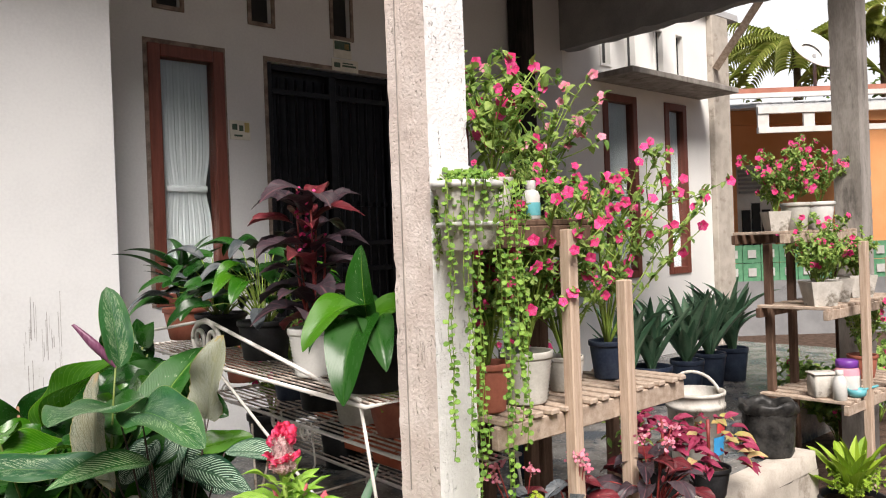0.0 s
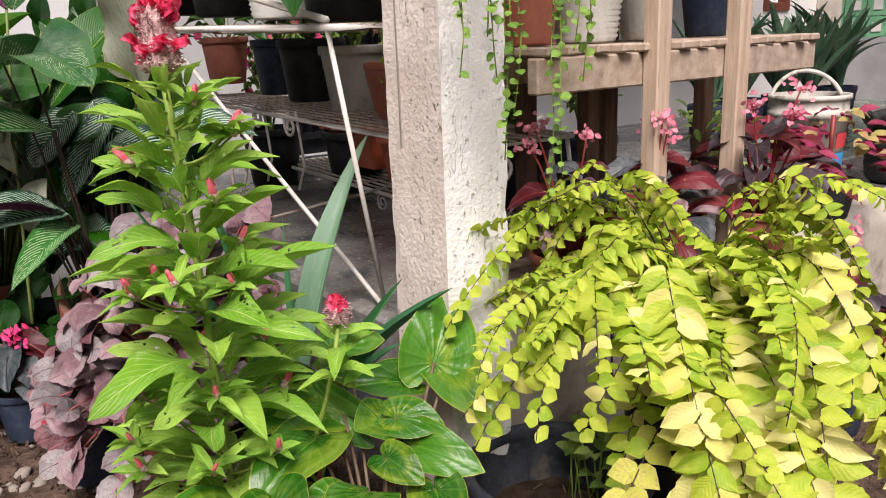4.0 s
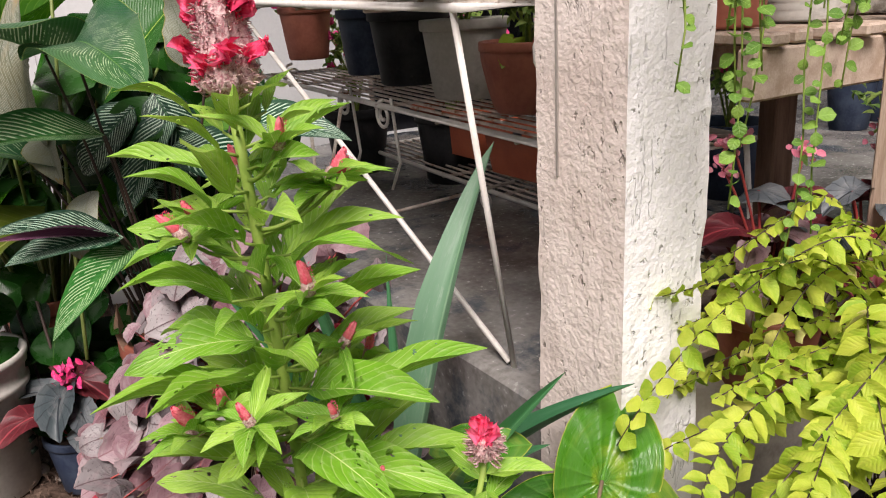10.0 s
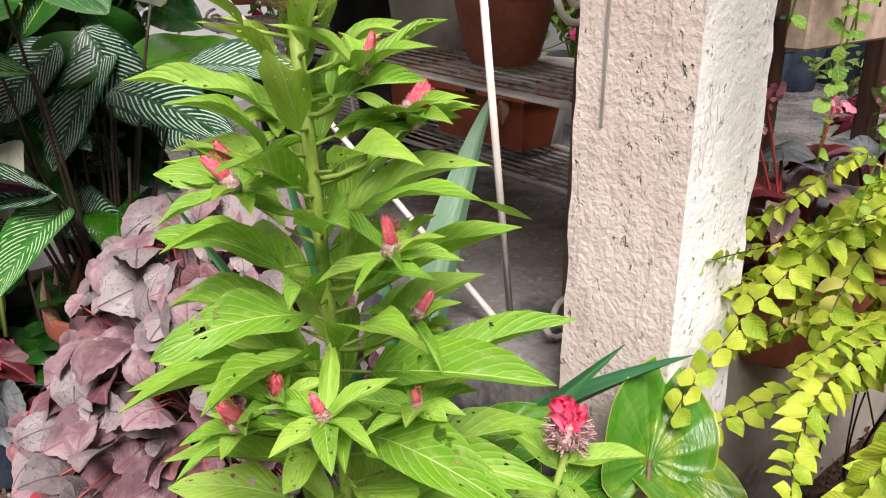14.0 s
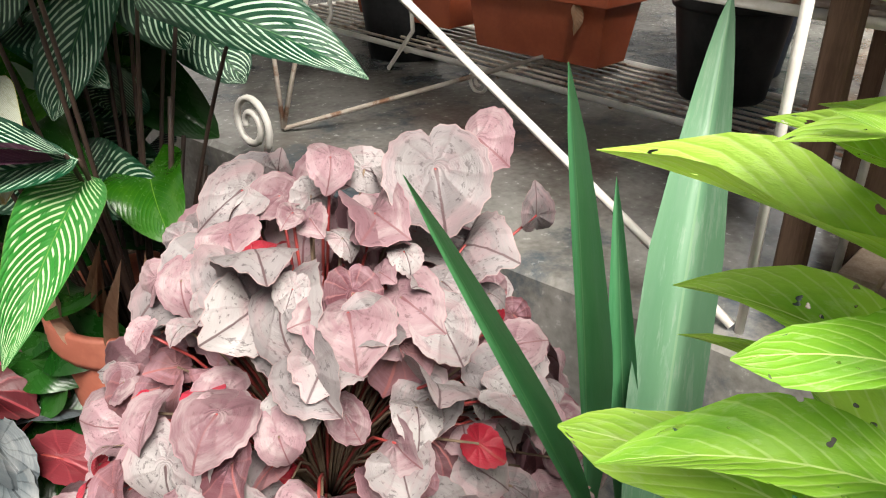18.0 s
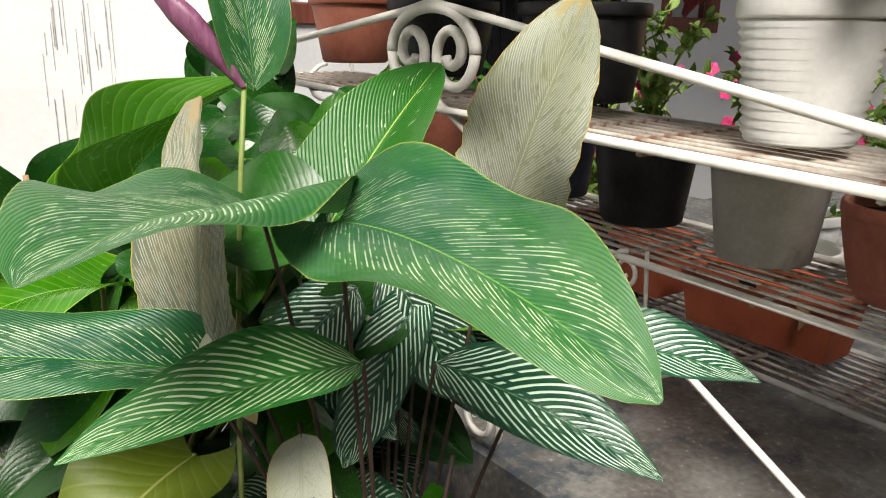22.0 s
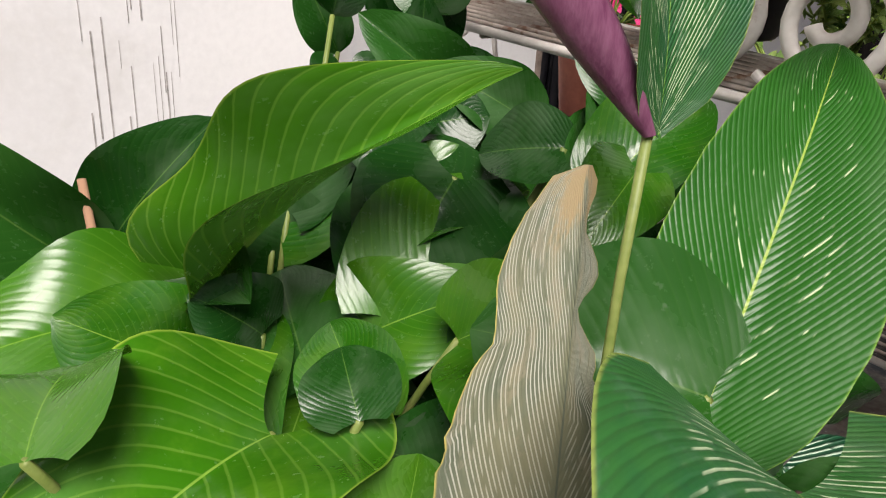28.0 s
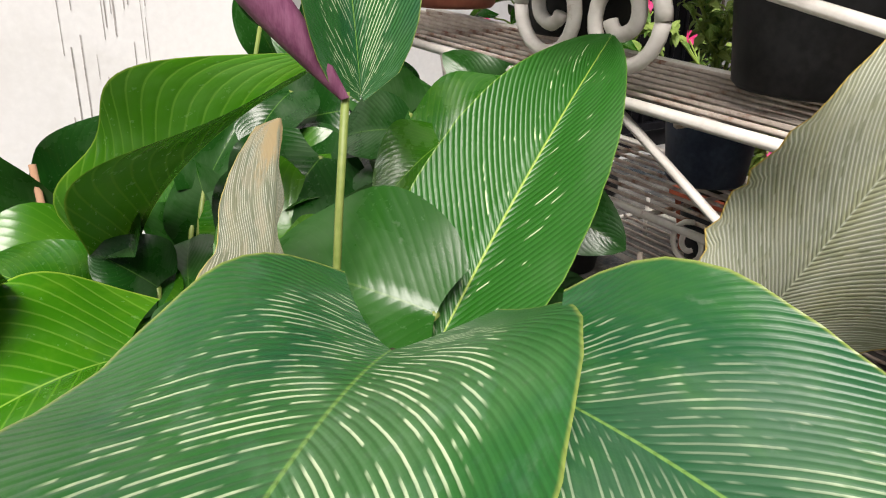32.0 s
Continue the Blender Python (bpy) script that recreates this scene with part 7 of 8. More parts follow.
# short side shoots with small leaves and spikes
bud_wool, bud_red = Batch(), Batch()
for i in range(26):
    f = rs.uniform(0.2, 0.95)
    a = rs.uniform(3.0, 6.6) if i % 4 else rs.uniform(0, 6.28)
    c = stem_at(f)
    out = Vector((math.cos(a), math.sin(a), 0))
    ln = rs.uniform(0.04, 0.08) + 0.13 * (1 - f)
    e = c + out * ln + Vector((0, 0, ln * rs.uniform(0.3, 0.7)))
    part("side_shoot", tube([q - CB for q in arc(c, e, (0, 0, -0.01), 4)], 0.003, 5, None, 0.002), "stem_green", cel)
    for k in range(8):
        aa = k * 2.4 + i
        d = Vector((math.cos(aa), math.sin(aa), rs.uniform(-0.3, 0.6)))
        leaf(cel, rs.choice(("cel", "cel_c")), "celosia", e, e + d * rs.uniform(0.035, 0.08), Vector((0, -0.3, 1)) + rvec(rs, 0.3), rs.uniform(0.012, 0.024))
    k, sc = i % 3, rs.uniform(0.65, 1.05)
    lean = Vector((out.x * 0.5 + rs.uniform(-0.3, 0.3), out.y * 0.5, 1)).normalized()
    m = Vector((0, 0, 1)).rotation_difference(lean).to_matrix().to_4x4()
    m = Matrix.Translation(e - CB) @ m @ Matrix.Rotation(rs.uniform(0, 6.28), 4, "Z") @ Matrix.Scale(sc, 4)
    bud = part("flower_spike", BUD[k], "plume", cel, "small pale pink flower spike", m=m)
    part("spike_tip", TIP[k], "spike", bud, "crimson tip")
    mm = Matrix.Translation(CB) @ m
    for w in range(110):
        a, z = rs.uniform(0, 6.28), rs.uniform(0.0, 0.043)
        r = np.interp(z, [0, 0.006, 0.02, 0.03, 0.045], [0.005, 0.008, 0.0062, 0.0048, 0.001])
        b = mm @ Vector((r * math.cos(a), r * math.sin(a), z))
        e = mm @ Vector(((r + 0.0022) * math.cos(a), (r + 0.0022) * math.sin(a), z + rs.uniform(0.0, 0.0025)))
        (bud_wool if z < 0.021 else bud_red).add("small_b", aim(b, e, rvec(rs, 1), 0.001))
bud_wool.build("bud_wool", "plume", cel)
bud_red.build("bud_fuzz", "crest", cel)
# woolly plume, tufts up its sides and the folded crest
prof = [(0.008, -0.005), (0.022, 0.004), (0.03, 0.014), (0.026, 0.03), (0.022, 0.05), (0.021, 0.07), (0.022, 0.09), (0.01, 0.11)]
plume = part("plume", lathe(prof, 26, 0.012), "plume", cel, "pale grey-pink woolly plume", m=Matrix.Translation(CT - CB))
fuzz, frills = Batch(), Batch()
for i in range(520):
    z = rs.uniform(0, 0.1)
    r = np.interp(z, [0, 0.014, 0.03, 0.05, 0.1], [0.014, 0.03, 0.026, 0.022, 0.022])
    a = rs.uniform(0, 6.28)
    d = Vector((math.cos(a), math.sin(a), rs.uniform(-0.3, 0.7))).normalized()
    q = CT + Vector((r * math.cos(a), r * math.sin(a), z))
    fuzz.add("small_b", aim(q, q + d * rs.uniform(0.006, 0.013), rvec(rs, 1), 0.0022))
for a, z, ln in ((3.6, 0.035, 0.05), (5.2, 0.03, 0.042), (0.1, 0.03, 0.052), (4.4, 0.02, 0.04), (1.9, 0.03, 0.045), (2.8, 0.06, 0.03), (0.0, 0.075, 0.034), (5.9, 0.09, 0.036), (3.3, 0.012, 0.03)):
    q = CT + Vector((0.018 * math.cos(a), 0.018 * math.sin(a), z))
    up = Vector((math.cos(a) * 0.75, math.sin(a) * 0.75, 0.7)).normalized()
    for k in range(5):
        frills.add("frill", aim(q + rvec(rs, 0.004), q + up * ln * 0.75 + rvec(rs, 0.005), Vector((math.sin(a), -math.cos(a), 0.2)) + rvec(rs, 0.7), rs.uniform(0.011, 0.017)))
# two ruffled lobes, one higher than the other
for cx, cz, ang, n, ln0 in ((-0.01, 0.075, -0.75, 36, 0.038), (0.007, 0.082, 0.3, 48, 0.054)):
    for i in range(n):
        th = ang + rs.uniform(-0.75, 0.75)
        d = Vector((math.sin(th), rs.uniform(-0.4, 0.4), math.cos(th))).normalized()
        q = CT + Vector((cx, 0, cz)) + rvec(rs, 0.006)
        ln = ln0 * rs.uniform(0.55, 1.05)
        frills.add("frill", aim(q + d * ln * 0.2, q + d * ln, Vector((rs.uniform(-0.5, 0.5), -1, rs.uniform(-0.3, 0.8))), rs.uniform(0.017, 0.026)))
# a second small crest on a side stem
second = Batch()
q = Vector((-0.205, 2.15, 0.645))
part("side_stem", tube([p - CB for p in arc(CB + Vector((0.0, 0, 0.2)), q, (0.03, 0, -0.05), 8)], 0.005, 6, None, 0.004), "stem_green", cel)
part("plume", lathe([(0.004, 0), (0.014, 0.004), (0.016, 0.015), (0.011, 0.03), (0.004, 0.036)], 18, 0.006), "plume", cel, m=Matrix.Translation(q - CB))
for i in range(26):
    d = Vector((rs.uniform(-0.6, 0.9), rs.uniform(-0.5, 0.5), 1)).normalized()
    b = q + Vector((0, 0, 0.02))
    second.add("frill", aim(b, b + d * rs.uniform(0.02, 0.038), Vector((rs.uniform(-0.5, 0.5), -1, 0.2)), rs.uniform(0.012, 0.018)))
for i in range(180):
    a, z = rs.uniform(0, 6.28), rs.uniform(0, 0.03)
    b = q + Vector((0.014 * math.cos(a), 0.014 * math.sin(a), z))
    fuzz.add("small_b", aim(b, b + Vector((math.cos(a), math.sin(a), 0.2)) * rs.uniform(0.006, 0.016), rvec(rs, 1), 0.002))
for i in range(9):
    a = i * 2.4
    b = q - Vector((0, 0, 0.02 + 0.012 * i))
    leaf(cel, rs.choice(("cel", "cel_c")), "celosia", b, b + Vector((math.cos(a), math.sin(a), rs.uniform(-0.2, 0.4))) * rs.uniform(0.07, 0.12), (0, -0.3, 1), rs.uniform(0.022, 0.034))
second.build("side_crest", "crest", cel, "")
fuzz.build("wool", "plume", cel)
frills.build("crest", "crest", cel, "")

# ---- silver-pink begonia mound ----
rs = random.Random(101)
PB = Vector((-0.8, 2.76, 0.0))
t = potted("pink_begonia", PB, 0.13, 0.22, "terracotta", "dense mound of silver-pink begonia leaves in a clay pot")
for i in range(540):
    a = i * 2.399 + rs.uniform(-0.3, 0.3)
    q = math.sqrt((i + 0.5) / 330) if i < 330 else rs.uniform(0.5, 1.06)
    r = 0.34 * q
    low = rs.random() ** 2.0
    dome = 0.71 - 0.4 * q ** 2.0 - 0.17 * low if i < 330 else rs.uniform(0.12, 0.32) + (1.06 - q) * 0.3
    c = PB + Vector((math.cos(a) * r + 0.02, math.sin(a) * r, dome + rs.uniform(-0.03, 0.03)))
    part("stalk", tube([p - PB for p in arc(PB + Vector((0, 0, 0.2)), c, Vector((0, 0, 0.05)), 4)], 0.0025, 4, None, 0.0018), "stem_red" if i % 3 == 0 else "stem_brown", t)
    out = Vector((math.cos(a), math.sin(a), 0))
    sz = rs.choice((0.028, 0.036, 0.044, 0.054, 0.066)) * rs.uniform(0.85, 1.15)
    x = rs.random()
    sz *= 0.6 if x < 0.035 else 1.0
    tip = c + (out * (0.35 + 0.3 * q) + Vector((0, -0.35, -0.45)) + rvec(rs, 0.75)).normalized() * sz
    mt = "begonia_red" if x < 0.035 else "begonia_wine" if x < 0.13 + 0.25 * low else "begonia_silver" if x < 0.55 else "begonia"
    leaf(t, rs.choice(("bego", "bego_b", "bego_c")), mt, c, tip, Vector((0, -0.7, 0.8)) + out * 0.8 * q + rvec(rs, 0.55), sz * rs.uniform(1.25, 1.55))
for i, (b, e, w, mt) in enumerate((((-0.578, 2.895, 0.701), (-0.539, 2.866, 0.673), 0.104, "begonia"),
                                 ((-0.649, 2.734, 0.723), (-0.639, 2.693, 0.655), 0.126, "begonia_silver"),
                                 ((-0.865, 2.861, 0.662), (-0.902, 2.849, 0.693), 0.081, "begonia_silver"),
                                 ((-0.839, 2.865, 0.675), (-0.833, 2.854, 0.708), 0.044, "begonia_silver"),
                                 ((-0.874, 2.784, 0.684), (-0.926, 2.752, 0.648), 0.074, "begonia_silver"),
                                 ((-0.653, 2.894, 0.663), (-0.680, 2.886, 0.708), 0.067, "begonia_silver"),
                                 ((-0.623, 2.889, 0.648), (-0.635, 2.884, 0.700), 0.074, "begonia"),
                                 ((-0.504, 2.847, 0.609), (-0.508, 2.841, 0.658), 0.048, "begonia_silver"),
                                 ((-0.716, 2.737, 0.666), (-0.731, 2.707, 0.634), 0.074, "begonia"),
                                 ((-0.884, 2.732, 0.652), (-0.876, 2.705, 0.631), 0.081, "begonia"))):
    leaf(t, ("bego", "bego_b")[i % 2], mt, b, e, (0.1 * (i % 3 - 1), -0.9, 0.5), w)
    part("stalk", tube([p - PB for p in arc(PB + Vector((0, 0.05, 0.2)), Vector(b), Vector((0, 0, 0.05)), 5)], 0.003, 4, None, 0.002), "stem_red", t)

# ---- strap-leaved plant by the pillar ----
SB = Vector((-0.42, 2.62, 0.0))
t = potted("strap_leaf_plant", SB, 0.07, 0.2, "black_pot", "grey-green strap-leaved plant beside the pillar")
for b, e, nrm, w, k in (((-0.41, 2.63, 0.3), (-0.262, 2.89, 0.888), (-0.5, -0.8, 0.3), 0.085, "strap"), ((-0.45, 2.75, 0.3), (-0.57, 2.49, 0.90), (0.2, -1, 0.2), 0.03, "spear"), ((-0.44, 2.73, 0.3), (-0.70, 2.42, 0.84), (0.1, -0.8, 0.5), 0.024, "spear"),
                        ((-0.36, 2.68, 0.3), (-0.02, 2.36, 0.64), (0, -0.4, 1), 0.042, "strap"), ((-0.36, 2.66, 0.3), (-0.115, 2.33, 0.67), (0.3, -0.6, 0.8), 0.036, "strap"), ((-0.4, 2.72, 0.3), (-0.45, 2.7, 0.72), (-0.3, -0.9, 0.3), 0.035, "spear"),
                        ((-0.36, 2.66, 0.3), (-0.14, 2.42, 0.5), (0, -0.5, 1), 0.045, "strap")):
    b = (b[0], b[1] - 0.08, 0.22)
    leaf(t, k, "sword" if w > 0.08 else "sword_green", b, e, nrm, w)
# ---- striped calathea ----
rs = random.Random(111)
CA = Vector((-1.1, 3.06, 0.0))
t = potted("calathea_plant", CA, 0.15, 0.4, "terracotta", "tall striped calathea with broad worn leaves in a brown pot")


def cal(key, mat, b, e, nrm, w, bow=(0, 0, 0.05), root=None, label=""):
    """A calathea leaf with its own stalk down to the pot."""
    b, e = Vector(b), Vector(e)
    leaf(t, key, mat, b, e, nrm, w, label=label)
    r0 = Vector(root) if root else CA + Vector(((b.x - CA.x) * 0.25, (b.y - CA.y) * 0.25, 0.36))
    part("stalk", tube([p - CA for p in arc(r0, b, bow, 8)], 0.0038, 6, None, 0.003), "stem_dark", t)


cal("big", "calathea_big", (-1.125, 2.87, 1.108), (-0.80, 2.56, 1.045), (0.0, -0.5, 0.87), 0.22, label="broad worn pinstriped leaf")
cal("big_b", "calathea_big", (-1.235, 2.935, 1.09), (-1.252, 2.455, 1.155), (0.05, -0.05, 1), 0.27, label="broad pale pinstriped leaf")
cal("upright", "calathea_plain", (-1.24, 3.115, 0.955), (-1.055, 3.43, 1.272), (-0.1, -0.8, 0.6), 0.19)
cal("torn", "dry_leaf", (-0.945, 3.09, 1.03), (-0.84, 2.97, 1.37), (-0.2, -1, 0.15), 0.165, label="faded torn grey-yellow leaf")
cal("withered", "brown_leaf", (-1.352, 3.0, 0.87), (-1.355, 3.06, 1.235), (-0.2, -1, 0.1), 0.155, label="withered brown-tipped leaf")
leaf(t, "long_b", "calathea_big", (-1.3, 3.125, 1.245), (-1.36, 3.17, 1.56), (0.65, -0.8, 0.05), 0.125)
roll = bmesh.new()
ring0 = None
for k in range(15):
    f = k / 14
    c0 = Vector((-1.31, 3.105, 1.245)).lerp(Vector((-1.46, 3.085, 1.42)), f) + Vector((0, -0.008, 0.01)) * math.sin(f * 3)
    rr = 0.0045 + 0.0165 * math.sin(min(1, f * 2.0) * math.pi * 0.5) * (1 if f < 0.5 else 1 - (f - 0.5) * 1.7)
    ring = [roll.verts.new(c0 - CA + Vector((rr * math.cos(x), rr * 0.7 * math.sin(x), 0.3 * rr * math.cos(x)))) for x in (j2 * math.pi / 6 for j2 in range(12))]
    if ring0:
        for j2 in range(12):
            roll.faces.new((ring0[j2], ring0[(j2 + 1) % 12], ring[(j2 + 1) % 12], ring[j2]))
    ring0 = ring
part("rolled_leaf", roll, "purple_roll", t, "purple rolled young leaf")
part("stalk", tube([p - CA for p in arc(CA + Vector((-0.19, -0.12, 0.36)), (-1.31, 3.11, 1.25), (-0.02, 0.02, 0), 8)], 0.0048, 8, None, 0.004), "stem_olive", t)
cal("long", "calathea", (-1.10, 2.89, 0.92), (-1.37, 2.65, 0.9), (0, -0.6, 0.8), 0.115)
cal("long_b", "calathea_dark", (-1.05, 3.13, 0.95), (-1.15, 2.99, 0.71), (-0.1, -1, 0.35), 0.1)
cal("long", "calathea_dark", (-1.02, 3.02, 0.87), (-0.72, 2.87, 0.79), (0, -0.65, 0.8), 0.125)
cal("long", "calathea_dark", (-0.86, 3.0, 0.92), (-0.58, 2.98, 0.88), (0, -0.6, 0.9), 0.1)
cal("big_b", "calathea_big", (-1.36, 2.97, 0.86), (-1.75, 2.78, 0.93), (0, -0.55, 0.85), 0.15)
cal("long", "calathea_dark", (-1.09, 2.85, 0.71), (-1.25, 2.66, 0.76), (0, -0.5, 1), 0.075)
leaf(t, "long", "purple_leaf", (-1.1, 2.84, 0.708), (-1.24, 2.655, 0.752), (-0.5, -0.9, 0.3), 0.026, label="purple curled underside of the leaf edge")
cal("long", "calathea_dark", (-1.08, 2.86, 0.7), (-1.27, 2.72, 0.68), (0, -0.6, 0.9), 0.1)
cal("long", "calathea", (-1.09, 2.91, 0.66), (-1.10, 2.6, 0.57), (0.3, -0.4, 1), 0.09)
cal("long_b", "calathea_dark", (-1.1, 3.12, 0.98), (-0.98, 3.1, 0.78), (0.1, -1, 0.4), 0.13)
cal("long_b", "calathea_dark", (-1.15, 3.1, 0.95), (-1.28, 3.05, 0.8), (-0.2, -1, 0.4), 0.13)
cal("big_b", "peace", (-1.0, 3.15, 0.9), (-0.8, 3.2, 0.93), (0, -0.6, 0.9), 0.12)
cal("long_b", "dry_leaf", (-1.2, 2.95, 0.78), (-1.16, 2.82, 0.66), (0, -1, 0.3), 0.09)
cal("folded", "dry_leaf", (-1.33, 3.02, 0.92), (-1.26, 2.94, 0.8), (0, -1, 0.4), 0.08)
cal("glossy", "peace", (-1.05, 3.05, 0.62), (-1.0, 2.92, 0.55), (0, -1, 0.4), 0.12)
for i in range(22):  # filler leaves inside the clump, coloured dark for the shade there
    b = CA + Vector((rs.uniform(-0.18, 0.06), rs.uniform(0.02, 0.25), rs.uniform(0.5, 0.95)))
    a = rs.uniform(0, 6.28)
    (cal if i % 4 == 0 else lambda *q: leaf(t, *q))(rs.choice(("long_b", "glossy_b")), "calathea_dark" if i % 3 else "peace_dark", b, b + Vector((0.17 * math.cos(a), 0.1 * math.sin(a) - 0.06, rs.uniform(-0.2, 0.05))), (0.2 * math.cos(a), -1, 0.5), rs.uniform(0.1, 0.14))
for i in range(9):  # broad filler leaves behind the clump, the shade put into their colour
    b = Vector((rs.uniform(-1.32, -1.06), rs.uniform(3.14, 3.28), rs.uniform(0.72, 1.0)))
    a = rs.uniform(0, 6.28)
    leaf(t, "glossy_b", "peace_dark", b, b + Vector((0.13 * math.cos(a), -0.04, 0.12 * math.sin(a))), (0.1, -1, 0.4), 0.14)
for i in range(6):
    a = i * 2.4
    b = CA + Vector((0.06 * math.cos(a), 0.06 * math.sin(a), 0.35))
    part("stalk", tube([p - CA for p in arc(b, b + Vector((0.07 * math.cos(a), 0.07 * math.sin(a), rs.uniform(0.2, 0.5))), (0, 0, 0), 3)], 0.006, 5, None, 0.004), "stem_dark", t)
for i in range(7):
    b = CA + Vector((rs.uniform(-0.1, 0.1), rs.uniform(-0.12, 0.0), 0.37))
    leaf(t, "folded", "fallen", b, b + Vector((rs.uniform(-0.04, 0.04), rs.uniform(-0.05, 0.0), rs.uniform(0.08, 0.17))), (0, -1, 0.2), 0.025)

# ---- glossy broad-leaved plants along the left wall ----
rs = random.Random(121)
PL = Vector((-1.75, 3.45, 0.0))
t = potted("peace_lily", PL, 0.16, 0.35, "terracotta", "glossy broad-leaved green plant with wavy leaves")


def pl(key, mat, b, e, nrm, w):
    b, e = Vector(b), Vector(e)
    leaf(t, key, mat, b, e, nrm, w)
    part("stalk", tube([p - PL for p in arc(PL + Vector(((b.x - PL.x) * 0.2, (b.y - PL.y) * 0.2, 0.3)), b, (0, 0, 0.04), 8)], 0.0055, 6, None, 0.0045), "stem_olive", t)


pl("arched", "peace_light", (-1.74, 3.48, 0.92), (-1.385, 3.35, 1.24), (-0.5, -0.75, 0.5), 0.15)
for b, e, w in (((-1.54, 3.62, 0.96), (-1.5, 3.7, 1.12), 0.15), ((-1.38, 3.66, 1.0), (-1.36, 3.73, 1.14), 0.14), ((-1.27, 3.64, 0.98), (-1.27, 3.7, 1.13), 0.13), ((-1.6, 3.64, 0.9), (-1.53, 3.68, 1.05), 0.15), ((-1.22, 3.62, 1.02), (-1.26, 3.7, 1.19), 0.1), ((-1.68, 3.6, 0.98), (-1.6, 3.7, 1.14), 0.12), ((-1.46, 3.6, 0.9), (-1.42, 3.66, 1.04), 0.15)):
    pl("glossy_b", "peace_dark", b, e, (0.1, -0.9, 0.35), w)
for k, mt, b, e, w in (("glossy", "peace", (-1.508, 3.376, 0.939), (-1.395, 3.538, 1.065), 0.19), ("glossy_b", "peace_dark", (-1.225, 3.12, 1.03), (-1.42, 3.17, 1.05), 0.2), ("glossy", "peace", (-1.276, 3.435, 1.1), (-1.152, 3.534, 1.189), 0.13), ("glossy_b", "peace", (-1.47, 3.068, 0.838), (-1.459, 3.186, 0.902), 0.13),
                       ("glossy", "peace_dark", (-1.662, 3.383, 0.904), (-1.73, 3.336, 0.975), 0.12), ("glossy_b", "peace_dark", (-1.518, 3.195, 0.927), (-1.549, 3.269, 0.963), 0.1), ("glossy", "peace", (-1.739, 3.025, 0.993), (-1.772, 3.191, 0.971), 0.15), ("glossy_b", "peace", (-1.43, 3.287, 0.971), (-1.317, 3.259, 1.04), 0.13)):
    pl(k, mt, b, e, (0, -0.7, 0.7), w)
for i in range(34):  # leaves filling the back, with the shade there in their dark colour
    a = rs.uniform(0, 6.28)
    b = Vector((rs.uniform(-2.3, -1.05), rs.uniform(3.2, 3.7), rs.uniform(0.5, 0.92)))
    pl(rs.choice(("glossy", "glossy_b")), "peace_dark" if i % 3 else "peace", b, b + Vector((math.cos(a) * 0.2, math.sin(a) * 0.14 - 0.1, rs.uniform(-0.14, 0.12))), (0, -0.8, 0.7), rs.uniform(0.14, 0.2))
pl("glossy_b", "peace_dark", (-1.99, 3.59, 0.88), (-2.2, 3.5, 1.12), (0.1, -0.9, 0.4), 0.2)
pl("glossy_b", "peace_dark", (-1.95, 3.62, 0.9), (-1.78, 3.62, 1.1), (0, -0.9, 0.4), 0.16)
pl("cupped", "peace_light", (-1.605, 3.2, 0.9), (-1.73, 2.92, 0.88), (-0.05, -0.45, 0.9), 0.27)
pl("glossy", "peace_dark", (-1.45, 3.42, 0.93), (-1.5, 3.6, 1.1), (0, -0.9, 0.45), 0.24)
pl("glossy", "peace", (-1.8, 3.5, 0.86), (-2.05, 3.3, 0.85), (0, -0.6, 0.8), 0.2)
pl("glossy_b", "peace", (-1.6, 3.42, 0.85), (-1.62, 3.25, 0.78), (0, -0.8, 0.6), 0.2)
pl("glossy", "peace", (-1.38, 3.25, 0.98), (-1.3, 3.05, 0.92), (0, -0.7, 0.7), 0.17)
pl("glossy_b", "peace_dark", (-1.38, 3.35, 0.9), (-1.25, 3.4, 1.1), (0, -0.9, 0.4), 0.18)
pl("glossy", "peace", (-1.7, 3.6, 0.95), (-1.55, 3.75, 1.12), (0, -0.9, 0.4), 0.18)
pl("glossy_b", "peace_dark", (-1.7, 3.35, 0.75), (-1.75, 3.1, 0.62), (0, -0.7, 0.7), 0.2)
pl("glossy", "peace_dark", (-1.9, 3.4, 0.72), (-2.15, 3.2, 0.66), (0, -0.6, 0.8), 0.2)
pl("glossy", "yellow_old", (-1.4, 3.05, 0.68), (-1.52, 2.82, 0.55), (-0.2, -0.7, 0.7), 0.22)
pl("glossy_b", "peace_dark", (-1.55, 3.2, 0.7), (-1.7, 3.0, 0.6), (0, -0.8, 0.6), 0.18)
pl("glossy", "peace", (-1.3, 3.3, 0.75), (-1.2, 3.2, 0.6), (0, -0.9, 0.5), 0.17)
pl("glossy", "peace_dark", (-2.1, 3.5, 0.8), (-2.4, 3.3, 0.75), (0, -0.6, 0.8), 0.2)
pl("glossy_b", "peace", (-1.55, 3.5, 1.0), (-1.35, 3.55, 1.05), (0, -0.5, 0.9), 0.16)
for i in range(16):
    a = rs.uniform(0, 6.28)
    b = PL + Vector((rs.uniform(-0.4, 0.4), rs.uniform(-0.25, 0.3), rs.uniform(0.45, 0.75)))
    pl(rs.choice(("glossy", "glossy_b")), rs.choice(("peace", "peace_dark", "peace_dark")), b, b + Vector((math.cos(a) * 0.22, math.sin(a) * 0.22 - 0.08, rs.uniform(-0.12, 0.1))), (0, -0.7, 0.8), rs.uniform(0.14, 0.2))
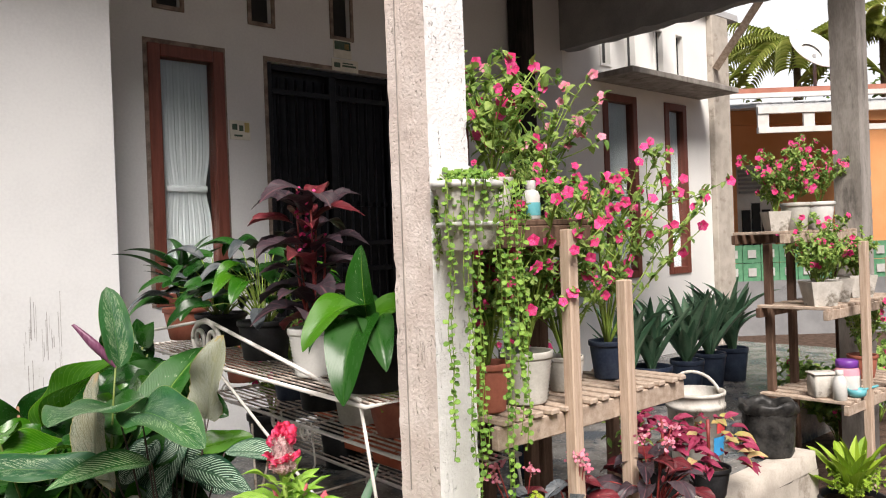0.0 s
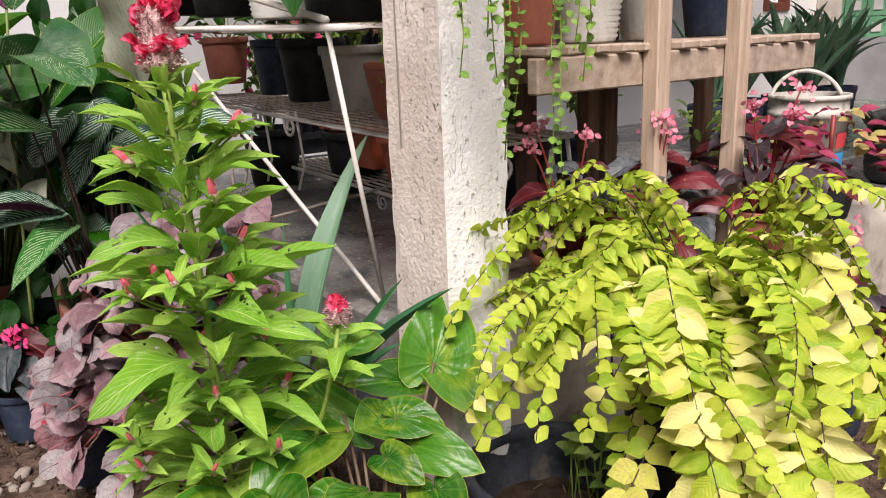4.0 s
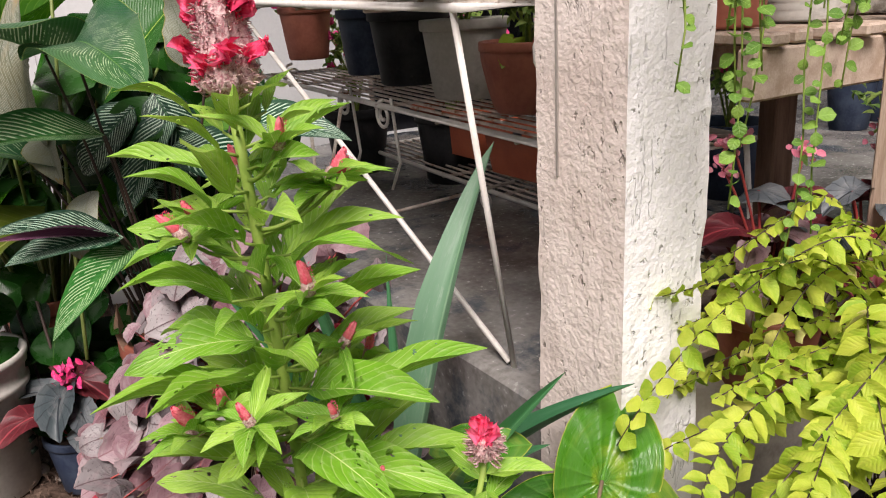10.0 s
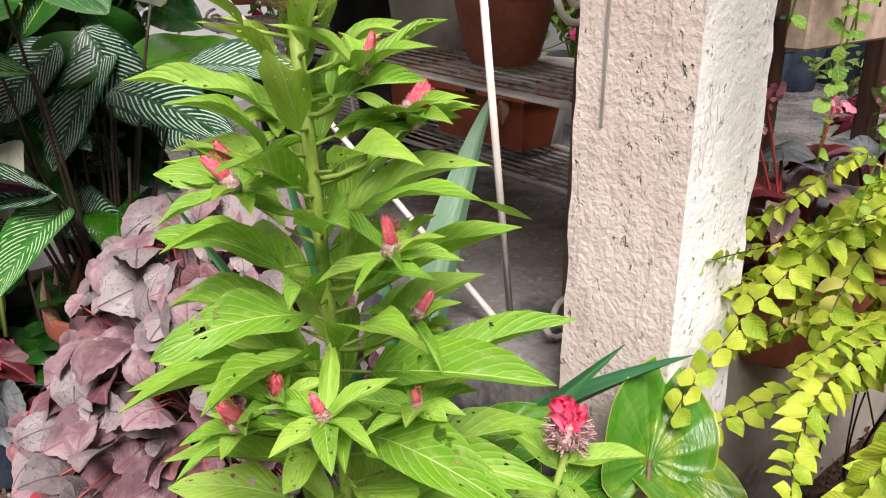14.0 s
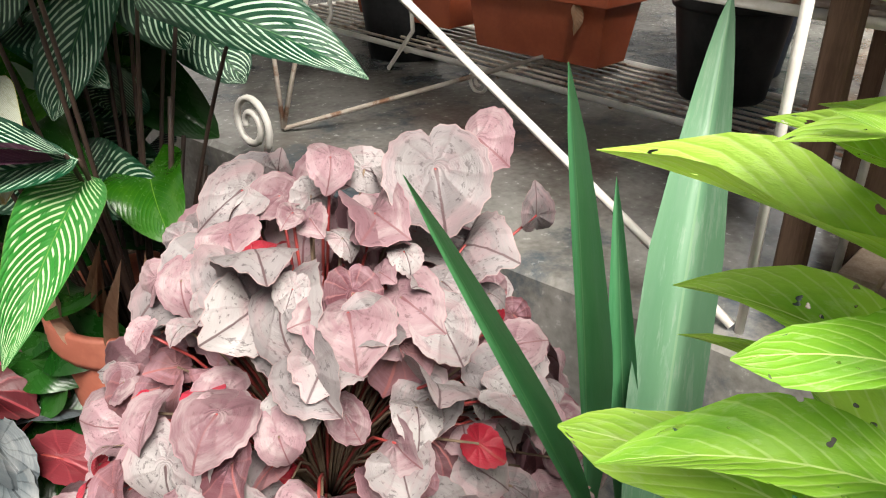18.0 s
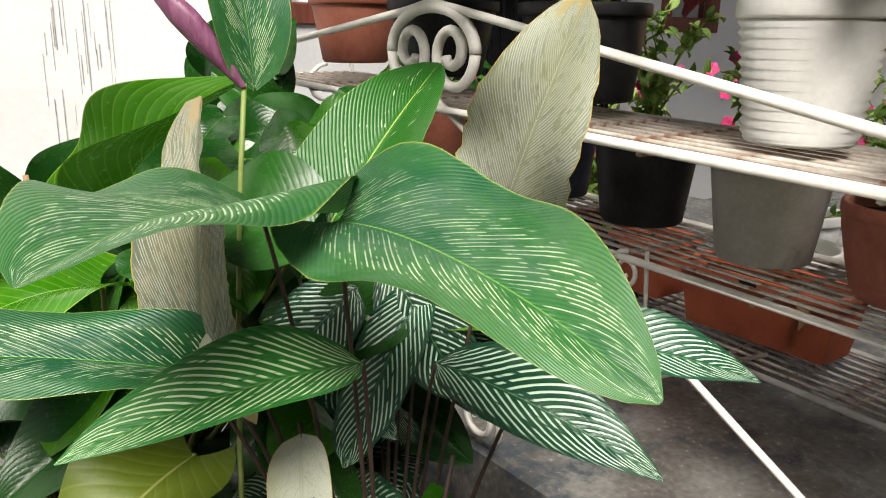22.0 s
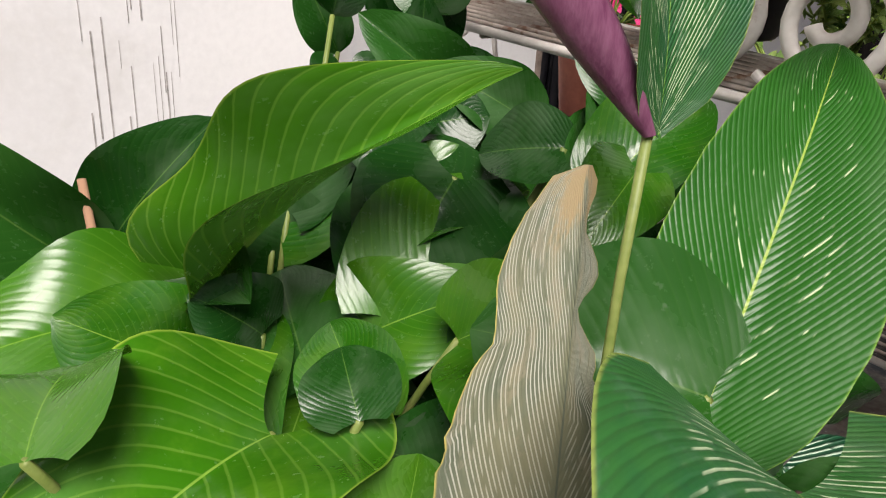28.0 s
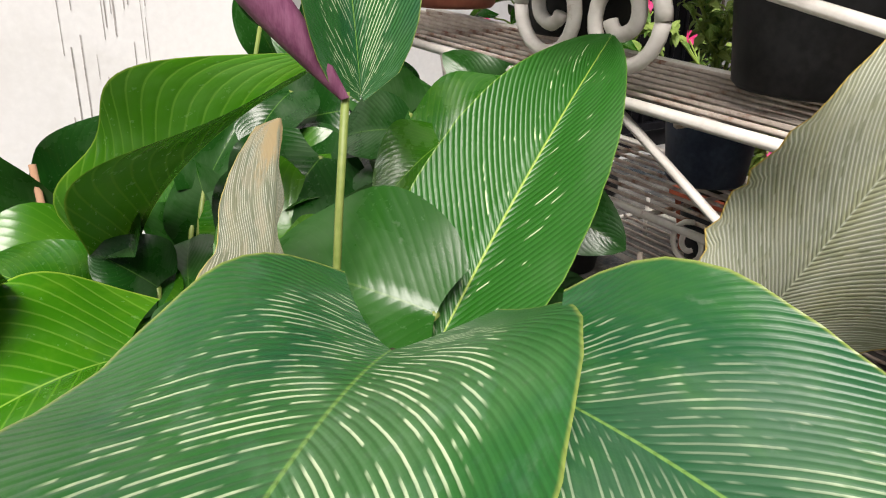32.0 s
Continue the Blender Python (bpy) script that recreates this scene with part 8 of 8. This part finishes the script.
for k, mt, b, e, w in (("glossy_b", "peace_dark", (-1.598, 3.355, 0.855), (-1.672, 3.517, 0.926), 0.17),
                       ("glossy", "peace_dark", (-1.447, 3.498, 1.078), (-1.517, 3.406, 0.943), 0.20),
                       ("glossy_b", "peace", (-1.515, 3.268, 0.876), (-1.581, 3.382, 0.928), 0.12),
                       ("glossy", "peace_dark", (-1.524, 3.612, 1.149), (-1.569, 3.527, 1.068), 0.13),
                       ("glossy", "peace", (-1.755, 3.363, 0.868), (-1.861, 3.292, 0.961), 0.17),
                       ("glossy_b", "peace_dark", (-1.407, 3.205, 0.854), (-1.508, 3.238, 0.868), 0.15),
                       ("glossy", "peace", (-1.256, 3.371, 1.140), (-1.319, 3.288, 1.078), 0.10),
                       ("glossy_b", "peace_dark", (-1.322, 3.468, 1.132), (-1.420, 3.509, 1.106), 0.10)):
    pl(k, mt, b, e, (0, -0.8, 0.6), w)
pl("glossy", "peace_dark", (-1.73, 3.64, 0.86), (-1.72, 3.66, 1.02), (0, -0.9, 0.4), 0.16)
pl("glossy_b", "peace_dark", (-1.66, 3.62, 0.88), (-1.69, 3.6, 1.03), (0, -0.9, 0.4), 0.15)
for i in range(24):  # tall leaves in the corner by the rack, darkened for its shade
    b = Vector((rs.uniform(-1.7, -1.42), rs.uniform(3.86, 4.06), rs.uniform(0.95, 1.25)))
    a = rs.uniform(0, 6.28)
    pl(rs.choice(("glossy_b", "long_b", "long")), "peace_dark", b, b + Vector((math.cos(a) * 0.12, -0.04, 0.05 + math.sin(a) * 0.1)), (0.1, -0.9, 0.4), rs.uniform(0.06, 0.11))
for i in range(26):  # dark leaves added for the deep shade between the plant and the rack
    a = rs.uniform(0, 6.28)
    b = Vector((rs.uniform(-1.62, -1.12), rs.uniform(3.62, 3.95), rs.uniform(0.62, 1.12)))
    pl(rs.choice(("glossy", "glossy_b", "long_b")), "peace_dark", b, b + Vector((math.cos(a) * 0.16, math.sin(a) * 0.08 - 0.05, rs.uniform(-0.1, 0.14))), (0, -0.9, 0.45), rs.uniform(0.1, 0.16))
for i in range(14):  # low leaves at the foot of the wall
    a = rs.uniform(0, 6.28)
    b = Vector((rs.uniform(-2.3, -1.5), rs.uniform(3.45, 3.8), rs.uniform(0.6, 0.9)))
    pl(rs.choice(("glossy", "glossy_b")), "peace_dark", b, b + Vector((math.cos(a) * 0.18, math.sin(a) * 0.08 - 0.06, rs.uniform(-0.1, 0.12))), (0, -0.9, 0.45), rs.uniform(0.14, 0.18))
stick = thing("dry_stick", (-1.93, 3.54, 0.0), "bare dry stick leaning among the leaves", "stick")
part("stick", tube([(0.06, -0.02, 0.02), (0.02, 0.0, 0.6), (-0.02, 0.02, 1.02)], 0.008, 6, r1=0.006), "fallen", stick)

# ---- bucket and dark begonia at the far left ----
p = Vector((-1.62, 2.9, 0.0))
t = thing("plastic_bucket", p, "grey-white ribbed plastic bucket with faded print", "bucket")
part("body", lathe([(0.12, 0), (0.125, 0.005), (0.14, 0.28), (0.15, 0.285), (0.15, 0.3), (0.144, 0.305), (0.145, 0.335), (0.153, 0.34), (0.153, 0.355), (0.158, 0.36), (0.158, 0.375), (0.148, 0.375), (0.135, 0.25), (0.12, 0.02), (0, 0.02)], 36), "grey_pot", t)
part("soil", lathe([(0.138, 0.27), (0.0, 0.275)], 24), "pot_soil", t)
for i in range(4):
    part("print", tube([(0.131 + 0.002 * i, -0.0 + 0.02, 0.1 + i * 0.035), (0.128 + 0.002 * i, 0.04, 0.1 + i * 0.035)], 0.008, 4), "ink", t)
p = Vector((-1.36, 2.95, 0.0))
t = potted("begonia", p, 0.09, 0.16, "blue_pot", "dark silver-leaved begonia with red stems in a small pot")
stalked(t, p, 0.13, 14, 0.15, 0.2, 0.1, ("bego", "bego_b"), ("silver_dark", "silver_dark", "maroon"), rs, "stem_red", ratio=0.85)
fb = Batch()
for i in range(30):
    q = p + Vector((rs.gauss(0.03, 0.022), rs.gauss(-0.03, 0.018), 0.33 + rs.uniform(-0.025, 0.025)))
    fb.add("disc", aim(q, q + rvec(rs, 0.02), (0, -1, 0.3), 0.014))
fb.build("blossom", "petal", t)
p = Vector((-1.02, 2.72, 0.0))
t = potted("leafy_pot", p, 0.1, 0.2, "blue_pot", "dark blue pot with small green leaves beside the begonia")
stalked(t, p, 0.17, 10, 0.1, 0.14, 0.08, ("glossy", "glossy_b"), ("peace", "peace_dark"), rs, ratio=0.6)

# added low growth between the pots, its dark colour standing for shade
t = thing("shade_foliage", (-1.35, 3.1, 0.0), "added broad leaves coloured dark for the shade between the pots", "foliage")
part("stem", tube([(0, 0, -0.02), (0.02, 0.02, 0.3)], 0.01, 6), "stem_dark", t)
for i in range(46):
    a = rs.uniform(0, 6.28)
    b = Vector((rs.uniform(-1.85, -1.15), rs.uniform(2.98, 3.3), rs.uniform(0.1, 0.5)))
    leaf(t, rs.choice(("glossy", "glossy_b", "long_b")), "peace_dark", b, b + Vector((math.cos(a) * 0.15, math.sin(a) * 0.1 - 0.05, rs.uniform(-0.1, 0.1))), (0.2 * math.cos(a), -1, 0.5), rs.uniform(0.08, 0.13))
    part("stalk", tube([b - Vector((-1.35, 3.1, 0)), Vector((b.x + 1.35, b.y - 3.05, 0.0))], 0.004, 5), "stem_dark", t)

# ---- small things on the soil ----
rs = random.Random(131)
p = Vector((0.22, 1.9, 0.0))
t = thing("brick_block", pose(0.22, 2.03, -0.01, 0, 0, -38), "grey mud-stained brick lying on the soil", "brick")
part("block", new_box(-0.12, 0.12, -0.055, 0.055, 0, 0.075, bevel=0.006), "brick", t, smooth=False)
t = thing("flat_stone", (0.38, 2.14, 0.0), "round grey concrete lump with a hollow", "stone")
part("stone", lathe([(0.07, -0.02), (0.09, 0.03), (0.085, 0.06), (0.07, 0.07), (0.05, 0.05), (0, 0.045)], 30, 0.03), "mud_pot", t)
PEB = []
for k in range(6):
    bm = bmesh.new()
    bmesh.ops.create_icosphere(bm, subdivisions=2, radius=1)
    for v in bm.verts:
        v.co = Vector((v.co.x, v.co.y * 0.8, v.co.z * 0.6)) * (1 + 0.25 * noise.noise(v.co * 1.3 + Vector((k * 7, 0, 0))))
    me = bpy.data.meshes.new("stone")
    bm.to_mesh(me), bm.free()
    me.polygons.foreach_set("use_smooth", [True] * len(me.polygons))
    me.materials.append(M["stone_pale" if k == 0 else "stone"])
    PEB.append(me)
for i in range(260):
    g = i % 5
    if g < 2:
        x, y = rs.gauss(-1.35, 0.28), rs.gauss(2.72, 0.16)
    elif g == 2:
        x, y = rs.gauss(0.75, 0.2), rs.gauss(2.35, 0.25)
    elif g == 3:
        x, y = rs.uniform(0.8, 2.6), rs.uniform(2.6, 4.0)
    else:
        x, y = rs.uniform(-1.6, 0.9), rs.uniform(1.3, 2.6)
    s = rs.uniform(0.008, 0.03) * (1.4 if g in (2, 3) else 1)
    ob = new("stone", PEB[0 if g == 2 and i % 3 else rs.randrange(6)])
    ob.matrix_basis = pose(x, y, s * 0.2, rs.uniform(0, 40), rs.uniform(0, 40), rs.uniform(0, 360)) @ Matrix.Diagonal((s, s, s, 1))
    tagged(ob, "small rounded stone on the soil", "stone", "stones on the soil")
gb = bmesh.new()
for i in range(14000):
    x, y = rs.uniform(-1.9, 1.6), rs.uniform(1.1, 3.2)
    s = rs.uniform(0.002, 0.012) * (0.6 + 0.8 * rs.random())
    q = [gb.verts.new((x + s * rs.uniform(-1, 1), y + s * rs.uniform(-1, 1), rs.uniform(0.0, 0.02) + s * k)) for k in (0.2, 1.2, 0.5, 0.9)]
    for tri in ((0, 1, 2), (0, 2, 3), (0, 3, 1), (1, 3, 2)):
        gb.faces.new([q[k] for k in tri])
tagged(part("soil_crumbs", gb, "soil", smooth=False), "crumbs of earth and grit", "grit", kind="stuff")
for i, (x, y, z, ln) in enumerate(((-0.3, 1.98, 0.02, 0.1), (-0.12, 1.86, 0.02, 0.16), (-0.02, 1.9, 0.02, 0.13), (-0.6, 2.2, 0.05, 0.12), (-0.55, 2.3, 0.1, 0.15), (-1.2, 2.5, 0.01, 0.07), (-0.4, 1.75, 0.01, 0.06), (0.6, 2.0, 0.01, 0.08), (1.4, 3.2, 0.01, 0.09), (-0.5, 2.35, 0.14, 0.12))):
    a = rs.uniform(0, 6.28)
    ob = leaf(None, "folded", "fallen", (x, y, z), (x + ln * math.cos(a), y + ln * math.sin(a), z + 0.03), (0.2, -0.3, 1), ln * 0.5, "fallen_leaf")
    tagged(ob, "dry curled brown leaf fallen on the soil", "fallen leaf", "fallen leaves")
ob = leaf(None, "folded", "fallen", rw(-0.86, 0.87, 0.66), rw(-0.85, 0.862, 0.585), (0.2, -1, 0.2), 0.035, "fallen_leaf")
tagged(ob, "dry tan leaf caught on the planter's rim", "fallen leaf", "fallen leaves")
p = Vector((0.02, 2.1, 0.0))
t = thing("seedling", p, "small green seedling growing in the soil", "seedling")
part("stem", tube([(0, 0, -0.01), (0, 0, 0.08)], 0.002, 5), "stem_green", t)
for i in range(7):
    a = i * 2.4
    b = p + Vector((0, 0, 0.04 + 0.008 * i))
    leaf(t, "glossy", "bush", b, b + Vector((0.06 * math.cos(a), 0.06 * math.sin(a), 0.02)), (0, -0.3, 1), 0.035)
